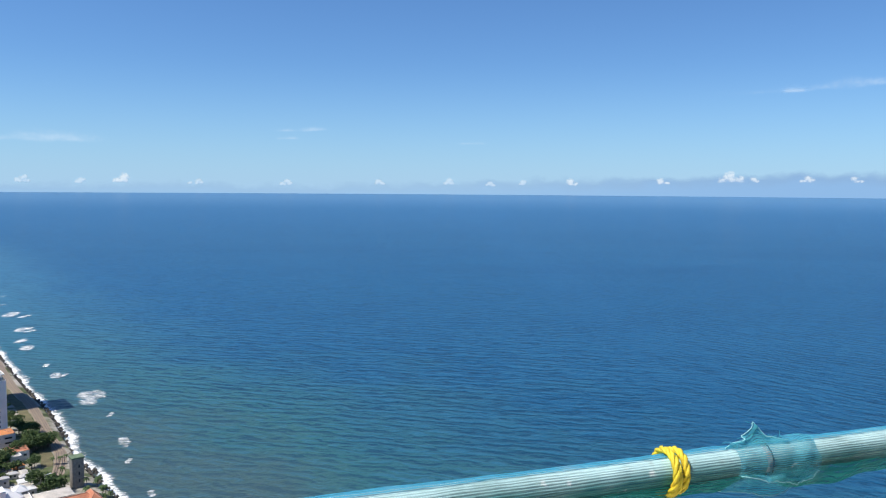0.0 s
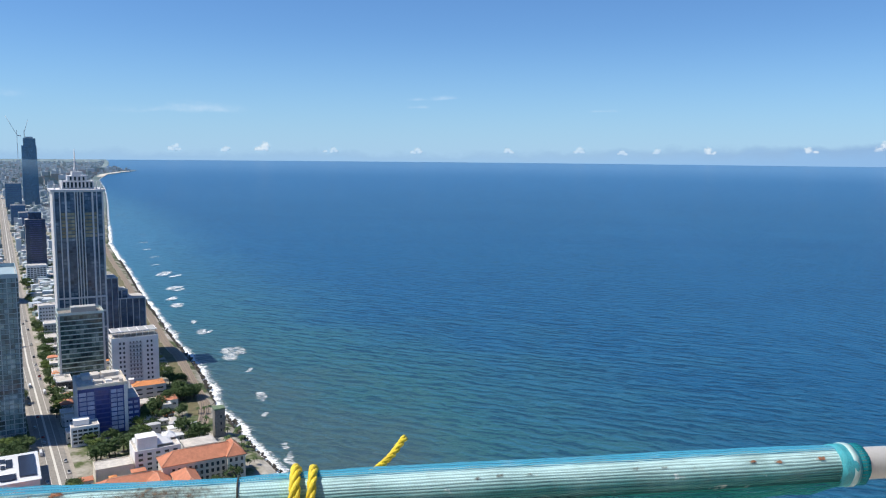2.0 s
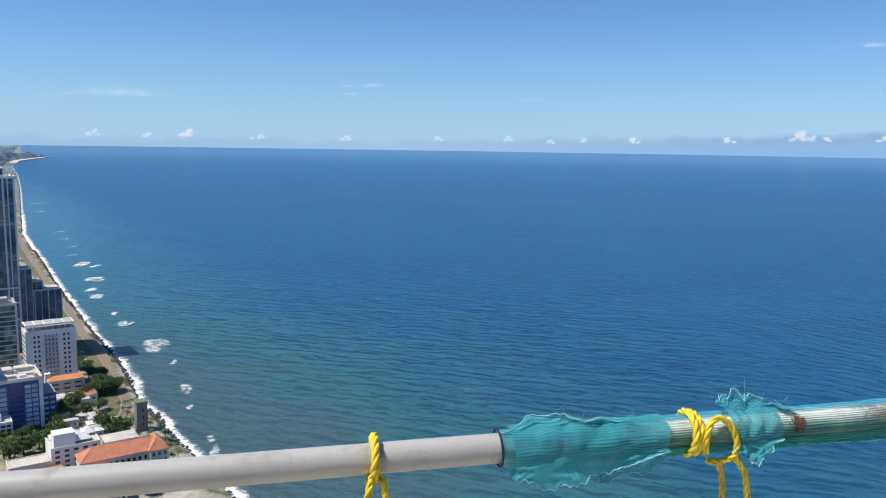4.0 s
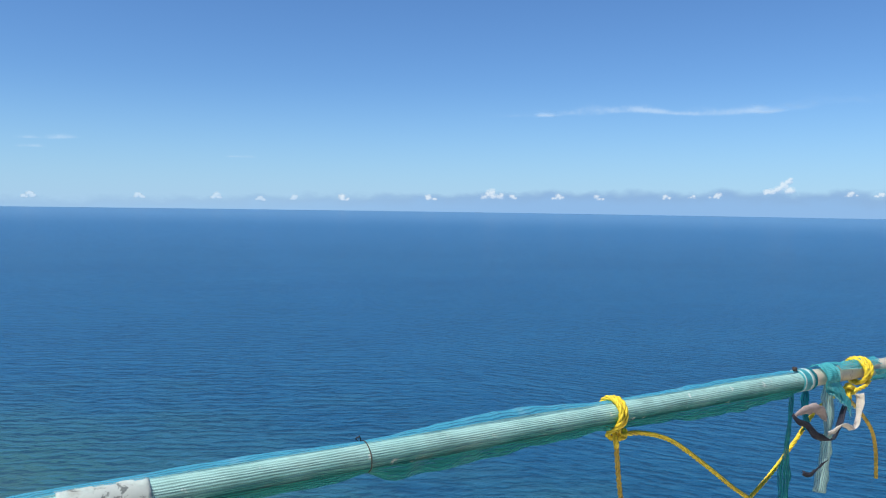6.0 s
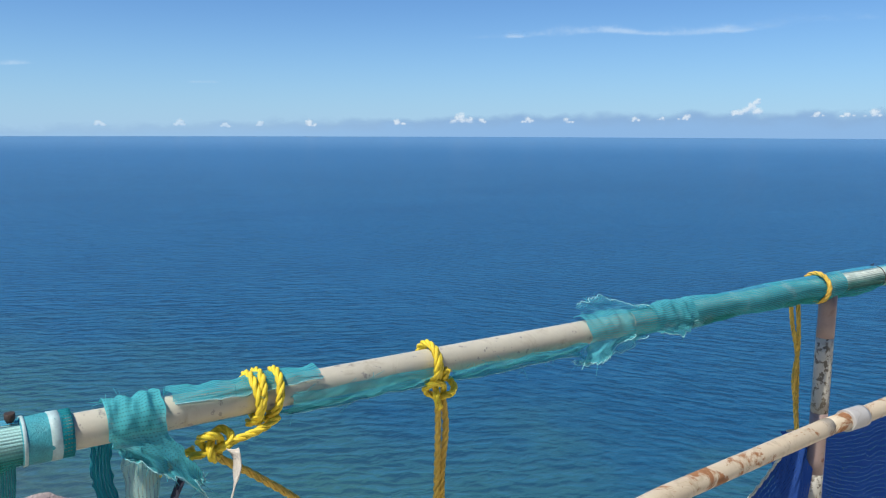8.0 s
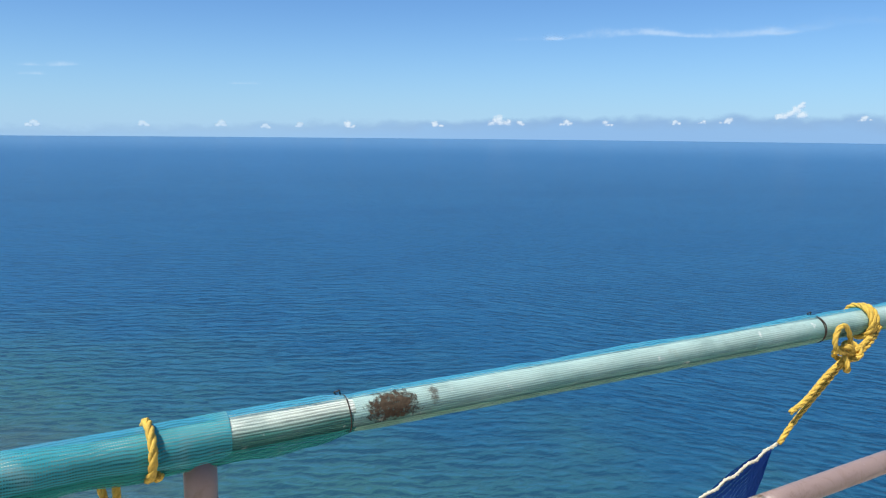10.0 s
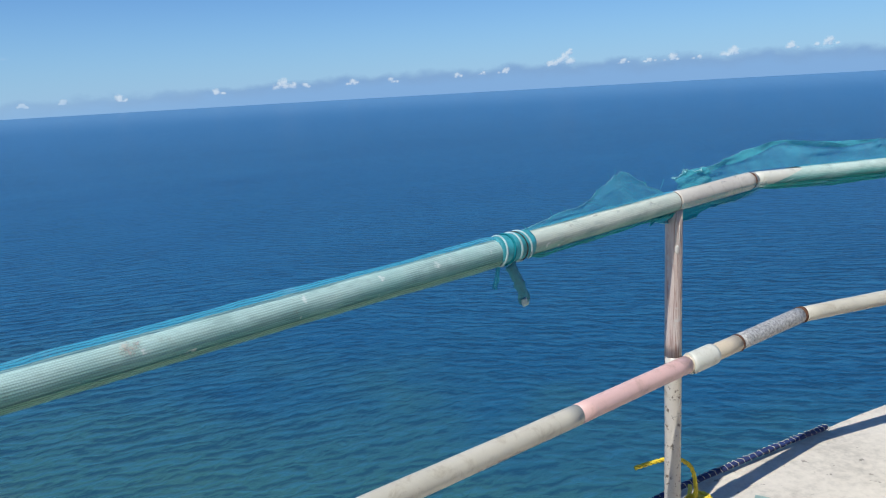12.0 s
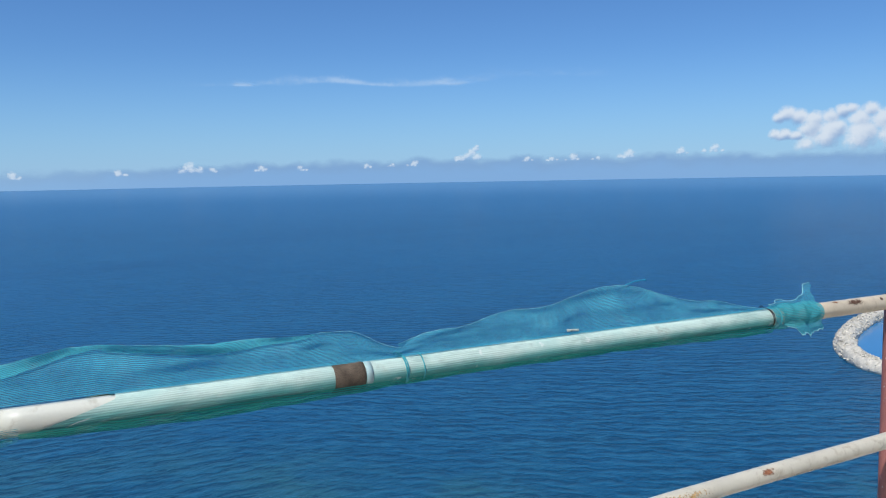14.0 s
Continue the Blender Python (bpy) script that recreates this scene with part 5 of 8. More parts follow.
band(5.397, 5.522, "tape_white", "dull white tape wrapped round the rail at the post", 0.0302, 0.0012)
b = band(2.335, 2.362, "strap", "bright teal strap bound round the net end", 0.0318, 0.002, "strap", "strap_band")
band(2.350, 2.358, "strap_pale", "", 0.0330, 0.002, name="stripe", parent=b)
band(2.363, 2.376, "net_deep", "", 0.0312, 0.002, name="fringe", parent=b)
b = band(7.205, 7.250, "strap", "teal strap with white stripe bound round the rail", 0.0312, 0.0015, "strap", "strap_band")
band(7.206, 7.210, "strap_pale", "", 0.0328, 0.001, name="stripe", parent=b)
band(7.236, 7.248, "strap_pale", "", 0.0324, 0.001, name="stripe", parent=b)
band(7.242, 7.262, "net_deep", "", 0.0316, 0.002, name="fringe", parent=b)
b = band(11.735, 11.835, "strap", "teal and white straps wound round the rail", 0.0308, 0.002, "strap", "strap_band")
for k, m in enumerate(("strap_pale", "net_deep", "strap_pale", "wire", "strap_pale")):
    x = 11.742 + k * 0.018
    pts = [around(x + 0.010 * math.sin(radians(a * 0.5 + 40 * k)), a, 0.0325) for a in range(-60, 301, 12)]
    part("winding", sweep(pts, 0.0024 if m != "wire" else 0.0012, 8), M[m], b, smooth=True)
band(12.420, 12.423, "rust", "dull seam ring on the rail joint", 0.0273, 0.0003, "ring", "joint_ring")
band(12.424, 12.80, "joint", "pinkish cream pipe sleeve on the rail joint", 0.0276, 0.0005, "sleeve", "pipe_sleeve")
band(12.808, 12.816, "rust", "rusty weld at the bend of the rail", 0.0256, 0.0012, "weld", "weld_ring")



def stain(x0, x1, a0, a1, mat, label, r=0.0284, seed=0.0):
    """A crust of rust or dirt on the rail, with a ragged rim."""
    nu, nv = max(8, int((x1 - x0) / 0.008)), 14
    xm, am = (x0 + x1) / 2, (a0 + a1) / 2

    def place(u, v):
        x, a = x0 + (x1 - x0) * u, a0 + (a1 - a0) * v
        x = xm + (x - xm) * (1 + 0.35 * noise.noise(Vector((v * 5 + seed, 1, 0))))
        a = am + (a - am) * (1 + 0.5 * noise.noise(Vector((u * 6 + seed, 5, 0))))
        edge = min(u, 1 - u, v, 1 - v)
        return around(x, a, r - (0.003 if edge < 0.02 else 0) + 0.0008 * noise.noise(Vector((u * 14, v * 9, seed))))
    tagged(part("rust_patch", sheet(nu, nv, place, 1.0, 1.0), M[mat], smooth=True), label, "stain", "stains on the rail")



def low_stain(x0, x1, a0, a1, mat, label, seed=0.0):
    """A stain on the lower pipe."""
    def place(u, v):
        x = x0 + (x1 - x0) * u
        p, q = low_line(x, x + 0.02)[0], low_line(x, x + 0.02)[-1]
        t = (q - p).normalized()
        side = Vector((0, 0, 1)).cross(t).normalized()
        a = radians(a0 + (a1 - a0) * v * (1 + 0.3 * noise.noise(Vector((u * 7, seed, 1)))))
        return p - side * (0.0252 * math.cos(a)) + t.cross(side) * (0.0252 * math.sin(a))
    tagged(part("rust_patch", sheet(max(10, int((x1 - x0) / 0.01)), 12, place, 1.0, 1.0), M[mat], smooth=True), label, "stain", "stains on the rail")


M["grime"] = crust("grime", (0.125, 0.092, 0.065), 0.55)
M["smudge"] = crust("grey_smudge", (0.22, 0.235, 0.215), 0.9)
M["rust_light"] = crust("light_rust", (0.30, 0.13, 0.07), 0.3)
M["rust_crust"] = crust("rust_crust", (0.12, 0.062, 0.040), 0.3)
stain(0.96, 1.38, 10, 92, "grime", "grey-brown grime streak on the netted rail", seed=1)
stain(1.30, 1.52, 16, 88, "grime", "grey-brown grime streak on the netted rail", seed=2)
stain(1.275, 1.30, 55, 85, "rust_light", "small rust bloom on the rail", seed=3)
for k, x in enumerate((1.80, 1.83, 1.87, 2.02, 2.06, 2.19, 2.23, 2.295)):
    stain(x, x + 0.018, 35 + 3 * (k % 3), 50 + 4 * (k % 2), "rust_light" if k > 4 else "grime", "small rust speck on the netted rail", seed=4 + k)
stain(2.45, 2.50, 30, 62, "rust_light", "orange rust bloom on the bare pipe", 0.0252, 14)
stain(2.53, 2.55, 45, 68, "rust_light", "orange rust bloom on the bare pipe", 0.0252, 15)
stain(4.205, 4.245, -25, 75, "rust_crust", "rusty bolt stain on the rail", 0.0290, 16)
stain(4.30, 4.58, -14, 104, "grime", "dark grime streak on the netted rail", 0.0286, 17)
stain(4.78, 4.88, 40, 66, "grime", "grey grime streak on the netted rail", 0.0284, 18)
M["rust_dark"] = crust("dark_rust", (0.080, 0.058, 0.038), 0.22)
stain(9.325, 9.445, -50, 95, "rust_dark", "dark brown stain round the netted rail", 0.0286, 19)
stain(9.445, 9.470, -10, 85, "grime", "brown stain round the netted rail", 0.0287, 20)
M["paint_flake"] = crust("paint_flake", (0.50, 0.47, 0.41), 0.5)
stain(10.955, 11.0, 0, 75, "paint_flake", "pale paint flake showing through the net", 0.0286, 30)
for k, (x, a) in enumerate(((11.95, 30), (12.04, 48), (12.13, 36), (12.22, 55), (12.27, 30), (12.62, 40), (12.70, 58))):
    stain(x, x + 0.028 + 0.012 * (k % 2), a, a + 26, "smudge", "grey smudge on the pale wrapped rail", 0.0287, 60 + k)
band(13.405, 13.470, "brown_crust", "dull brown crusted band round the netted rail", 0.0288, 0.0008, "band", "rust_band")
band(13.472, 13.486, "strap_pale", "pale frayed strip round the rail", 0.0284, 0.0006, "band", "net_band")
stain(15.02, 15.12, 10, 80, "rust_crust", "flaking rust on the bare cream pipe", 0.0252, 22)
stain(14.97, 15.00, 50, 80, "rust_light", "small rust flake on the bare cream pipe", 0.0252, 23)
stain(15.19, 15.21, 20, 70, "rust_crust", "rust flake on the bare pipe", 0.0252, 24)

M["soil"] = crust("brown_soil", (0.26, 0.19, 0.12), 0.8)
M["orange_stain"] = crust("orange_stain", (0.66, 0.42, 0.17), 0.22)
low_stain(13.72, 14.45, -40, 84, "orange_stain", "orange rust bleed on the cream lower pipe", 1)
for k, (x0, x1) in enumerate(((13.1, 13.5), (13.5, 13.95), (13.95, 14.5), (14.5, 15.1), (11.0, 11.5), (11.5, 11.9))):
    low_stain(x0, x1, -55, -12, "soil", "dark pitting along the underside of the pipe", 2 + k)
low_stain(14.57, 14.64, 10, 70, "rust_light", "reddish scratches on the cream lower pipe", 9)

# ------------------------------------------------------------ yellow ropes


def lashing(x, turns=3, spread=0.03, cross=0.0, mat="rope", label="", tails=(), knot=None, r=0.0065, base=0.0285, start=-80):
    """Rope wound round the rail, a knot below it and its loose ends."""
    t = thing("rope_lashing", label, "rope", "yellow ropes on the rail", rp(x))

    def own(name, bm, m, lab=""):
        ob = part(name, bm, M[m], t, lab, smooth=True)
        ob.matrix_parent_inverse = Matrix.Translation(t.location).inverted()
        return ob
    pts = []
    n = int(turns * 18)
    for k in range(n + 1):
        a = start + 360.0 * turns * k / n
        f = k / n
        w = (f - 0.5) * spread + cross * math.sin(f * turns * math.pi)
        pts.append(around(x + w, a, base + r * (1.0 + 0.25 * math.sin(7 * f))))
    own("winding", rope_mesh(pts, r), mat)
    if knot:
        kx, off, up, size = knot
        c = rp(kx, off, up)
        _, tt, nn = rail_at(kx)
        kp = []
        for k in range(31):
            a = 2 * math.pi * k / 30
            kp.append(c + tt * (math.sin(a) + 2 * math.sin(2 * a)) * size * 0.36 + Vector((0, 0, 1)) * (math.cos(a) - 2 * math.cos(2 * a)) * size * 0.36 - nn * math.sin(3 * a) * size * 0.42)
        own("knot", rope_mesh(kp, r * 0.95), mat)
    for name, m, line in tails:
        own(name, rope_mesh([Vector(p) for p in line], r * 0.92), m)
    return t


def rel(x, *steps):
    """Points given as (x, offset out, height over the rail axis)."""
    return [rp(px, off, up) for px, off, up in steps]


lashing(0.386, 3, 0.030, 0.004, label="yellow rope lashed three times round the rail", tails=[("tail", "rope", rel(0, (0.375, 0.03, -0.03), (0.37, 0.0, -0.05), (0.38, -0.02, -0.09), (0.385, -0.01, -0.16)))])
lashing(1.578, 3, 0.034, 0.005, label="yellow rope knotted round the rail with a stub standing up", knot=(1.558, -0.012, -0.036, 0.024),
        tails=[("stub", "rope", rel(0, (1.600, 0.030, -0.006), (1.650, 0.120, -0.040), (1.705, 0.215, -0.044), (1.740, 0.275, -0.028))),
               ("tail", "rope_dull", rel(0, (1.55, -0.012, -0.045), (1.575, -0.02, -0.07), (1.582, -0.012, -0.10), (1.578, 0.0, -0.17)))])
lashing(3.507, 2, 0.020, 0.006, base=0.0265, label="yellow rope slung over the bare pipe", tails=[("tail", "rope", rel(0, (3.50, -0.03, -0.02), (3.492, -0.035, -0.05), (3.485, -0.03, -0.12))), ("tail", "rope", rel(0, (3.515, -0.03, -0.02), (3.52, -0.034, -0.06), (3.518, -0.03, -0.14)))])
lashing(4.035, 2, 0.022, 0.0, label="yellow rope looped round the netted rail", tails=[
    ("loop", "rope", rel(0, (4.048, -0.030, -0.028), (4.044, -0.037, 0.0), (4.052, -0.034, 0.026), (4.072, -0.028, 0.033), (4.092, -0.030, 0.018), (4.103, -0.034, -0.012), (4.098, -0.034, -0.034), (4.075, -0.034, -0.042), (4.050, -0.032, -0.040))),
    ("tail", "rope_dull", rel(0, (4.062, -0.034, -0.040), (4.078, -0.03, -0.06), (4.085, -0.028, -0.10), (4.09, -0.02, -0.2))), ("tail", "rope", rel(0, (4.098, -0.034, -0.036), (4.112, -0.036, -0.055), (4.125, -0.034, -0.085), (4.14, -0.03, -0.2)))])
lashing(5.305, 2.4, 0.020, 0.004, label="yellow rope knotted round the rail beside the post", knot=(5.318, -0.02, -0.050, 0.028), tails=[
    ("tail", "rope_dull", rel(0, (5.316, -0.02, -0.055), (5.290, -0.015, -0.085), (5.262, -0.01, -0.15), (5.245, -0.005, -0.24), (5.24, 0.0, -0.40))),
    ("tail", "rope_dull", rel(0, (5.322, -0.02, -0.055), (5.345, -0.015, -0.09), (5.385, -0.005, -0.16), (5.44, 0.03, -0.26), (5.50, 0.02, -0.38)))])
lashing(6.507, 3, 0.024, 0.004, label="yellow rope lashed round the netted rail with two ends", knot=(6.512, -0.01, -0.050, 0.022), tails=[
    ("tail", "rope_dull", rel(0, (6.510, -0.01, -0.05), (6.525, -0.005, -0.14), (6.55, 0.0, -0.26), (6.575, 0.005, -0.38), (6.59, 0.01, -0.50), (6.60, 0.01, -0.62))),
    ("tail", "rope", rel(0, (6.515, -0.015, -0.048), (6.58, -0.02, -0.052), (6.68, -0.02, -0.085), (6.80, -0.015, -0.16), (6.93, -0.01, -0.25), (7.03, 0.0, -0.31), (7.10, 0.0, -0.355)))])
lashing(7.512, 3, 0.040, 0.014, label="yellow rope crossed and knotted round the bare rail", knot=(7.440, -0.018, -0.052, 0.022), base=0.0300, tails=[
    ("tail", "rope", rel(0, (7.530, -0.03, -0.028), (7.500, -0.034, -0.040), (7.465, -0.028, -0.050), (7.435, -0.02, -0.062), (7.405, -0.015, -0.066))),
    ("tail", "rope_dull", rel(0, (7.436, -0.015, -0.07), (7.50, -0.02, -0.12), (7.57, -0.02, -0.185), (7.62, -0.01, -0.26), (7.65, 0.0, -0.36))),
    ("tail", "rope", rel(0, (7.415, 0.0, -0.06), (7.36, 0.03, -0.11), (7.28, 0.04, -0.19), (7.17, 0.04, -0.27), (7.05, 0.03, -0.325), (6.965, 0.02, -0.355)))])
lashing(7.815, 2.2, 0.022, 0.003, base=0.0268, label="yellow rope hitched over the bare rail, ends hanging", knot=(7.822, -0.02, -0.048, 0.026), tails=[
    ("tail", "rope_dull", rel(0, (7.818, -0.02, -0.055), (7.820, -0.018, -0.12), (7.822, -0.012, -0.22), (7.822, -0.005, -0.36))), ("tail", "rope_dull", rel(0, (7.828, -0.02, -0.055), (7.836, -0.018, -0.12), (7.832, -0.012, -0.22), (7.842, -0.005, -0.36)))])
lashing(9.035, 1.1, 0.012, 0.0, mat="rope_dull", base=0.032, label="dull yellow rope hanging from the netted rail", tails=[
    ("tail", "rope_dull", rel(0, (9.000, 0.03, -0.02), (8.995, 0.02, -0.08), (9.002, 0.018, -0.17), (8.985, 0.015, -0.25), (8.992, 0.01, -0.32), (8.995, 0.0, -0.41))),
    ("tail", "rope_dull", rel(0, (8.975, 0.035, -0.02), (8.985, 0.03, -0.10), (9.000, 0.02, -0.18), (9.008, 0.018, -0.26), (9.004, 0.012, -0.34), (8.998, 0.0, -0.41)))])
lashing(10.542, 3.2, 0.034, 0.003, mat="rope_dull", label="ochre rope wound round the rail with an open bow", knot=(10.462, -0.03, -0.062, 0.032), tails=[
    ("tail", "rope_dull", rel(0, (10.542, -0.032, -0.024), (10.512, -0.036, -0.038), (10.487, -0.034, -0.052), (10.467, -0.03, -0.062))),
    ("tail", "rope_dull", rel(0, (10.557, -0.030, -0.026), (10.522, -0.038, -0.044), (10.492, -0.036, -0.060), (10.472, -0.032, -0.066))),
    ("bow", "rope_dull", rel(0, (10.464, -0.034, -0.054), (10.444, -0.036, -0.052), (10.417, -0.040, -0.046), (10.400, -0.042, -0.022), (10.412, -0.040, 0.006), (10.437, -0.038, 0.008), (10.457, -0.036, -0.018), (10.466, -0.034, -0.05))),
    ("tail", "rope_dull", rel(0, (10.460, -0.030, -0.07), (10.412, -0.028, -0.11), (10.352, -0.025, -0.16), (10.307, -0.022, -0.20), (10.277, -0.02, -0.235))),
    ("tail", "rope_dull", rel(0, (10.452, -0.030, -0.07), (10.397, -0.030, -0.10), (10.337, -0.030, -0.145), (10.292, -0.03, -0.165)))])

# ------------------------------------------------------------ rags and straps


def ribbon(name, line, width, mat, label, category, twist=0.0, group=""):
    """A strip of cloth along a path, with a fold along it."""
    path = smooth_path(line, 0.008)
    n = len(path) - 1

    def place(u, v):
        i = min(n, int(round(u * n)))
        p = path[i]
        t = (path[min(i + 1, n)] - path[max(i - 1, 0)]).normalized()
        a = Vector((0.2, -0.95, 0.25)).cross(t).normalized()
        b = t.cross(a)
        th = twist * u + 0.7 * noise.noise(Vector((u * 6, line[0].x * 9, 2)))
        w = width(u) if callable(width) else width
        s = (v - 0.5) * w * (1 + 0.25 * noise.noise(Vector((u * 12, v * 3, 4))))
        return p + (a * math.cos(th) + b * math.sin(th)) * s + b * 0.25 * w * math.sin(v * math.pi)
    length = sum((path[i + 1] - path[i]).length for i in range(n))
    bm = sheet(max(n, 2), 6, place, length, 0.03)
    ob = part(name, bm, M[mat], smooth=True)
    solid = ob.modifiers.new("thick", "SOLIDIFY")
    solid.thickness = 0.0012
    return tagged(ob, label, category, group)


bolt = sweep([around(7.196, 88, 0.026), around(7.196, 88, 0.034), around(7.196, 88, 0.0345), around(7.196, 88, 0.041)], lambda s, a: 0.003 if s < 0.0075 else 0.0065, 10)
tagged(part("screw", bolt, M["wire"]), "black screw head standing on the netted rail", "screw")
ribbon("net_strap", rel(0, (7.190, 0.0, -0.025), (7.186, 0.0, -0.10), (7.180, 0.005, -0.20), (7.165, 0.0, -0.32), (7.145, -0.02, -0.42)), lambda u: 0.018 + 0.085 * max(0, u - 0.25), "net_low", "teal net strap hanging straight down", "strap", group="straps at the rail")
ribbon("net_strap", rel(0, (7.345, -0.01, -0.02), (7.340, -0.015, -0.07), (7.340, -0.02, -0.13), (7.340, -0.015, -0.22), (7.325, -0.01, -0.34)), lambda u: 0.040 + 0.005 * math.sin(u * 9), "net_pale", "bleached teal strap hanging from the rail", "strap", 0.4, "straps at the rail")
ribbon("net_strap", rel(0, (7.305, 0.03, -0.02), (7.300, 0.03, -0.08), (7.315, 0.03, -0.16)), 0.028, "net_deep", "dark teal net strap behind the rail", "strap", 0.3, "straps at the rail")
ribbon("net_strap", rel(0, (11.770, -0.01, -0.03), (11.785, -0.012, -0.06), (11.803, -0.012, -0.095), (11.812, -0.012, -0.125)), 0.030, "strap_dark", "teal strap end hanging from the windings", "strap", 0.2, "straps at the rail")
ribbon("net_strap", rel(0, (11.808, -0.013, -0.112), (11.815, -0.013, -0.130)), 0.026, "strap_pale", "pale torn tip of the strap", "strap", 0.3, "straps at the rail")
ribbon("net_strap", rel(0, (11.735, -0.01, -0.03), (11.728, -0.012, -0.055), (11.720, -0.012, -0.075)), 0.012, "net", "frayed teal strap end", "strap", 0.2, "straps at the rail")
ribbon("rag", rel(0, (7.155, -0.035, -0.085), (7.175, -0.038, -0.075), (7.215, -0.045, -0.070), (7.255, -0.045, -0.082), (7.285, -0.04, -0.115)), lambda u: 0.034 * math.sin(0.25 + u * 2.5), "rag_pale", "grey-pink cloth rag caught on the strap", "rag", 1.4, "rags at the rail")
ribbon("rag", rel(0, (7.150, -0.030, -0.080), (7.165, -0.036, -0.100), (7.205, -0.04, -0.118), (7.245, -0.04, -0.150), (7.285, -0.04, -0.168), (7.325, -0.04, -0.178), (7.350, -0.04, -0.160), (7.372, -0.04, -0.115), (7.385, -0.04, -0.085)), lambda u: 0.012 + 0.010 * math.sin(u * 3.1), "rag_dark", "black cloth ribbon looped between the straps", "rag", 2.0, "rags at the rail")
ribbon("rag", rel(0, (7.300, -0.042, -0.155), (7.335, -0.044, -0.150), (7.370, -0.045, -0.138), (7.398, -0.045, -0.146), (7.425, -0.045, -0.160), (7.447, -0.045, -0.140), (7.456, -0.044, -0.110), (7.462, -0.043, -0.075), (7.456, -0.042, -0.055)), lambda u: 0.014 + 0.010 * u, "rag_white", "pale cloth ribbon curling up beside the strap", "rag", 2.2, "rags at the rail")
ribbon("rag", rel(0, (7.205, -0.03, -0.255), (7.235, -0.035, -0.265), (7.275, -0.04, -0.245), (7.305, -0.04, -0.235)), 0.014, "rag_dark", "small dark rag under the straps", "rag", 1.0, "rags at the rail")
drape("net_drape", 7.385, 7.60, bumps((0, 0.004), (0.5, 0.010), (1, 0.006)), "teal net twisted along the bare rail", "net_tight", seed=91.0, fold=0.002, fray=4, a0=150, rough=0.3, slant=0.3, a1=48)
blown_net("net_rag", 7.50, 7.66, bumps((0, 0.002), (0.5, 0.010), (1, 0.004)), "teal net drawn under the rope on the rail", "net_deep", seed=44, nu=44, fold=0.002, down=True, crumple=0.001)
ribbon("paper_scrap", rel(0, (13.990, -0.005, 0.038), (14.010, -0.004, 0.037), (14.026, -0.004, 0.036)), 0.006, "tape_white", "white paper scrap caught in the net", "scrap")
ribbon("net_fringe", rel(0, (14.21, 0.05, 0.120), (14.25, 0.05, 0.131), (14.29, 0.05, 0.133)), 0.005, "net_sky", "pale frayed net fringe in the wind", "net")

# ------------------------------------------------------------ blue safety nets


def blue_net(a, b, sag, low, label, seed):
    """A blue net slung between two ropes on the sea side, with a stitched edge cord."""
    a, b = Vector(a), Vector(b)

    def edge(u):
        p = a.lerp(b, u)
        return p - Vector((0, 0, sag * 4 * u * (1 - u)))

    def place(u, v):
        p = edge(u)
        wide = 0.10 + 0.9 * math.sin(math.pi * min(max(u, 0.0), 1.0)) ** 0.6
        n = Vector((-(b - a).y, (b - a).x, 0)).normalized()
        q = Vector((p.x, p.y, p.z + (low - p.z) * v * wide))
        return q + n * (0.02 * math.sin(u * 30 + seed) * v + 0.05 * v + 0.03 * noise.noise(Vector((u * 6, v * 4, seed))))
    t = thing("safety_net", label, "net", "blue safety nets", tuple(a))
    inv = Matrix.Translation(a).inverted()
    ob = part("netting", sheet(70, 30, place, (b - a).length, 0.6), M["net_blue"], t, smooth=True)
    ob.matrix_parent_inverse = inv
    cord = [edge(k / 60) + Vector((0, 0, 0.004 * math.sin(k * 2.4))) for k in range(61)]
    ob = part("edge_cord", rope_mesh(cord, 0.0042, 0.03, 0.012), M["cord"], t, "pale stitched edge cord", smooth=True)
    ob.matrix_parent_inverse = inv


p0, p1 = rp(6.965, 0.02, -0.355), rp(6.20, 0.10, -0.80)
blue_net(p0, p1, 0.02, 0.10, "blue safety net corner tied up by rope", 1.0)
p0, p1 = rp(8.996, 0.0, -0.41), rp(8.62, 0.16, -0.86)
blue_net(p0, p1, 0.03, -0.1, "blue safety net corner hanging from rope", 2.0)
p0, p1 = rp(8.998, 0.03, -0.41), rp(10.290, -0.01, -0.235)
blue_net(p0, p1, 0.10, 0.0, "blue safety net slung between two ropes", 3.0)


def net_roll():
    """Blue net rolled along the slab edge and stitched with cord."""
    line = smooth_path([rp(9.6, 0.10, -0.94), rp(11.2, 0.12, -0.955), Vector((12.10, 4.830, 0.163)), Vector((12.49, 4.885, 0.164)), Vector((12.85, 4.888, 0.164)), Vector((13.18, 4.882, 0.163)), Vector((13.34, 4.879, 0.160))], 0.02)
    t = thing("net_roll", "blue net rolled along the slab edge and laced with cord", "net", at=tuple(line[0]))
    inv = Matrix.Translation(line[0]).inverted()
    ob = part("roll", sweep(line, lambda s, a: 0.0095 + 0.004 * noise.noise(Vector((s * 30, math.cos(a), math.sin(a)))), 14), M["blue_cloth"], t, smooth=True)
    ob.matrix_parent_inverse = inv
    lace = []
    for i in range(len(line) * 3):
        f = i / 3
        k = min(int(f), len(line) - 2)
        p = line[k].lerp(line[k + 1], f - k)
        a = f * 4.5
        lace.append(p + Vector((0, math.cos(a), math.sin(a))) * 0.0125)
    ob = part("lacing", sweep(lace, 0.0013, 5), M["cord"], t, "pale lacing cord", smooth=True)
    ob.matrix_parent_inverse = inv


net_roll()

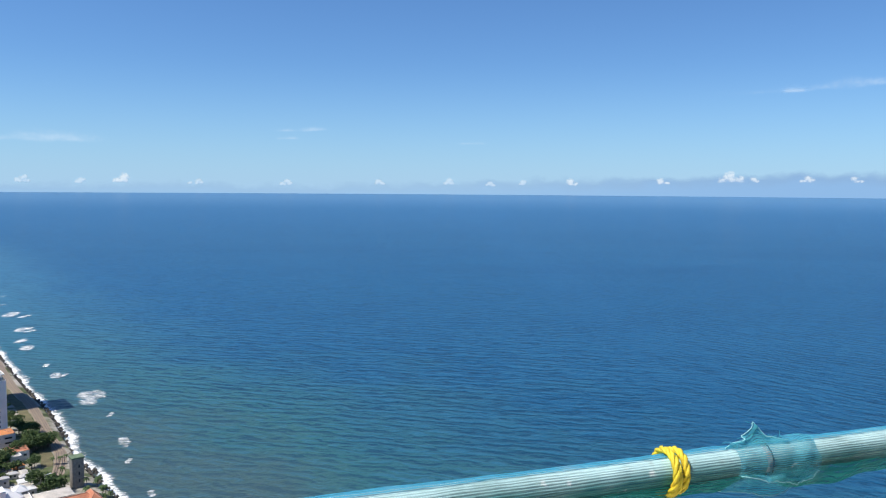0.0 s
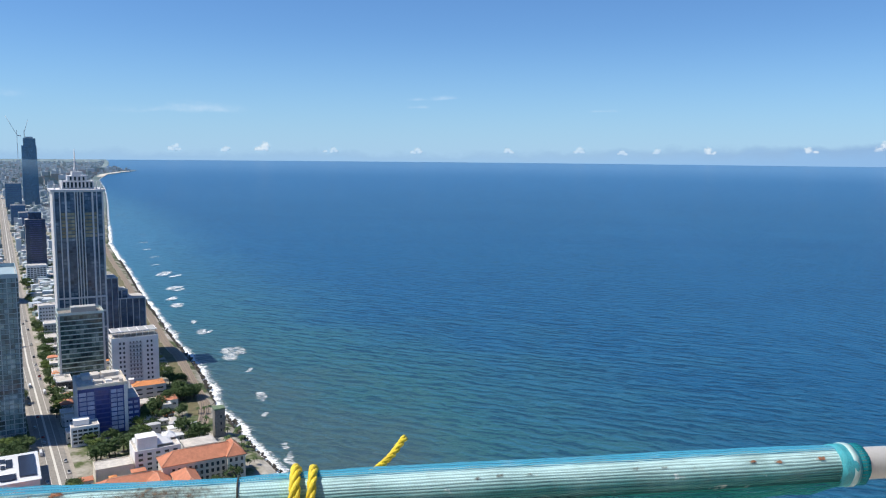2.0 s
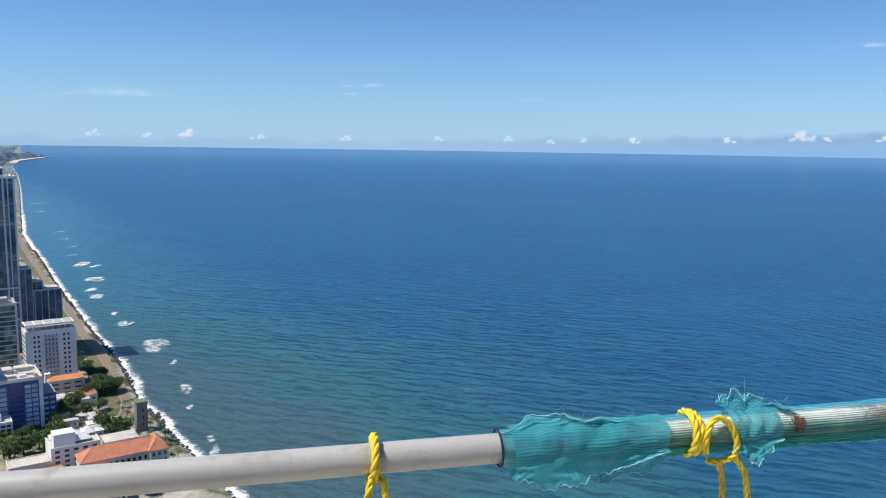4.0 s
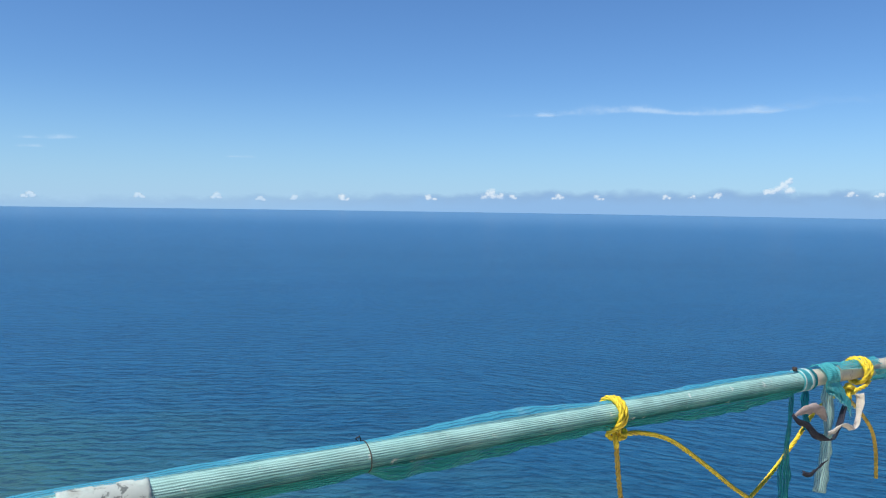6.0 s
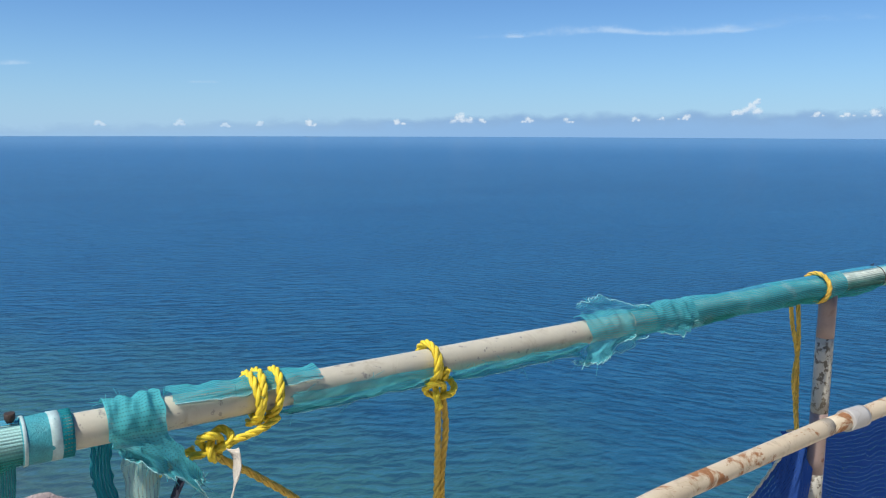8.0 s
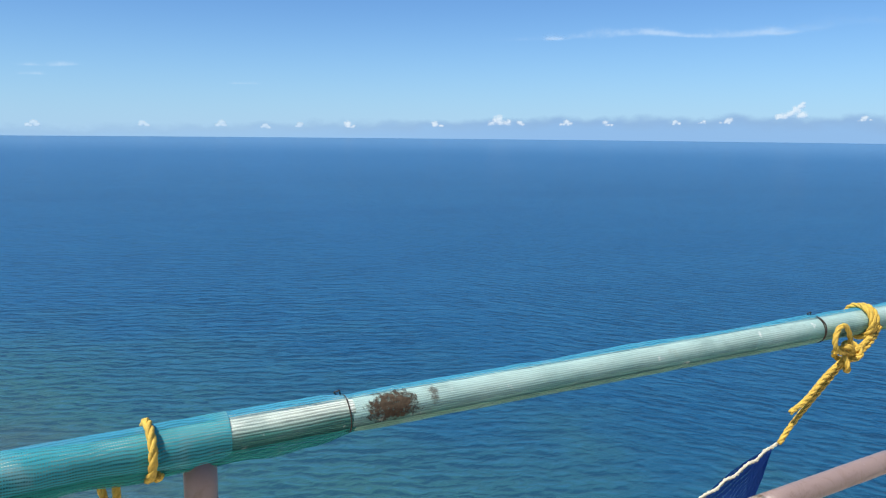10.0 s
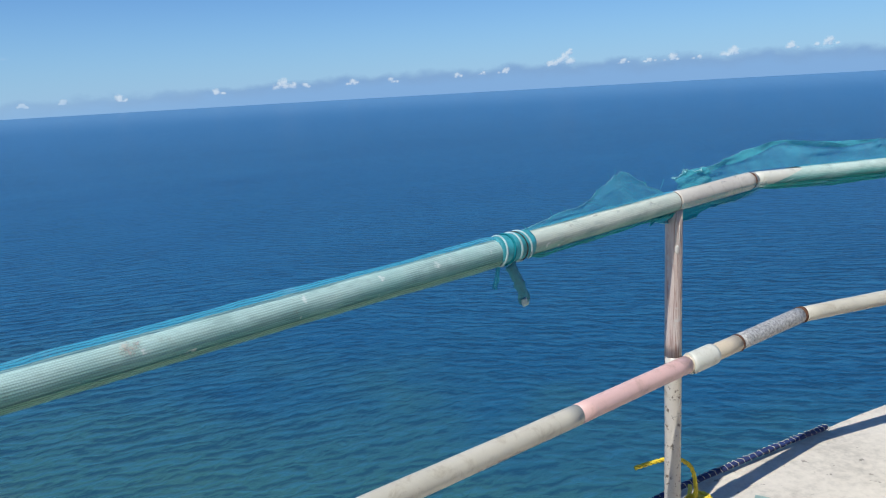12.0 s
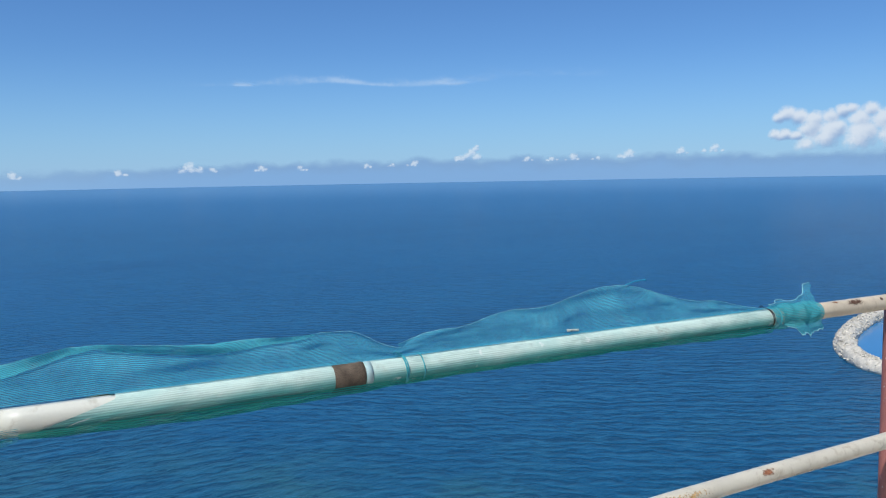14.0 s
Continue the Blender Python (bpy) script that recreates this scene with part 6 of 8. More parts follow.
foot = rp(12.425)
pf = lambda dx, dy, z: Vector((foot.x + dx, foot.y + dy, z))
t = thing("rope_bundle", "yellow rope knotted round the foot of the post", "rope", at=(foot.x, foot.y, SLAB))
inv = Matrix.Translation(t.location).inverted()
for name, line in (("winding", [pf(0.03 * math.cos(k * 0.5), 0.031 * math.sin(k * 0.5), SLAB + 0.035 + 0.0012 * k) for k in range(26)]),
                   ("loop", [pf(-0.10, 0.05, 0.345), pf(-0.03, 0.035, 0.350), pf(0.035, 0.02, 0.345), pf(0.075, 0.0, 0.315), pf(0.085, -0.01, 0.26), pf(0.075, -0.02, 0.20), pf(0.05, -0.03, 0.185), pf(0.0, -0.035, 0.175)]),
                   ("knot", [pf(0.11 + 0.03 * math.sin(k * 1.3), 0.0 + 0.03 * math.cos(k * 1.7), SLAB + 0.022 + 0.045 * abs(math.sin(k * 0.9))) for k in range(22)]),
                   ("tail", [pf(0.09, 0.02, 0.20), pf(0.13, 0.05, 0.195), pf(0.17, 0.085, 0.185)])):
    ob = part(name, rope_mesh(line, 0.0065), M["rope"], t, smooth=True)
    ob.matrix_parent_inverse = inv
pane = boxes([((12.70, 4.675, SLAB + 0.010), (0.16, 0.05, 0.004), 0.5)], 0.001)
M["shard"] = plain("green_sheet", (0.22, 0.34, 0.30), 0.3, vary=0.2, scale=20)
tagged(part("sheet_scrap", pane, M["shard"]), "pale green sheet scrap lying on the slab", "scrap")


# ------------------------------------------------------------ clouds, far off


def sky_sheet(name, az0, az1, el0, el1, nu, nv, field, mat, label, reach):
    """A patch of the far sky, azimuth (left of y) and height in degrees; field(az, el) gives thickness and light."""
    def place(u, v):
        a, e = radians(az0 + (az1 - az0) * u), radians(el0 + (el1 - el0) * v)
        return Vector((-math.sin(a) * math.cos(e), math.cos(a) * math.cos(e), math.sin(e))) * reach + Vector((6, 2, EYE_Z))
    bm = sheet(nu, nv, place, abs(az1 - az0), el1 - el0)
    ob = part(name, bm, M[mat])
    vals = [field(az0 + (az1 - az0) * i / nu, el0 + (el1 - el0) * j / nv) for i in range(nu + 1) for j in range(nv + 1)]
    for key, k in (("dens", 0), ("lit", 1)):
        ob.data.attributes.new(key, "FLOAT", "POINT").data.foreach_set("value", [q[k] for q in vals])
    return tagged(ob, label, "cloud", "clouds over the sea", "structure")


def cumulus(puffs, base, mat, label, reach=4870.0, fade=0.30):
    """Heaped cloud out of round heads (az, el, radius) over a soft flat base."""
    az0, az1 = max(p[0] + p[2] * 1.6 for p in puffs), min(p[0] - p[2] * 1.6 for p in puffs)
    top = max(p[1] + p[2] * 1.5 for p in puffs)

    def field(az, el):
        d, lit, w = 0.0, 0.0, 1e-6
        for pa, pe, pr in puffs:
            q = 1.0 - math.hypot(az - pa, (el - pe) * 1.15) / pr
            if q > -0.5:
                d = max(d, 0.5 + 0.9 * q) if q > -0.55 else d
                k = max(0.0, q + 0.5) ** 2
                lit += k * (0.55 + 0.75 * (el - pe) / pr + 0.25 * (az - pa) / pr)
                w += k
        d *= min(1.0, max(0.0, (el - base) / fade))
        return min(1.0, max(0.0, d - 0.12)), min(1.0, max(0.0, lit / w))
    span = az0 - az1
    nu = min(150, max(20, int(span / 0.06)))
    sky_sheet("cloud", az0, az1, base, top, nu, min(70, max(12, int((top - base) / 0.05))), field, mat, label, reach)


def cirrus(line, width, strength, label, reach=4860.0):
    """A thin streak of high cloud along (az, el) points, brightest where strength says."""
    az0, az1 = line[0][0], line[-1][0]
    els = [p[1] for p in line]

    def field(az, el):
        for (a, ea), (b, eb) in zip(line[:-1], line[1:]):
            if az >= b:
                k = (a - az) / (a - b)
                k = k * k * (3 - 2 * k)
                c = ea + (eb - ea) * k
                break
        u = (az0 - az) / (az0 - az1)
        w = width * (1.0 + 0.8 * noise.noise(Vector((az * 0.35, 3, 0))))
        d = (el - c) / (w * (1.9 if el > c else 0.8))
        ends = min(1.0, u / 0.25, (1 - u) / 0.22) ** 1.5
        mottle = 0.72 + 0.55 * noise.noise(Vector((az * 0.9, el * 3, 8)))
        return max(0.0, math.exp(-d * d) * strength(u) * max(0.0, ends) * mottle), 1.0
    sky_sheet("cirrus_streak", az0, az1, min(els) - width * 2.2, max(els) + width * 4.5, min(160, int((az0 - az1) / 0.14)), 26, field, "cirrus", label, reach)


def bank():
    def place(u, v):
        a = radians(62 - u * 170)
        e = radians(-0.75 + 2.6 * v)
        return Vector((-math.sin(a), math.cos(a), math.tan(e))) * 4890 + Vector((6, 2, EYE_Z))
    tagged(part("backdrop_cloud_bank", sheet(90, 4, place, 1.0, 1.0), M["bank"]), "hazy bluish cloud bank lying on the horizon", "cloud bank", kind="structure")


bank()


def haze():
    def place(u, v):
        a = radians(90 - u * 220)
        e = radians(-0.9 + 10.0 * v)
        return Vector((-math.sin(a), math.cos(a), math.tan(e))) * 4896 + Vector((6, 2, EYE_Z))
    tagged(part("backdrop_haze", sheet(110, 8, place, 1.0, 1.0), M["haze"]), "pale blue haze over the horizon", "haze", kind="structure")


haze()


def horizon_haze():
    """Added glowing shell that imitates haze over the last kilometres of water and land."""
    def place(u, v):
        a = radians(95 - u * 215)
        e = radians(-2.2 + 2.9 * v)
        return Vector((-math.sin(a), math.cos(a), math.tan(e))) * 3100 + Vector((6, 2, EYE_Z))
    tagged(part("backdrop_horizon_haze", sheet(110, 10, place, 1.0, 1.0), M["haze_low"]), "added glowing sheet for thin bluish haze along the horizon", "haze", kind="structure")


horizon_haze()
for az, el0, el1, w in ((22.3, 0.15, 0.95, 1.0), (24.8, 0.1, 0.60, 1.3), (28.4, 0.15, 0.72, 0.9), (17.5, 0.1, 0.62, 1.1), (11.4, 0.1, 0.62, 0.8), (4.9, 0.15, 0.66, 1.0), (-0.4, 0.2, 0.80, 0.9), (-3.4, 0.1, 0.55, 0.8), (-5.8, 0.2, 0.70, 0.6),
                        (-9.3, 0.2, 0.84, 0.8), (-15.4, 0.3, 0.85, 1.2), (-20.2, 0.45, 1.36, 1.3), (-21.7, 0.5, 0.98, 0.7), (-24.9, 0.5, 1.05, 1.0), (-27.8, 0.5, 1.0, 0.8), (-32.5, 0.6, 1.05, 0.8), (-35.9, 0.7, 1.25, 1.3), (-34.4, 0.7, 1.05, 0.9), (-44.2, 0.9, 1.36, 0.9), (-45.8, 0.9, 1.30, 1.2), (-47.4, 0.9, 1.55, 0.9),
                        (-51.3, 0.95, 1.75, 1.2), (-49.3, 0.9, 1.3, 0.9), (-55.0, 1.2, 1.78, 0.8), (-57.0, 1.25, 1.92, 1.5)):
    puff = random.Random(int(az * 10))
    h = el1 - el0
    heads = [(az + puff.uniform(-0.12, 0.12) * w, el0 + h * 0.50, h * 0.46)]
    for k in range(4):
        r = h * puff.uniform(0.22, 0.38)
        heads.append((az + w * puff.uniform(-0.5, 0.5), el0 + r * puff.uniform(0.5, 0.9), r))
    cumulus(heads, el0 - 0.12, "cloud" if az < -7 or h > 0.75 else "cloud_low", "small white cumulus on the horizon", 4868)
cumulus([(-39.1, 1.12, 0.30), (-39.5, 1.25, 0.34), (-39.9, 1.42, 0.36), (-40.2, 1.66, 0.34), (-40.4, 1.92, 0.26), (-40.55, 2.10, 0.16), (-40.5, 1.3, 0.36)], 0.9, "cloud", "leaning white cumulus tower on the horizon")
cumulus([(-61.7, 3.70, 0.55), (-62.4, 3.45, 0.60), (-61.2, 3.45, 0.40), (-63.3, 3.25, 0.62), (-64.3, 3.40, 0.55), (-65.0, 3.72, 0.50), (-65.5, 3.85, 0.40), (-66.6, 3.75, 0.52), (-66.0, 3.2, 0.7), (-67.4, 3.1, 0.8), (-68.6, 3.4, 0.9), (-63.2, 2.7, 0.75), (-64.5, 2.6, 0.8), (-66.2, 2.4, 0.9), (-67.8, 2.2, 0.9), (-69.3, 2.6, 1.0), (-64.0, 1.9, 0.9), (-66.0, 1.7, 1.0), (-68.2, 1.6, 1.0), (-62.8, 1.5, 0.7)], 0.55, "cumulus_big", "large cumulus with bright heads and a grey underside", 4850, 1.6)
cumulus([(-61.0, 2.35, 0.40), (-61.6, 2.32, 0.45), (-62.2, 2.20, 0.38), (-61.3, 2.15, 0.4)], 1.75, "cumulus_big", "bright cumulus puff before the large cloud", 4845, 0.3)
cirrus([(-16.5, 6.45), (-19.0, 6.50), (-23.8, 6.60), (-27.0, 6.80), (-30.3, 6.90), (-33.6, 6.62), (-36.3, 6.60), (-39.0, 6.68), (-41.8, 6.88), (-44.5, 7.15)], 0.17, lambda u: 0.35 + 0.75 * math.exp(-((u - 0.52) / 0.13) ** 2) + 0.75 * math.exp(-((u - 0.80) / 0.10) ** 2), "thin bright streak of high cirrus")
cirrus([(-23.0, 6.60), (-23.8, 6.60), (-24.8, 6.58)], 0.10, lambda u: 0.8, "small bright fleck of cirrus", 4858)
cirrus([(-38.0, 7.10), (-44.0, 7.15), (-52.0, 6.9)], 0.25, lambda u: 0.22, "faint veil of cirrus", 4857)
cirrus([(36.5, 2.75), (31.0, 2.85), (28.0, 3.05), (25.5, 3.05), (22.0, 2.92)], 0.22, lambda u: 0.30 + 0.55 * math.exp(-((u - 0.72) / 0.2) ** 2), "pale soft streak of cirrus over the coast")
cirrus([(44.0, 3.7), (40.0, 3.65), (36.0, 3.6)], 0.2, lambda u: 0.4, "faint streak of cirrus over the city")
cirrus([(12.6, 3.98), (10.5, 4.04), (8.0, 4.18)], 0.09, lambda u: 0.7, "thin streak of high cirrus", 4861)
cirrus([(12.4, 3.42), (11.2, 3.46), (10.2, 3.46)], 0.08, lambda u: 0.5, "thin short streak of high cirrus", 4861)
cirrus([(-0.6, 3.2), (-1.9, 3.24), (-3.4, 3.24)], 0.07, lambda u: 0.5, "thin short streak of high cirrus", 4861)

# ------------------------------------------------------------ surf and shore
shore = [(200 + 20 * i, coast(200 + 20 * i) + 2 + 3.0 * noise.noise(Vector((i * 0.9, 0, 0)))) for i in range(110)]
ribbon_on_ground("surf_line", [(u, v + 10 + 2.0 * noise.noise(Vector((u * 0.03, 4, 0)))) for u, v in shore], lambda f: 21 + 9 * noise.noise(Vector((f * 55, 1, 0))), SEA - GROUND + 0.4, M["surf_shore"], "white surf breaking along the rocks", "surf", "stuff")
ribbon_on_ground("surf_line", [(2400 + 150 * i, coast(2400 + 150 * i) + 4) for i in range(46)], 18, SEA - GROUND + 0.5, M["surf"], "white surf along the far beach", "surf", "stuff")
ribbon_on_ground("beach", [(7200 + 150 * i, coast(7200 + 150 * i) - 14) for i in range(15)], 60, 0.3, M["sand"], "pale sand beach of the far headland", "beach")


def breaker(u, v, length, width, turn=0.0):
    line = []
    for i in range(13):
        f = i / 12 - 0.5
        du, dv = f * length, 3.0 * noise.noise(Vector((i * 0.6, u, v))) + 0.03 * length * math.cos(f * 3)
        line.append((u + du * math.cos(turn) - dv * math.sin(turn), v + du * math.sin(turn) + dv * math.cos(turn)))
    ribbon_on_ground("breaker", line, lambda f: width * (0.55 + 0.6 * math.sin(math.pi * f)), SEA - GROUND + 0.45, M["surf"], "white breaking wave off the shore", "wave", "", uvn=True)["group"] = "breakers"


for x, y, L, W, turn in ((-346, 743, 84, 32, 0.25), (-342, 760, 50, 22, 0.1), (-258, 615, 38, 16, 0.2), (-252, 606, 16, 8, 0.5), (-420, 831, 46, 22, 0.3), (-412, 836, 24, 10, 0.6), (-529, 976, 54, 30, 0.3), (-560, 1020, 50, 24, 0.5), (-601, 1102, 60, 40, 0.6), (-585, 1090, 36, 22, 0.9), (-691, 1231, 90, 38, 0.5), (-660, 1215, 50, 20, 0.9), (-195, 509, 22, 9, 0.3), (-182, 484, 28, 12, 0.2), (-186, 493, 24, 7, 0.6), (-1483, 2386, 70, 22, 1.2), (-1300, 2110, 46, 14, 1.4), (-455, 880, 30, 12, 0.4), (-980, 1660, 44, 16, 1.3), (-820, 1430, 40, 14, 1.2), (-1700, 2950, 80, 22, 1.2), (-1080, 1830, 36, 12, 1.5), (-900, 1540, 30, 12, 1.4), (-760, 1330, 34, 12, 1.2), (-300, 690, 26, 9, 0.7), (-235, 570, 20, 8, 0.5)):
    p = Vector((x, y, 0))
    breaker(p.dot(OUT), p.dot(SEAWARD), L, W, turn)



def breakwater():
    """A curved rubble mound that shelters a small pool of calm water."""
    line = [Vector((x, y, SEA + 1.0)) for x, y in ((1420, 525), (1300, 497), (1191, 481), (1093, 469), (1010, 451), (930, 422), (880, 391), (853, 366), (838, 341), (836, 300), (850, 262))]
    path = smooth_path(line, 6.0)
    t = thing("breakwater", "curved breakwater of pale heaped rocks in the sea", "breakwater", at=tuple(path[0]))
    inv = Matrix.Translation(path[0]).inverted()
    ob = part("mound", sweep(path, lambda s, a: (11.5 + 2.5 * noise.noise(Vector((s * 0.05, math.cos(a) * 2, math.sin(a) * 2))) + 1.4 * noise.noise(Vector((s * 0.3, math.cos(a) * 5, math.sin(a) * 5)))), 22), M["pale_rock"], t)
    ob.matrix_parent_inverse = inv
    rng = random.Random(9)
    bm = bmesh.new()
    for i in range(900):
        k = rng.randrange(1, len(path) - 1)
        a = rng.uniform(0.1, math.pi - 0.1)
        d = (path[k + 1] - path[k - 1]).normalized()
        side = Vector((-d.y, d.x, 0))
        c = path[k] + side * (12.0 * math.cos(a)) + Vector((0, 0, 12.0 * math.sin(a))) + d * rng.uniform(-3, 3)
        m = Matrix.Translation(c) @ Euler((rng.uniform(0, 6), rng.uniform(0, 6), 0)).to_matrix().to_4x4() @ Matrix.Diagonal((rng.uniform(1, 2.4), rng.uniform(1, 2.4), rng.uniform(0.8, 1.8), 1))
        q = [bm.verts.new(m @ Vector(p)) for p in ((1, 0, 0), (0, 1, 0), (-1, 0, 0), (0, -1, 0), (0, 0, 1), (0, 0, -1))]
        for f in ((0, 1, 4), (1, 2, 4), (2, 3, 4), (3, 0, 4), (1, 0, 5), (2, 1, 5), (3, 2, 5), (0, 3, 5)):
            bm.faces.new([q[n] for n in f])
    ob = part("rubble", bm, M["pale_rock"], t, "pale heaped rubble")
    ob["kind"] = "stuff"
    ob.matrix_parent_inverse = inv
    pool = bmesh.new()
    pool.faces.new([pool.verts.new((p.x, p.y, SEA + 0.4)) for p in smooth_path(line, 30.0)])
    if pool.faces[:][0].normal.z < 0:
        bmesh.ops.reverse_faces(pool, faces=pool.faces[:])
    pool.normal_update()
    tagged(part("water_pool", pool, M["pool"]), "calm lighter blue water inside the breakwater", "water", kind="structure")


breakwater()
verts, faces = [], []
rng = random.Random(5)
for i in range(2200):
    u = rng.uniform(380, 1600)
    p = town(u, coast(u) - rng.uniform(-4.0, 7.0), -4.2 + rng.uniform(0, 2.2))
    s = rng.uniform(0.8, 2.2)
    o = len(verts)
    for sx, sy, sz in ((1, 0, 0), (-1, 0, 0), (0, 1, 0), (0, -1, 0), (0, 0, 1), (0, 0, -1)):
        verts.append((p.x + s * (sx * rng.uniform(.7, 1.2) + rng.uniform(-.3, .3)), p.y + s * (sy * rng.uniform(.7, 1.2) + rng.uniform(-.3, .3)), p.z + s * 0.8 * (sz + rng.uniform(-.2, .2))))
    faces += [(o + a, o + b, o + c) for a, b, c in ((0, 2, 4), (2, 1, 4), (1, 3, 4), (3, 0, 4), (2, 0, 5), (1, 2, 5), (3, 1, 5), (0, 3, 5))]
mesh = bpy.data.meshes.new("shore_rocks")
mesh.from_pydata(verts, [], faces)
mesh.materials.append(M["rocks"])
tagged(new("shore_rocks", mesh), "dark boulders heaped along the sea wall", "rocks", kind="stuff")

track_line = [(470, 112), (520, 116), (560, 124), (600, 137), (626, 143), (675, 146), (730, 151), (778, 155), (860, 155), (1007, 165), (1162, 169), (1300, 178), (1553, 190), (1900, 214), (2400, 270)]
ribbon_on_ground("track_bed", track_line, 8.5, 0.25, M["ballast"], "brown ballast bed of the coastal railway", "railway")
ribbon_on_ground("verge", [(u, v - 9) for u, v in track_line[3:]], 8, 0.15, M["dry_grass"], "dry grass verge beside the railway", "verge")
for off in (-2.6, -1.1, 1.1, 2.6):
    ribbon_on_ground("track_rail", [(u, v + off) for u, v in track_line], 0.5, 0.55, M["rail_steel"], "dark steel rail of the railway", "rail", "")["group"] = "railway rails"

road_line = [(-200, 30), (380, 29), (504, 29), (620, 27), (829, 23), (1000, 23), (1235, 24), (1556, 25), (2080, 27), (2714, 30), (4200, 40)]
ribbon_on_ground("pavement", road_line, 21, 0.12, M["paving"], "pale paved footways beside the road", "pavement")
ribbon_on_ground("road", road_line, 16, 0.25, M["asphalt"], "grey dual carriageway through the city", "road")
ribbon_on_ground("median", [(u, v) for u, v in road_line], 1.4, 0.45, M["white_line"], "pale median kerb of the road", "kerb")
for off in (-4.4, 4.4):
    ribbon_on_ground("lane_line", [(u, v + off) for u, v in road_line], 0.35, 0.32, M["white_line"], "white lane line on the road", "marking", "")["group"] = "lane lines"
ribbon_on_ground("yard", [(612, 92), (640, 110), (662, 128)], 26, 0.2, M["paving"], "paved car park behind the blocks", "yard")
ribbon_on_ground("yard", [(470, -12), (560, -10), (640, -8)], 34, 0.2, M["paving"], "paved yard beside the road", "yard")

# ------------------------------------------------------------ buildings


def building(name, label, v0, v1, u0, u1, at_z=0.0):
    """An empty house at its place; parts are set in its own frame: x to the sea, y along the road, z up."""
    return thing(name, label, "building", "", tuple(OUT * ((u0 + u1) / 2) + SEAWARD * ((v0 + v1) / 2) + Vector((0, 0, GROUND + at_z))), TURN)


def facade(t, w, d, h, cols, rows, win, mat="window", face="front", z0=3.0, top=2.0, x0=None, x1=None, depth=0.5):
    """Windows in rows on one face, each an object on one shared mesh."""
    ww, wh = win
    first = None
    x0 = -w / 2 + 0.8 if x0 is None else x0
    x1 = w / 2 - 0.8 if x1 is None else x1
    for i in range(cols):
        for j in range(rows):
            z = z0 + (h - top - z0) * (j + 0.5) / rows
            s = x0 + (x1 - x0) * (i + 0.5) / cols
            at = (s, -d / 2 - 0.02, z) if face == "front" else (-w / 2 - 0.02, s, z)
            rz = 0.0 if face == "front" else -math.pi / 2
            if first is None:
                bm = boxes([((0, 0, 0), (ww, depth, wh))])
                first = part("window", bm, M[mat], t)
                first.location, first.rotation_euler = at, (0, 0, rz)
            else:
                again(first, at, t, rz)


def body(t, w, d, h, mat, name="wall", z=0.0, x=0.0, y=0.0, label=""):
    return part(name, boxes([((x, y, z + h / 2), (w, d, h))]), M[mat], t, label)


def parapet(t, w, d, z, mat, high=1.2, x=0.0, y=0.0):
    part("parapet", boxes([((x, y - d / 2 + 0.2, z + high / 2), (w, 0.4, high)), ((x, y + d / 2 - 0.2, z + high / 2), (w, 0.4, high)), ((x - w / 2 + 0.2, y, z + high / 2), (0.4, d - 0.8, high)), ((x + w / 2 - 0.2, y, z + high / 2), (0.4, d - 0.8, high))]), M[mat], t)
    part("roof", boxes([((x, y, z + 0.1), (w - 0.9, d - 0.9, 0.2))]), M["roof_flat"], t)


def hip_roof(t, w, d, z, rise, mat, x=0.0, y=0.0, over=0.8, name="roof"):
    bm = bmesh.new()
    a, b = w / 2 + over, d / 2 + over
    if w >= d:
        r0, r1 = (-(a - b), 0), (a - b, 0)
    else:
        r0, r1 = (0, -(b - a)), (0, b - a)
    v = [bm.verts.new((x + p, y + q, z)) for p, q in ((-a, -b), (a, -b), (a, b), (-a, b))]
    k0, k1 = bm.verts.new((x + r0[0], y + r0[1], z + rise)), bm.verts.new((x + r1[0], y + r1[1], z + rise))
    if w >= d:
        for f in ((v[0], v[1], k1, k0), (v[1], v[2], k1), (v[2], v[3], k0, k1), (v[3], v[0], k0)):
            bm.faces.new(f)
    else:
        for f in ((v[0], v[1], k0), (v[1], v[2], k1, k0), (v[2], v[3], k1), (v[3], v[0], k0, k1)):
            bm.faces.new(f)
    low = [bm.verts.new((q.co.x, q.co.y, z - 0.35)) for q in v]
    for i in range(4):
        bm.faces.new((low[i], low[(i + 1) % 4], v[(i + 1) % 4], v[i]))
    bm.faces.new(low[::-1])
    bm.normal_update()
    ob = part(name, bm, M[mat], t)
    if mat.startswith("tile") and max(w, d) > 12:
        crest = sweep([(x + r0[0], y + r0[1], z + rise), (x + r1[0], y + r1[1], z + rise)], 0.28, 6)
        for q, k in zip(((-a, -b), (a, -b), (a, b), (-a, b)), (r0, r1, r1, r0) if w >= d else (r0, r0, r1, r1)):
            sweep([(x + q[0], y + q[1], z + 0.1), (x + k[0], y + k[1], z + rise)], 0.22, 6, into=crest)
        part("ridge_tiles", crest, M["ridge"], ob, "pale ridge tiles")
    return ob


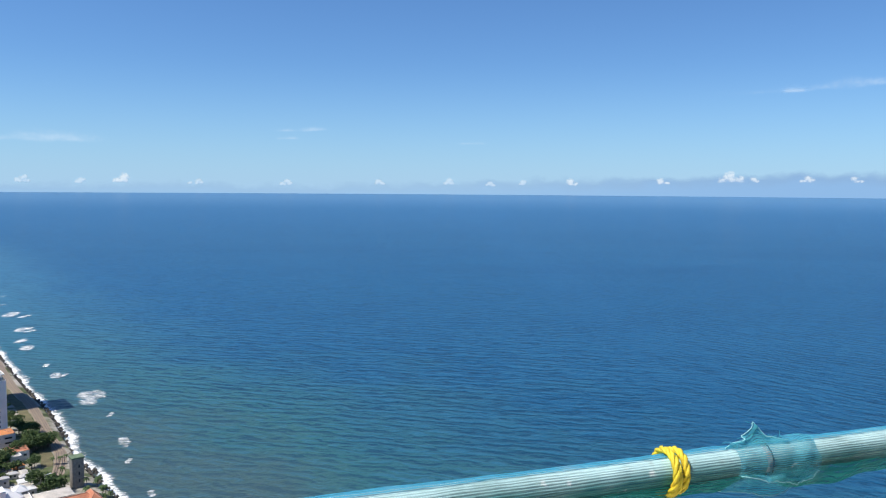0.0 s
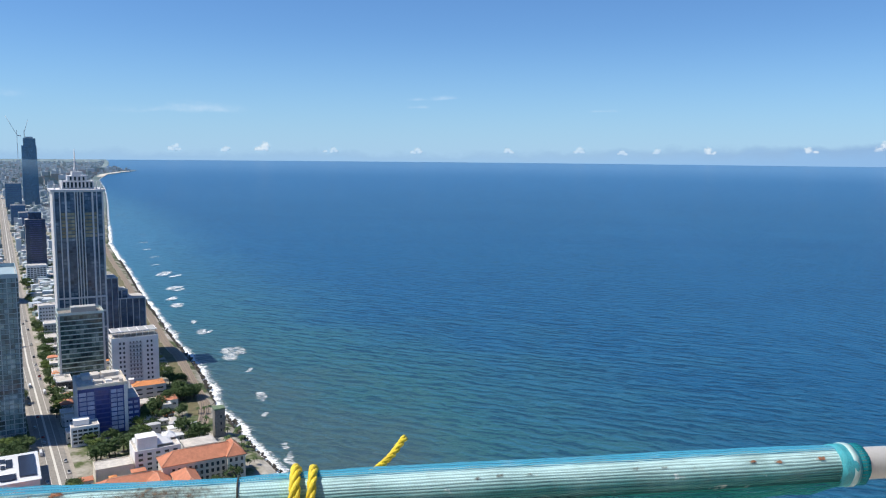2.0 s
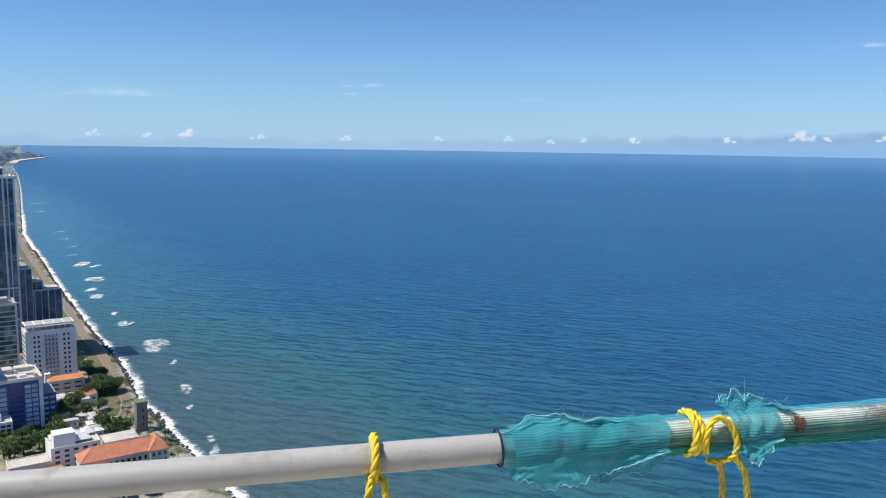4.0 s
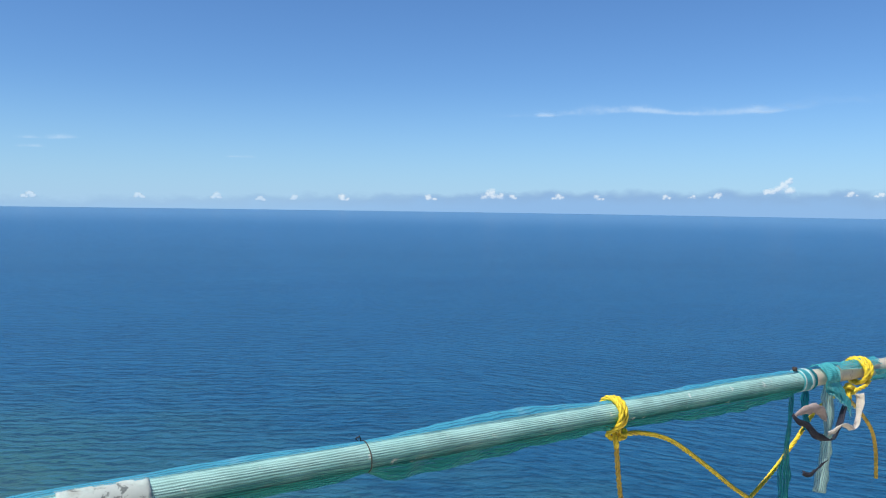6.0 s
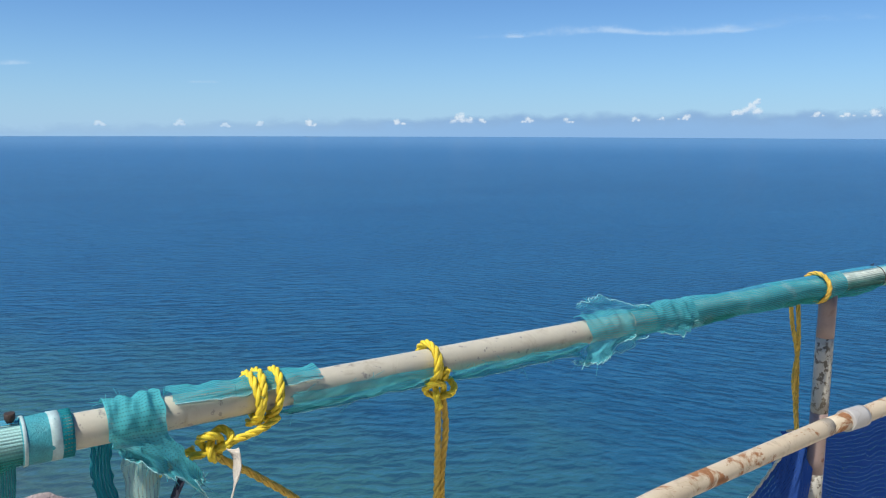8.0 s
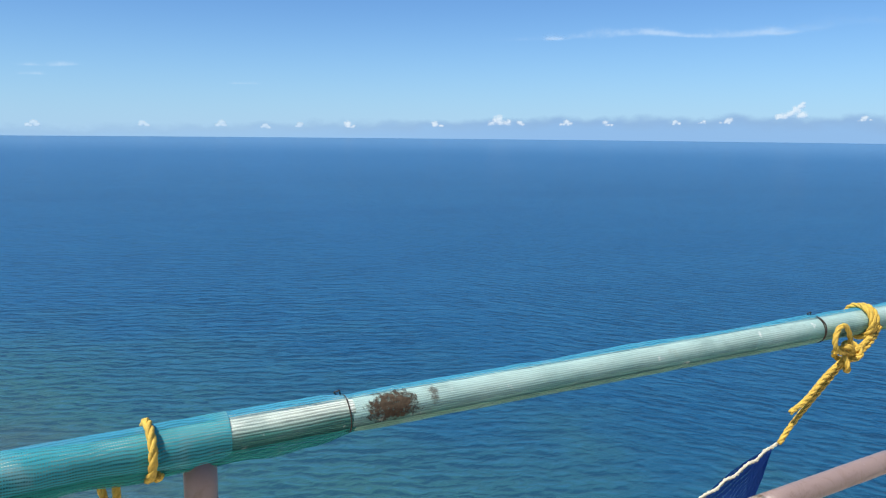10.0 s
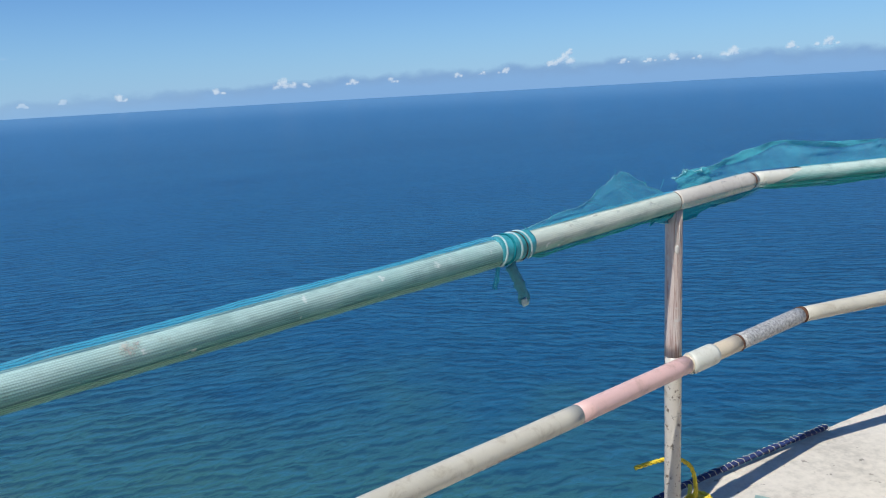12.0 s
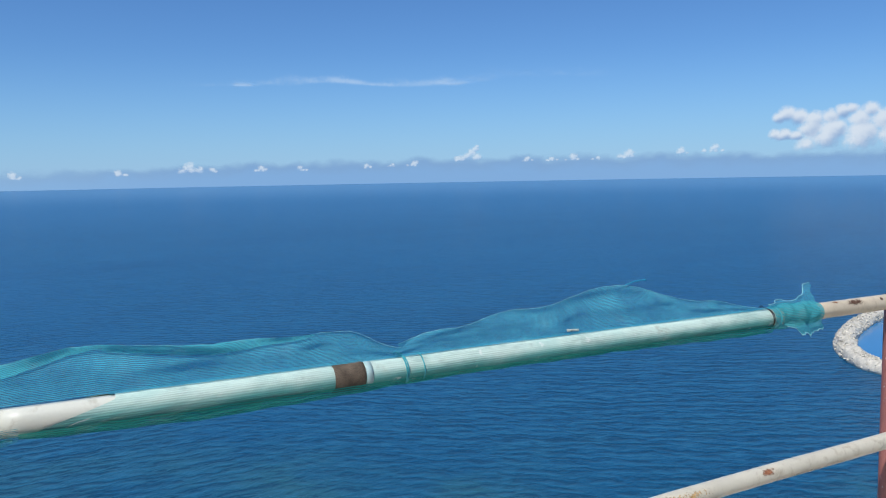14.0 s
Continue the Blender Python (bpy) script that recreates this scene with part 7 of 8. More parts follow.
# the great tower with a stepped crown and spire
W, D, HT = 43.0, 36.0, 165.0
t = building("tower_block", "tall glass and stone tower with a stepped crown", 50, 93, 800, 836)
body(t, W, D, HT, "glass_blue")
PIERS = (0.0, 0.12, 0.24, 0.43, 0.48, 0.54, 0.60, 0.79, 0.88, 1.0)
ends = [-W / 2 + 0.7 + (W - 1.4) * f for f in PIERS]
for i, x in enumerate(ends):
    part("pier", boxes([((x, -D / 2 - 0.6, HT / 2 + 1), (1.5 if i in (0, 2, 7, 9) else 0.9, 1.4, HT + 2))]), M["tower_stone"], t)
for i in range(9):
    x0, x1 = ends[i] + 0.6, ends[i + 1] - 0.6
    golden = i in (2, 6, 1, 7)
    if golden:
        n = 2 if i in (2, 6) else 1
        facade(t, W, D, 146, n, 7, ((x1 - x0) / n - 0.2, 2.5), "pane_gold", z0=122, top=0, x0=x0, x1=x1, depth=0.7)
        facade(t, W, D, 164, n, 5, ((x1 - x0) / n - 0.2, 2.5), "pane_tower", z0=146, top=0, x0=x0, x1=x1, depth=0.7)
        facade(t, W, D, 122, n, 31, ((x1 - x0) / n - 0.2, 2.5), "pane_tower", z0=8, top=0, x0=x0, x1=x1, depth=0.7)
    else:
        facade(t, W, D, HT, 1, 42, (x1 - x0 - 0.1, 2.4), "window" if i in (3, 5) else "pane_tower", z0=8, top=2, x0=x0, x1=x1, depth=0.7)
part("side_wall", boxes([((-W / 2 - 0.1, 0, HT / 2), (0.4, D, HT))]), M["tower_stone"], t)
for j in (0, 14, 30):
    part("belt", boxes([((0, -D / 2 - 0.5, HT - 100 - j), (W, 1.0, 1.6))]), M["tower_stone"], t)
facade(t, W, D, HT, 7, 38, (2.2, 2.6), "glass_blue", "side", z0=8, top=3, x0=-D / 2 + 1, x1=D / 2 - 1)
part("cornice", boxes([((0, 0, HT + 1.2), (W + 3.5, D + 3.5, 2.4))], 0.3), M["tower_stone"], t)
part("crown", boxes([((1, 2, HT + 6), (28, 22, 7.5))], 0.2), M["tower_stone"], t)
part("crown", boxes([((1, 2, HT + 12), (17, 15, 5.5))], 0.2), M["tower_stone"], t)
part("crown", boxes([((1, 2, HT + 16.5), (9, 9, 4.5))], 0.2), M["tower_stone"], t)
for i in range(9):
    part("fin", boxes([((-12.2 + 3.3 * i, -9.6, HT + 6.6), (0.8, 1.2, 8.6))]), M["tower_stone"], t)
for i in range(8):
    part("crown_window", boxes([((-10.6 + 3.3 * i, -9.1, HT + 6.2), (1.7, 0.5, 5.2))]), M["window"], t)
for i in range(4):
    part("crown_window", boxes([((-4.6 + 3.7 * i, -5.6, HT + 12), (1.6, 0.5, 3.6))]), M["window"], t)
for x, z in ((-14.5, 4.0), (16.5, 4.0), (-19.5, 2.5), (20, 2.5)):
    part("pinnacle", sweep([(x, -D / 2 + 2, HT + 1), (x, -D / 2 + 2, HT + 3 + z), (x, -D / 2 + 2, HT + 5.5 + z)], lambda s, a: 0.9 if s < 4 else 0.25, 8), M["tower_stone"], t)
part("spire", sweep([(0, 2, HT + 18.5), (0, 2, HT + 21), (0, 2, HT + 23), (0, 2, HT + 40)], lambda s, a: 1.6 if s < 3 else (0.9 if s < 6 else 0.28), 10), M["tower_stone"], t, "slim stone spire")
for name, x, y, w, d, h, cols, rows, label in (("podium", 26, 10, 64, 28, 58, 11, 13, "blue glass podium with stone piers"), ("annex", 27, 6, 11, 30, 80, 2, 18, "blue glass annex beside the tower"), ("terrace_block", 37, 12, 11, 22, 66, 2, 15, "blue glass terrace block")):
    block = body(t, w, d, h, "glass_blue", name, 0, x, y, label)
    first = None
    for i in range(cols):
        for j in range(rows):
            at = (x - w / 2 + w * (i + 0.5) / cols, y - d / 2 - 0.05, 3 + (h - 4) * (j + 0.5) / rows)
            if first is None:
                first = part("window", boxes([((0, 0, 0), (w / cols - 0.9, 0.5, (h - 4) / rows - 0.9))]), M["pane_podium"], block)
                first.location = at
            else:
                again(first, at, block)
    for i in range(cols + 1):
        part("pier", boxes([((x - w / 2 + w * i / cols, y - d / 2 - 0.35, h / 2 + 0.5), (0.75 if i % 2 else 0.45, 0.8, h + 1))]), M["tower_stone"], block)
    part("coping", boxes([((x, y - d / 2 - 0.2, h + 0.5), (w + 0.6, 1.2, 1.0))]), M["tower_stone"], block)
    part("roof", boxes([((x, y, h + 0.15), (w - 1, d - 1, 0.3))]), M["roof_flat"], block)

# green glass office block
W, D, HT = 36.0, 26.0, 63.0
t = building("office_block", "green glass office block with floor bands", 45, 81, 725, 751)
body(t, W, D, HT, "glass_green")
for j in range(14):
    part("floor_band", boxes([((0, -D / 2 - 0.3, 5 + j * 4.1), (W - 3, 0.9, 0.8)), ((-W / 2 - 0.15, 0, 5 + j * 4.1), (0.5, D - 1, 0.9))]), M["band_green"], t)
facade(t, W, D, 62.4, 11, 14, (2.75, 2.9), "pane_green", z0=5.2, top=0, x0=-W / 2 + 1.6, x1=W / 2 - 1.6, depth=0.5)
facade(t, W, D, 62.4, 5, 14, (4.6, 2.9), "pane_green", "side", z0=5.2, top=0, x0=-D / 2 + 0.6, x1=D / 2 - 0.6, depth=0.5)
for x in (-W / 2 + 0.5, W / 2 - 0.5):
    part("corner_pier", boxes([((x, -D / 2 - 0.2, HT / 2), (1.6, 0.8, HT))]), M["tower_stone"], t)
parapet(t, W, D, HT, "band_green", 2.2)
part("roof", boxes([((0, 0, HT + 0.1), (W - 2, D - 2, 0.3))]), M["old_stone"], t)
part("plant_room", boxes([((3, 2, HT + 2.5), (20, 10, 4.6))]), M["band_grey"], t)

# white hotel slab
W, D, HT = 37.0, 20.0, 48.0
t = building("hotel_block", "white hotel slab with small square windows", 81, 118, 680, 700)
body(t, W, D, HT, "white_wall")
facade(t, W, D, HT, 2, 11, (1.4, 1.9), x0=-W / 2 + 5.0, x1=-W / 2 + 11)
facade(t, W, D, HT, 2, 11, (1.4, 1.9), x0=W / 2 - 10.5, x1=W / 2 - 4.0)
facade(t, W, D, HT, 4, 13, (1.0, 1.5), x0=-5.2, x1=5.2)
for j in range(12):
    part("balcony", boxes([((0, -D / 2 - 0.7, 4.4 + j * 3.55), (9.6, 1.5, 0.35)), ((0, -D / 2 - 1.35, 4.9 + j * 3.55), (9.6, 0.15, 0.8))]), M["grey_wall"], t)
for x in (-5.6, 5.6):
    part("pilaster", boxes([((x, -D / 2 - 0.5, HT / 2), (0.9, 1.0, HT))]), M["white_wall"], t)
facade(t, W, D, HT, 4, 11, (1.4, 1.9), face="side", x0=-D / 2 + 1, x1=D / 2 - 1)
parapet(t, W, D, HT, "white_wall", 1.0)
for i in range(5):
    part("canopy_panel", boxes([((-W / 2 + 4.3 + 7.1 * i, 1, HT + 5.2), (6.2, D - 5, 0.3))], 0.1), M["band_grey"], t, "grey roof canopy panel")
part("canopy_frame", boxes([((-W / 2 + 0.75 + 7.1 * i, 1, HT + 5.3), (0.7, D - 4, 0.8)) for i in range(6)] + [((0, y, HT + 5.3), (W - 0.8, 0.7, 0.7)) for y in (-D / 2 + 3.1, D / 2 - 1.2)]), M["white_wall"], t, "white canopy frame")
for i in range(8):
    part("canopy_post", boxes([((-W / 2 + 2 + i * 4.7, -3.6, HT + 2.6), (0.6, 0.6, 5.0))]), M["white_wall"], t)

# blue and white office block
W, D, HT = 33.0, 34.0, 36.0
t = building("office_block", "deep blue office block with a white grid", 47, 80, 590, 624)
body(t, W, D, HT, "blue_wall")
part("cap", boxes([((0, -D / 2 - 0.1, HT - 0.4), (W, 0.6, 1.6))]), M["cream_wall"], t, "cream rendered parapet band")
part("side_render", boxes([((-W / 2 - 0.1, 0, HT / 2), (0.4, D, HT))]), M["white_wall"], t)
facade(t, W, D, HT, 2, 9, (4.6, 2.5), "pane_blue", x0=-W / 2 + 0.6, x1=-W / 2 + 11, z0=2, top=3.5)
facade(t, W, D, HT, 2, 9, (3.8, 2.5), "pane_blue", x0=W / 2 - 11.5, x1=W / 2 - 3, z0=2, top=3.5)
facade(t, W, D, HT, 5, 9, (1.8, 2.4), "pane_navy", x0=-4.8, x1=4.2, z0=2, top=3.5, depth=0.3)
for x in (-W / 2 + 0.5, -W / 2 + 5.8, -W / 2 + 11.3, W / 2 - 11.8, W / 2 - 7.2):
    part("mullion", boxes([((x, -D / 2 - 0.2, HT / 2 - 1.0), (0.5, 0.7, HT - 2.5))]), M["blue_wall"], t)
for k, (x, y, w, d) in enumerate(((-12, 12, 7, 6), (0, 12, 5, 5), (13, 11, 5, 7), (-12, -11, 5, 6), (5, -10, 7, 4), (13, -12, 4, 4), (-5, -3, 3, 4))):
    part("roof_unit", boxes([((x, y, HT + 0.8 + 0.2 * (k % 3)), (w * 0.6, d * 0.6, 1.4 + 0.4 * (k % 3)))], 0.1), M["roof_flat" if k % 2 else "white_wall"], t)
part("stair_wall", boxes([((W / 2 - 1.2, -D / 2 - 0.1, HT / 2), (2.4, 0.6, HT))]), M["white_wall"], t)
facade(t, W, D, HT, 6, 9, (2.6, 2.0), "window", "side", x0=-D / 2 + 1, x1=D / 2 - 1)
parapet(t, W, D, HT, "cream_wall", 1.2)
for x, y, w, d, h in ((-6, 6, 12, 10, 3.6), (7, 9, 10, 8, 3.0), (-2, -9, 6, 5, 2.2), (10, -4, 5, 6, 1.6), (2, 1, 2, 2, 2.6)):
    part("plant_room", boxes([((x, y, HT + h / 2), (w, d, h))]), M["roof_flat"], t)
body(t, 9, 26, 22, "blue_wall", "wing", 0, 21, 2)
for j in range(5):
    for k in range(2):
        part("wing_window", boxes([((19 + 4 * k, -11.2, 3.5 + j * 3.9), (2.8, 0.5, 1.7))]), M["pane_blue"], t)
part("wing_roof", boxes([((21, 2, 22.15), (8.6, 25.6, 0.3))]), M["roof_flat"], t)

t = building("office_block", "small white stepped block with strip windows", 41, 58, 571, 586)
body(t, 18, 14, 13, "white_wall")
body(t, 10, 8, 4, "white_wall", "upper_floor", 13, -2, 2)
facade(t, 18, 14, 13, 5, 4, (2.6, 1.5), z0=1.5, top=0.5)
parapet(t, 18, 14, 13, "white_wall", 0.9)

# glass tower beside the road
W, D, HT = 40.0, 60.0, 116.0
t = building("apartment_tower", "teal glass apartment tower with balconies", -26, 14, 600, 660)
body(t, W, D, HT, "glass_teal")
for j in range(32):
    part("floor_band", boxes([((0, 0, 3 + j * 3.55), (W + 1.0, D + 1.0, 0.5))]), M["band_blue"], t)
for i in range(8):
    part("pier", boxes([((-W / 2 + 1 + i * 5.4, -D / 2 - 0.6, HT / 2), (0.6, 0.9, HT))]), M["band_blue"], t)
facade(t, W, D, 116.5, 14, 32, (2.3, 2.6), "pane_teal", z0=3, top=0, x0=-W / 2 + 1, x1=W / 2 - 1, depth=0.8)
for j in range(32):
    part("side_glazing", boxes([((W / 2 + 0.2, 0, 4.8 + j * 3.55), (0.5, D - 3, 2.4))]), M["pane_teal"], t)
parapet(t, W, D, HT, "band_blue", 3.0)
part("roof", boxes([((0, 0, HT + 0.1), (W - 2, D - 2, 0.3))]), M["band_blue"], t)

# dark tower and its white neighbour
W, D, HT = 31.0, 26.0, 99.0
t = building("office_tower", "dark blue glass office tower", 48, 79, 1497, 1523)
body(t, W, D, HT - 12, "glass_dark")
body(t, W - 11, D - 6, 12, "glass_dark", "top_storeys", HT - 12)
for j in range(22):
    part("floor_band", boxes([((0, -D / 2 - 0.2, 6 + j * 3.7), (W - 12, 0.5, 0.7))]), M["blue_wall"], t)
part("roof", boxes([((0, 0, HT - 11.9), (W - 0.5, D - 0.5, 0.3))]), M["roof_flat"], t)
t = building("office_block", "white low office block", 42, 70, 1350, 1372)
body(t, 28, 22, 26, "white_wall")
facade(t, 28, 22, 26, 6, 7, (3.2, 1.6))
parapet(t, 28, 22, 26, "white_wall")

# twin towers far down the coast, one with a crane
t = building("skyscraper", "tall leaning dark glass skyscraper", 100, 154, 3220, 3260, 0)
bm = bmesh.new()
for z, x0, x1 in ((0, -27, 27),):
    v = [bm.verts.new((x, y, zz)) for zz, e in ((0, 0), (225, 3)) for x, y in ((-27 + e, -18), (27 - e, -18), (27 - e, 18), (-27 + e, 18))]
    for f in ((0, 1, 5, 4), (1, 2, 6, 5), (2, 3, 7, 6), (3, 0, 4, 7), (4, 5, 6, 7)):
        bm.faces.new([v[k] for k in f])
part("wall", bm, M["glass_hazy"], t)
body(t, 40, 28, 26, "glass_hazy", "top_storeys", 225, 2)
part("roof_fin", boxes([((2, 0, 254), (24, 12, 6))]), M["grey_wall"], t)
t = building("tower_crane", "thin construction crane on the skyscraper", 96, 100, 3210, 3214)
part("mast", boxes([((-8, 0, 140), (1.5, 1.5, 280))]), M["grey_wall"], t)
part("jib", sweep([(-8, 0, 262), (-42, 0, 330)], 0.7, 6), M["grey_wall"], t)
part("counter_jib", sweep([(-8, 0, 262), (6, 0, 258)], 1.8, 6), M["grey_wall"], t)
t = building("tower_crane", "thin construction crane on the roof", 118, 122, 3230, 3234)
part("mast", boxes([((-6, 0, 264), (2.4, 2.4, 30))]), M["grey_wall"], t)
part("jib", sweep([(-6, 0, 272), (8, 0, 318)], 0.7, 6), M["grey_wall"], t)
for v0, v1, u0, h in ((42, 92, 3100, 92), (44, 80, 2450, 54), (60, 96, 1990, 34), (-16, 6, 1180, 84), (60, 110, 2350, 40)):
    t = building("high_rise", "hazy grey-blue high-rise block", v0, v1, u0, u0 + 40)
    body(t, v1 - v0, 40, h, "glass_hazy")
    parapet(t, v1 - v0, 40, h, "grey_wall", 2)
    for j in range(12):
        part("floor_band", boxes([((0, -20.2, h * (j + 0.7) / 12.5), (v1 - v0 - 4, 0.6, 0.9))]), M["blue_wall"], t)

# orange roofed houses behind the hotel
t = building("house", "blue-grey house with an orange roof", 92, 118, 650, 668)
body(t, 26, 16, 14, "grey_wall")
hip_roof(t, 24, 14, 14.2, 2.0, "tile_orange")
body(t, 4, 5, 18, "white_wall", "stair_tower", 0, -12, 4)
facade(t, 26, 16, 14, 3, 3, (5, 1.2), z0=2, top=1)
t = building("house", "low pink house with terracotta roofs", 92, 122, 625, 640)
body(t, 30, 14, 7, "cream_wall")
hip_roof(t, 13, 12, 7.2, 2.0, "tile", 8)
part("roof", boxes([((-7, 0, 7.2), (14, 12, 0.5))]), M["roof_flat"], t)
facade(t, 30, 14, 7, 7, 1, (2.2, 1.6), z0=2, top=1)

# old hotel with red tiled roofs
t = building("old_hotel", "cream hotel wing with red tiled hip roof", 82, 131, 468, 486)
body(t, 49, 16, 15, "cream_wall")
hip_roof(t, 49, 16, 15.2, 6.0, "tile")
body(t, 11, 19, 15, "cream_wall", "end_pavilion", 0, 19, -1)
hip_roof(t, 11, 19, 15.4, 6.5, "tile", 19, -1)
facade(t, 49, 16, 15, 10, 3, (1.6, 2.3), x0=-20, x1=13, z0=1.5, top=1.5)
for i in range(3):
    for j in range(3):
        part("window", boxes([((15.5 + 3.4 * i, -10.6, 4 + 4.4 * j), (1.5, 0.5, 2.2))]), M["window"], t)
t = building("old_hotel", "red tiled hotel wing running towards the gardens", 86, 100, 436, 466)
body(t, 13, 30, 11, "cream_wall")
hip_roof(t, 13, 30, 11.2, 5.0, "tile")
facade(t, 13, 30, 11, 4, 2, (1.4, 2.0), z0=1.5, top=1.5)
t = building("old_hotel", "long red tiled hotel range beside the road", 44, 84, 462, 478)
body(t, 38, 14, 9, "cream_wall")
hip_roof(t, 38, 14, 9.2, 4.5, "tile")
facade(t, 38, 14, 9, 9, 2, (1.4, 1.8), z0=1.2, top=1.0)
hip_roof(t, 14, 26, 9.4, 4.6, "tile", 14, -10)
body(t, 12.6, 24, 9, "cream_wall", "wing", 0, 14, -10)

t = building("annex_block", "white annex with flat roofs and tanks", 70, 100, 500, 524)
body(t, 28, 22, 15, "white_wall")
body(t, 12, 10, 8, "white_wall", "upper_floor", 15, -6, -4)
for x, y, w, d in ((-8, 6, 9, 9), (1, 6, 9, 9), (10, 6, 8, 9), (4, -4, 11, 8)):
    hip_roof(t, w, d, 17.0, 3.2, "car_white", x, y, 0.1, "awning")
facade(t, 28, 22, 15, 5, 4, (2.6, 1.5), z0=1.5, top=0.5)
parapet(t, 28, 22, 15, "white_wall", 0.8)
t = building("annex_block", "pale service block with a grey roof", 48, 70, 500, 515)
body(t, 22, 15, 8, "cream_wall")
parapet(t, 22, 15, 8, "cream_wall", 0.8)
t = building("annex_block", "white block with a sheet roof by the shore", 104, 124, 512, 526)
body(t, 20, 14, 9, "white_wall")
facade(t, 20, 14, 9, 6, 2, (1.6, 1.4), z0=1.5, top=0.5)
hip_roof(t, 20, 14, 9.1, 1.6, "roof_flat")
t = building("pavilion", "long low white shed in the garden", 104, 124, 566, 574)
body(t, 20, 7, 4, "white_wall")
hip_roof(t, 20, 7, 4.1, 1.4, "car_white")
t = building("stone_tower", "old square concrete tower with a mossy top by the shore", 131, 139, 544, 552)
bm = boxes([((0, 0, 10), (7.4, 7.4, 20))], 0.3)
part("shaft", bm, M["old_stone"], t)
part("cap", boxes([((0, 0, 20.5), (8.2, 8.2, 1.2))], 0.2), M["moss"], t, "mossy green cap")
for z in (5, 10, 15):
    part("slit_window", boxes([((0.6, -3.7, z), (0.9, 0.4, 2.0))]), M["window"], t)
t = building("warehouse", "white shed with solar arrays on its roof", -5, 18, 499, 547)
body(t, 23, 48, 10, "white_wall")
hip_roof(t, 23, 48, 10.2, 0.9, "car_white")
for x, y, w, d in ((5.5, -1, 9, 36), (-4, 6, 3.5, 14), (-5, -17, 8.5, 9), (-7.5, 12, 3, 6), (-7.5, 1, 2.5, 6)):
    part("solar_board", boxes([((x, y, 11.35), (w, d, 0.3))]), M["solar"], t, "dark solar array")
t = building("house", "red roofed house beside the road", -6, 18, 478, 496)
body(t, 24, 14, 7, "cream_wall")
hip_roof(t, 24, 14, 7.2, 3.6, "tile")

# low houses along the road and the far city
verts, faces = [], []


def add_box(u, v, w, d, h, turn):
    o = len(verts)
    c, s = math.cos(turn), math.sin(turn)
    for z in (0, h):
        for a, b in ((-w, -d), (w, -d), (w, d), (-w, d)):
            verts.append(tuple(town(u + a * c - b * s, v + a * s + b * c, z)))
    faces.extend([(o, o + 1, o + 5, o + 4), (o + 1, o + 2, o + 6, o + 5), (o + 2, o + 3, o + 7, o + 6), (o + 3, o, o + 4, o + 7), (o + 4, o + 5, o + 6, o + 7)])


rng = random.Random(11)
for i in range(15000):
    u = 870 + (rng.random() ** 1.9) * 17000
    lim = coast(u) - (60 if u < 1300 else 34 + u * 0.004)
    v = rng.uniform(-110 - u * 0.05, lim)
    if abs(v - 27) < 16 or (u < 1010 and v > 36) or (u < 2200 and v > 110):
        continue
    k = 0.8 + u / 7000
    big = rng.random()
    h = rng.uniform(4, 9) if big < 0.93 or u < 1700 else rng.uniform(12, 26)
    add_box(u, v, rng.uniform(2.5, 7.5) * k, rng.uniform(2.5, 7) * k, h * (1 + u / 16000), rng.uniform(-0.3, 0.3))
for i in range(160):
    u = rng.uniform(5200, 9700)
    add_box(u, coast(u) - rng.uniform(90, 420), rng.uniform(10, 22), rng.uniform(10, 22), rng.uniform(22, 60), rng.uniform(-0.3, 0.3))
mesh = bpy.data.meshes.new("far_city")
mesh.from_pydata(verts, [], faces)
mesh.materials.append(M["city"])
tagged(new("far_city", mesh), "dense low city of pale roofs along the coast", "city", kind="stuff")

rng = random.Random(23)
for i in range(46):
    u, v = rng.uniform(585, 860), rng.choice((rng.uniform(41, 46), rng.uniform(2, 12) if i % 3 else 44))
    if 556 < u < 668 and v < 16:
        continue
    w, d, h = rng.uniform(5, 9), rng.uniform(6, 11), rng.uniform(4, 9)
    t = building("shop_house", rng.choice(("pale low shop house with a flat roof", "white low shop house beside the road", "low house with a rusty sheet roof")), v - w / 2, v + w / 2, u - d / 2, u + d / 2)
    body(t, w, d, h, rng.choice(("white_wall", "cream_wall", "grey_wall")))
    if rng.random() < 0.5:
        hip_roof(t, w, d, h + 0.1, 1.6, rng.choice(("tile", "roof_flat", "tile_orange")), over=0.4)
    else:
        parapet(t, w, d, h, "white_wall", 0.7)
    facade(t, w, d, h, 3, 1, (1.2, 1.3), z0=1.2, top=1.0)

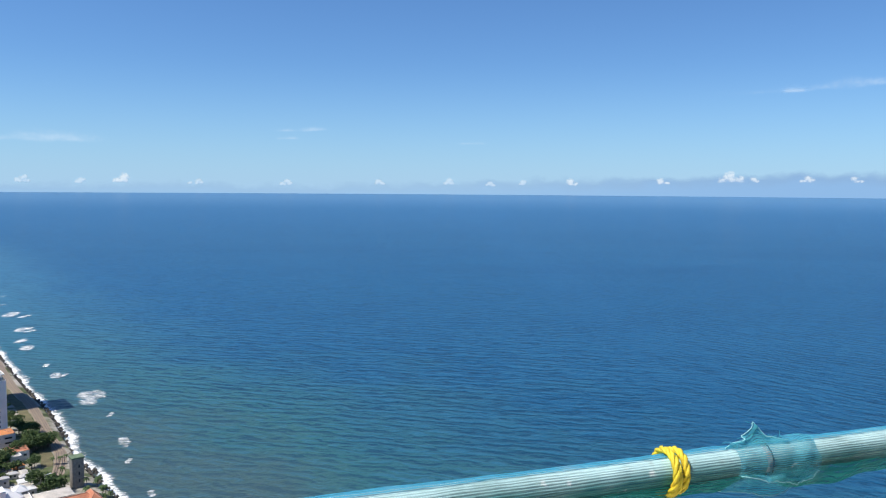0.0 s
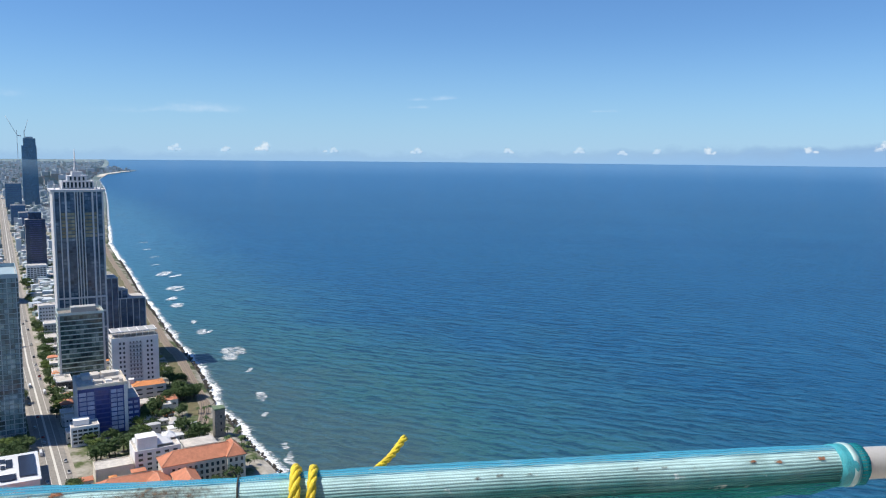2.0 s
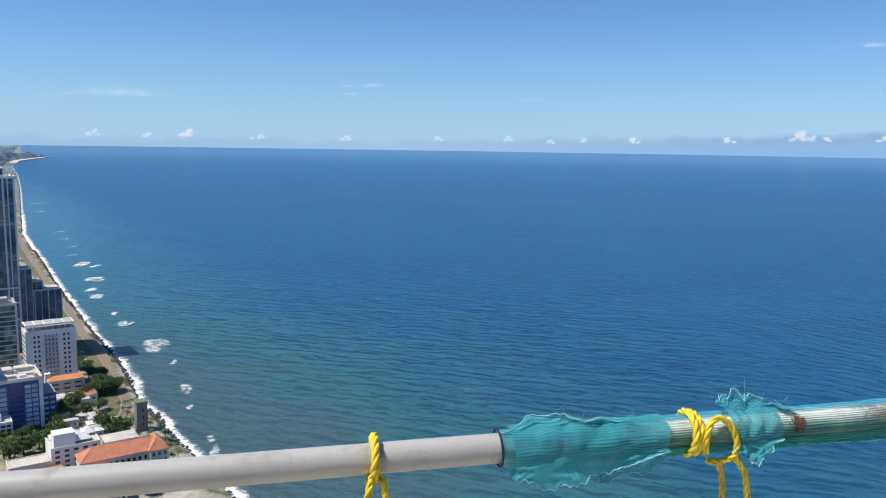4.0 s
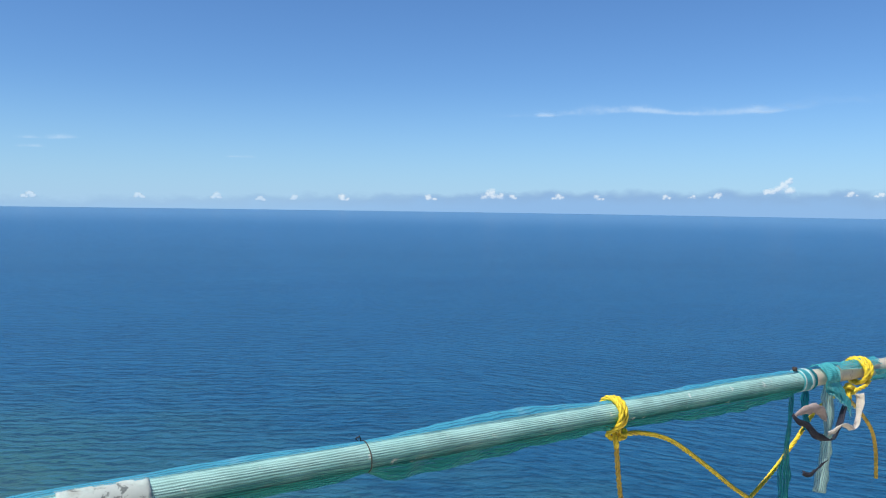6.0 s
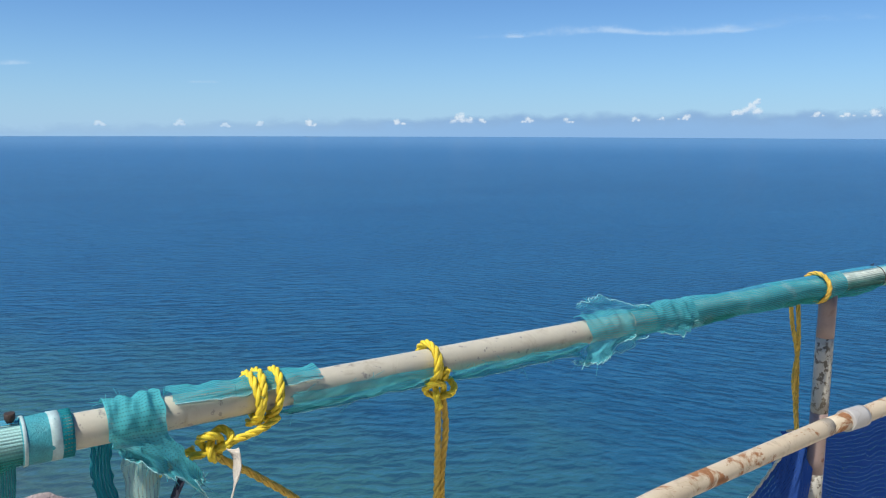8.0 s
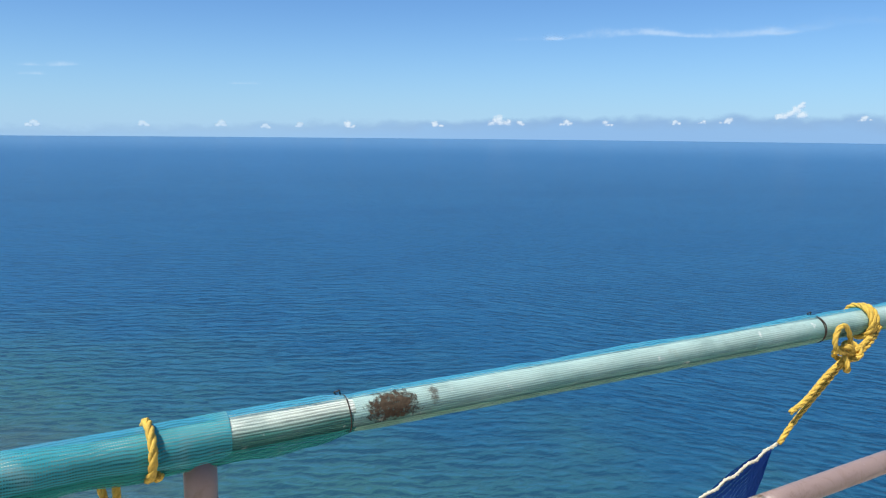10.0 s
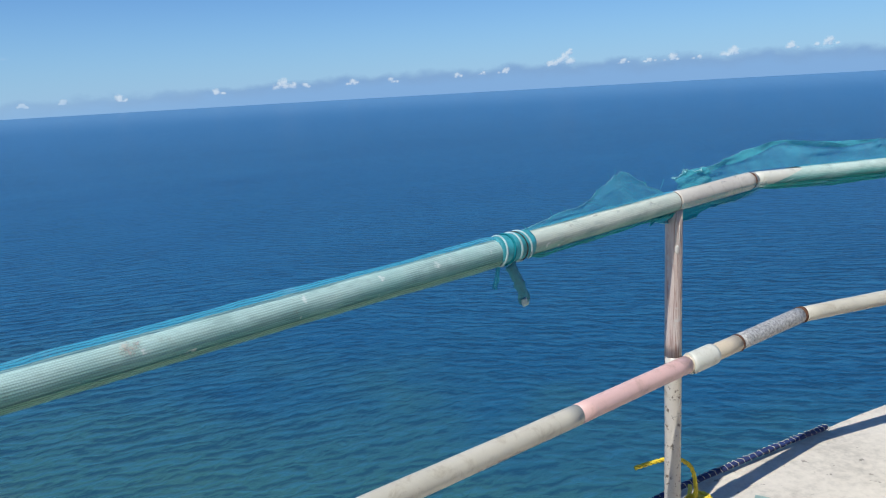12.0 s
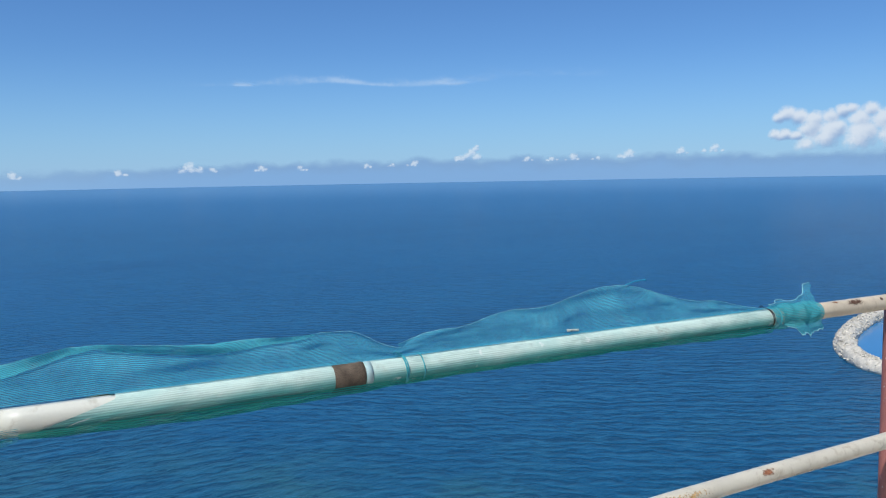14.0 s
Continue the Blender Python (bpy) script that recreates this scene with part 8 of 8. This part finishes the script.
# low halls between the road and the tower
for label, v0, v1, u0, u1, h, mat in (("dark low hall with a white roof beside the road", 40, 52, 700, 722, 12, "dark_wall"), ("cream hall with a flat roof and terrace", 41, 52, 668, 690, 7, "cream_wall"), ("white stepped house beside the road", 40, 49, 745, 762, 9, "white_wall"),
                                      ("cream shop house with a flat roof", 40, 49, 782, 800, 8, "cream_wall"), ("white town house with rows of windows", 42, 62, 1010, 1030, 22, "white_wall"), ("grey town house with a flat roof", 44, 70, 950, 972, 12, "grey_wall"), ("cream town house with a flat roof", 42, 60, 890, 912, 9, "cream_wall"), ("white town house with a sheet roof", 40, 54, 850, 868, 8, "white_wall")):
    t = building("shop_house", label, v0, v1, u0, u1)
    w, d = v1 - v0, u1 - u0
    body(t, w, d, h, mat)
    parapet(t, w, d, h, "white_wall", 1.0)
    facade(t, w, d, h, max(3, int(w / 3)), max(1, int(h / 4)), (1.5, 1.5), z0=1.0, top=0.6)
    part("roof_tank", boxes([((w * 0.2, d * 0.2, h + 1.2), (2.2, 2.2, 1.8))], 0.2), M["roof_flat"], t)

# small sheds, kiosks and yards between the blocks
rng = random.Random(41)
for u0, u1, v0, v1, n in ((576, 640, 86, 122, 17), (484, 500, 40, 80, 5), (520, 560, 92, 128, 10), (640, 720, 40, 46, 6), (700, 790, 84, 126, 12), (610, 660, 118, 132, 4), (860, 1300, 44, 150, 34), (520, 600, -30, -8, 8)):
    for i in range(n):
        u, v = rng.uniform(u0, u1), rng.uniform(v0, v1)
        if v > coast(u) - 26:
            continue
        w, d, h = rng.uniform(4, 9), rng.uniform(4, 8), rng.uniform(2.8, 6.5) * (1.6 if u > 860 else 1)
        t = building("shed", rng.choice(("small white shed with a sheet roof", "low pale outbuilding in a yard", "small grey shed with a flat roof")), v - w / 2, v + w / 2, u - d / 2, u + d / 2)
        body(t, w, d, h, rng.choice(("white_wall", "cream_wall", "grey_wall", "white_wall")))
        if rng.random() < 0.6:
            hip_roof(t, w, d, h + 0.05, rng.uniform(0.6, 1.6), rng.choice(("roof_flat", "car_white", "tile", "tile_orange", "grey_wall")), over=0.35)
        else:
            parapet(t, w, d, h, "white_wall", 0.5)
        facade(t, w, d, h, 2, 1, (1.2, 1.2), z0=1.0, top=0.6)

# ------------------------------------------------------------ trees


def leafy(seed, size, tall, mat):
    """A broad tree: tapered trunk, limbs, crown of many small leaf clumps."""
    rng = random.Random(seed)
    t = new("tree")
    part("trunk", sweep([(0, 0, 0), (0.1, 0, tall * 0.3), (0.25, 0.1, tall * 0.6)], lambda s, a: 0.38 - 0.03 * s, 8, up=Vector((0, 1, 0))), M["bark"], t)
    limbs = bmesh.new()
    for k in range(6):
        a = k * 1.05 + rng.random()
        sweep([(0.15, 0.05, tall * 0.42), (math.cos(a) * size * 0.35, math.sin(a) * size * 0.35, tall * 0.66), (math.cos(a) * size * 0.7, math.sin(a) * size * 0.7, tall * 0.8)], lambda s, b: 0.16 - 0.015 * s, 5, into=limbs)
    part("limbs", limbs, M["bark"], t)
    bm = bmesh.new()
    hubs = [Vector((rng.uniform(-1, 1) * size * 0.75, rng.uniform(-1, 1) * size * 0.75, tall * rng.uniform(0.62, 1.0))) for _ in range(13)]
    for i in range(620):
        h = hubs[i % 13]
        p = h + Vector((rng.gauss(0, 1), rng.gauss(0, 1), rng.gauss(0, 0.6))) * size * 0.24
        e = Euler((rng.uniform(-1, 1), rng.uniform(-1, 1), rng.uniform(0, 6.3)))
        s = rng.uniform(0.35, 0.8)
        m = e.to_matrix()
        q = [bm.verts.new(p + m @ Vector(c) * s) for c in ((-1, -0.5, 0), (0.2, -0.7, 0.25), (1, 0.1, 0), (0.1, 0.7, 0.2))]
        bm.faces.new(q)
    part("crown", bm, M[mat], t)
    return t


def palm(seed):
    rng = random.Random(seed)
    t = new("palm_tree")
    part("trunk", sweep([(0, 0, 0), (0.4, 0, 3), (0.9, 0.1, 6), (1.2, 0.1, 8.5)], lambda s, a: 0.24 - 0.012 * s, 8, up=Vector((0, 1, 0))), M["bark"], t)
    bm = bmesh.new()
    for k in range(16):
        a, lift = k * 2.4 + rng.random() * 0.3, rng.uniform(-0.3, 0.9)
        prev = None
        for j in range(7):
            f = j / 6
            r = 3.6 * f
            z = 8.5 + lift * r * 0.8 - 0.28 * r * r * 0.8
            c = Vector((1.2 + math.cos(a) * r, 0.1 + math.sin(a) * r, z))
            w = 0.75 * (1 - f) ** 0.6 + 0.05
            s = Vector((-math.sin(a), math.cos(a), 0)) * w
            row = [bm.verts.new(c - s - Vector((0, 0, w * 0.5))), bm.verts.new(c), bm.verts.new(c + s - Vector((0, 0, w * 0.5)))]
            if prev:
                bm.faces.new((prev[0], prev[1], row[1], row[0]))
                bm.faces.new((prev[1], prev[2], row[2], row[1]))
            prev = row
    part("fronds", bm, M["leaf"], t)
    return t


kinds = [leafy(1, 4.6, 9, "leaf"), leafy(2, 5.4, 11, "leaf"), leafy(3, 4.4, 8, "leaf_light")]
palms = [palm(4), palm(5)]
spots = []
rng = random.Random(31)
for n, u0, u1, v0, v1, mix in ((26, 532, 572, 48, 86, 0.12), (9, 650, 684, 38, 50, 1.0), (10, 552, 592, -6, 16, 0.2), (4, 578, 602, 84, 126, 0.3), (3, 598, 606, 86, 96, 0.05), (3, 596, 606, 106, 128, 0.5), (10, 640, 665, 128, 140, 0.1), (26, 880, 1500, 36, 46, 0.3), (30, 1000, 2000, 46, 110, 0.2), (16, 880, 1500, 8, 17, 0.3), (9, 560, 590, -4, 12, 0.3), (6, 684, 700, 128, 140, 0.1), (26, 560, 600, -60, -12, 0.2), (12, 690, 860, 36, 46, 0.3), (14, 690, 800, 118, 134, 0.2), (10, 640, 660, 122, 140, 0.1), (7, 530, 560, 108, 128, 0.3), (8, 600, 760, 36, 44, 0.3), (6, 440, 460, 106, 126, 0.5), (10, 760, 1000, 36, 44, 0.3), (8, 470, 500, 32, 40, 0.3), (8, 680, 900, 8, 14, 0.3)):
    for i in range(n):
        spots.append((rng.uniform(u0, u1), rng.uniform(v0, v1), 2 if rng.random() < mix else rng.randint(0, 1)))
spots += [(600 + 4.0 * i + rng.uniform(-2, 2), 87 + 3.0 * i + rng.uniform(-2, 2), 0) for i in range(15)]
first = {}
for u, v, k in spots:
    m = Matrix.Translation(town(u, v, 0)) @ Matrix.Rotation(rng.uniform(0, 6.3), 4, "Z") @ Matrix.Diagonal((*[rng.uniform(0.75, 1.15)] * 3, 1))
    if k not in first:
        first[k] = kinds[k]
        kinds[k].matrix_basis = m
        tagged(kinds[k], "broad light green street tree" if k == 2 else "broad dark green street tree", "tree", "city trees")
    else:
        tagged(copy_thing(kinds[k], m), kind="")
n = 0
for i in range(22):
    u = rng.uniform(455, 620) if i > 6 else rng.uniform(500, 540)
    v = coast(u) - rng.uniform(5, 30) if i > 6 else coast(u) - rng.uniform(4, 9)
    m = Matrix.Translation(town(u, v, 0)) @ Matrix.Rotation(rng.uniform(0, 6.3), 4, "Z") @ Matrix.Diagonal((*[rng.uniform(0.7, 1.1)] * 3, 1))
    if n < 2:
        palms[n].matrix_basis = m
        tagged(palms[n], "coconut palm near the shore", "palm", "shore palms")
    else:
        copy_thing(palms[i % 2], m)
    n += 1

# ------------------------------------------------------------ traffic


def vehicle(mat, long, tall, label, category):
    t = new(category)
    part("body", boxes([((0, 0, 0.35 + tall * 0.28), (1.9, long, tall * 0.5))], 0.12), M[mat], t)
    part("cabin", boxes([((0, -long * 0.05, 0.35 + tall * 0.66), (1.7, long * (0.55 if tall < 2 else 0.92), tall * 0.42))], 0.14), M["window" if tall < 2 else mat], t)
    for x in (-0.9, 0.9):
        for y in (-long * 0.32, long * 0.32):
            part("wheel", sweep([(x - 0.12, y, 0.33), (x + 0.12, y, 0.33)], 0.33, 14), M["tyre"], t)
    return tagged(t, label, category, "road traffic")


cars = [vehicle("car_white", 4.3, 1.5, "white car on the road", "car"), vehicle("car_dark", 4.3, 1.5, "dark car on the road", "car"), vehicle("car_white", 7.5, 3.0, "white delivery van on the road", "van"), vehicle("car_red", 3.0, 1.6, "small red car on the road", "car")]
rng = random.Random(77)
seen = set()
for i in range(34):
    u = 455 + i * 19 + rng.uniform(-6, 6)
    off = rng.choice((-6.5, -3, 3, 6.5))
    k = (2 if i == 1 else 0) if i in (1, 3, 5) else rng.choice((0, 0, 1, 1, 2, 3))
    v = next(va + (vb - va) * (u - a) / (b - a) for (a, va), (b, vb) in zip(road_line[:-1], road_line[1:]) if a <= u <= b) + off
    m = Matrix.Translation(town(u, v, 0.25)) @ Matrix.Rotation(TURN + rng.uniform(-0.03, 0.03), 4, "Z")
    if k not in seen:
        seen.add(k)
        cars[k].matrix_basis = m
    else:
        copy_thing(cars[k], m)
for k in range(4):
    if k not in seen:
        cars[k].matrix_basis = Matrix.Translation(town(470 + 9 * k, 32, 0.25)) @ Matrix.Rotation(TURN, 4, "Z")
rng = random.Random(91)
for i in range(22):
    u, v = (rng.uniform(612, 664), 0) if i < 14 else (rng.uniform(560, 612), rng.uniform(-10, 4))
    v = v or 92 + (u - 612) * 0.62 + rng.uniform(-7, 11)
    ob = copy_thing(cars[rng.choice((0, 0, 1, 3))], Matrix.Translation(town(u, v, 0.22)) @ Matrix.Rotation(TURN + rng.choice((0.5, 2.1)), 4, "Z"))
    tagged(ob, "car parked in a paved yard", "car", "parked cars")
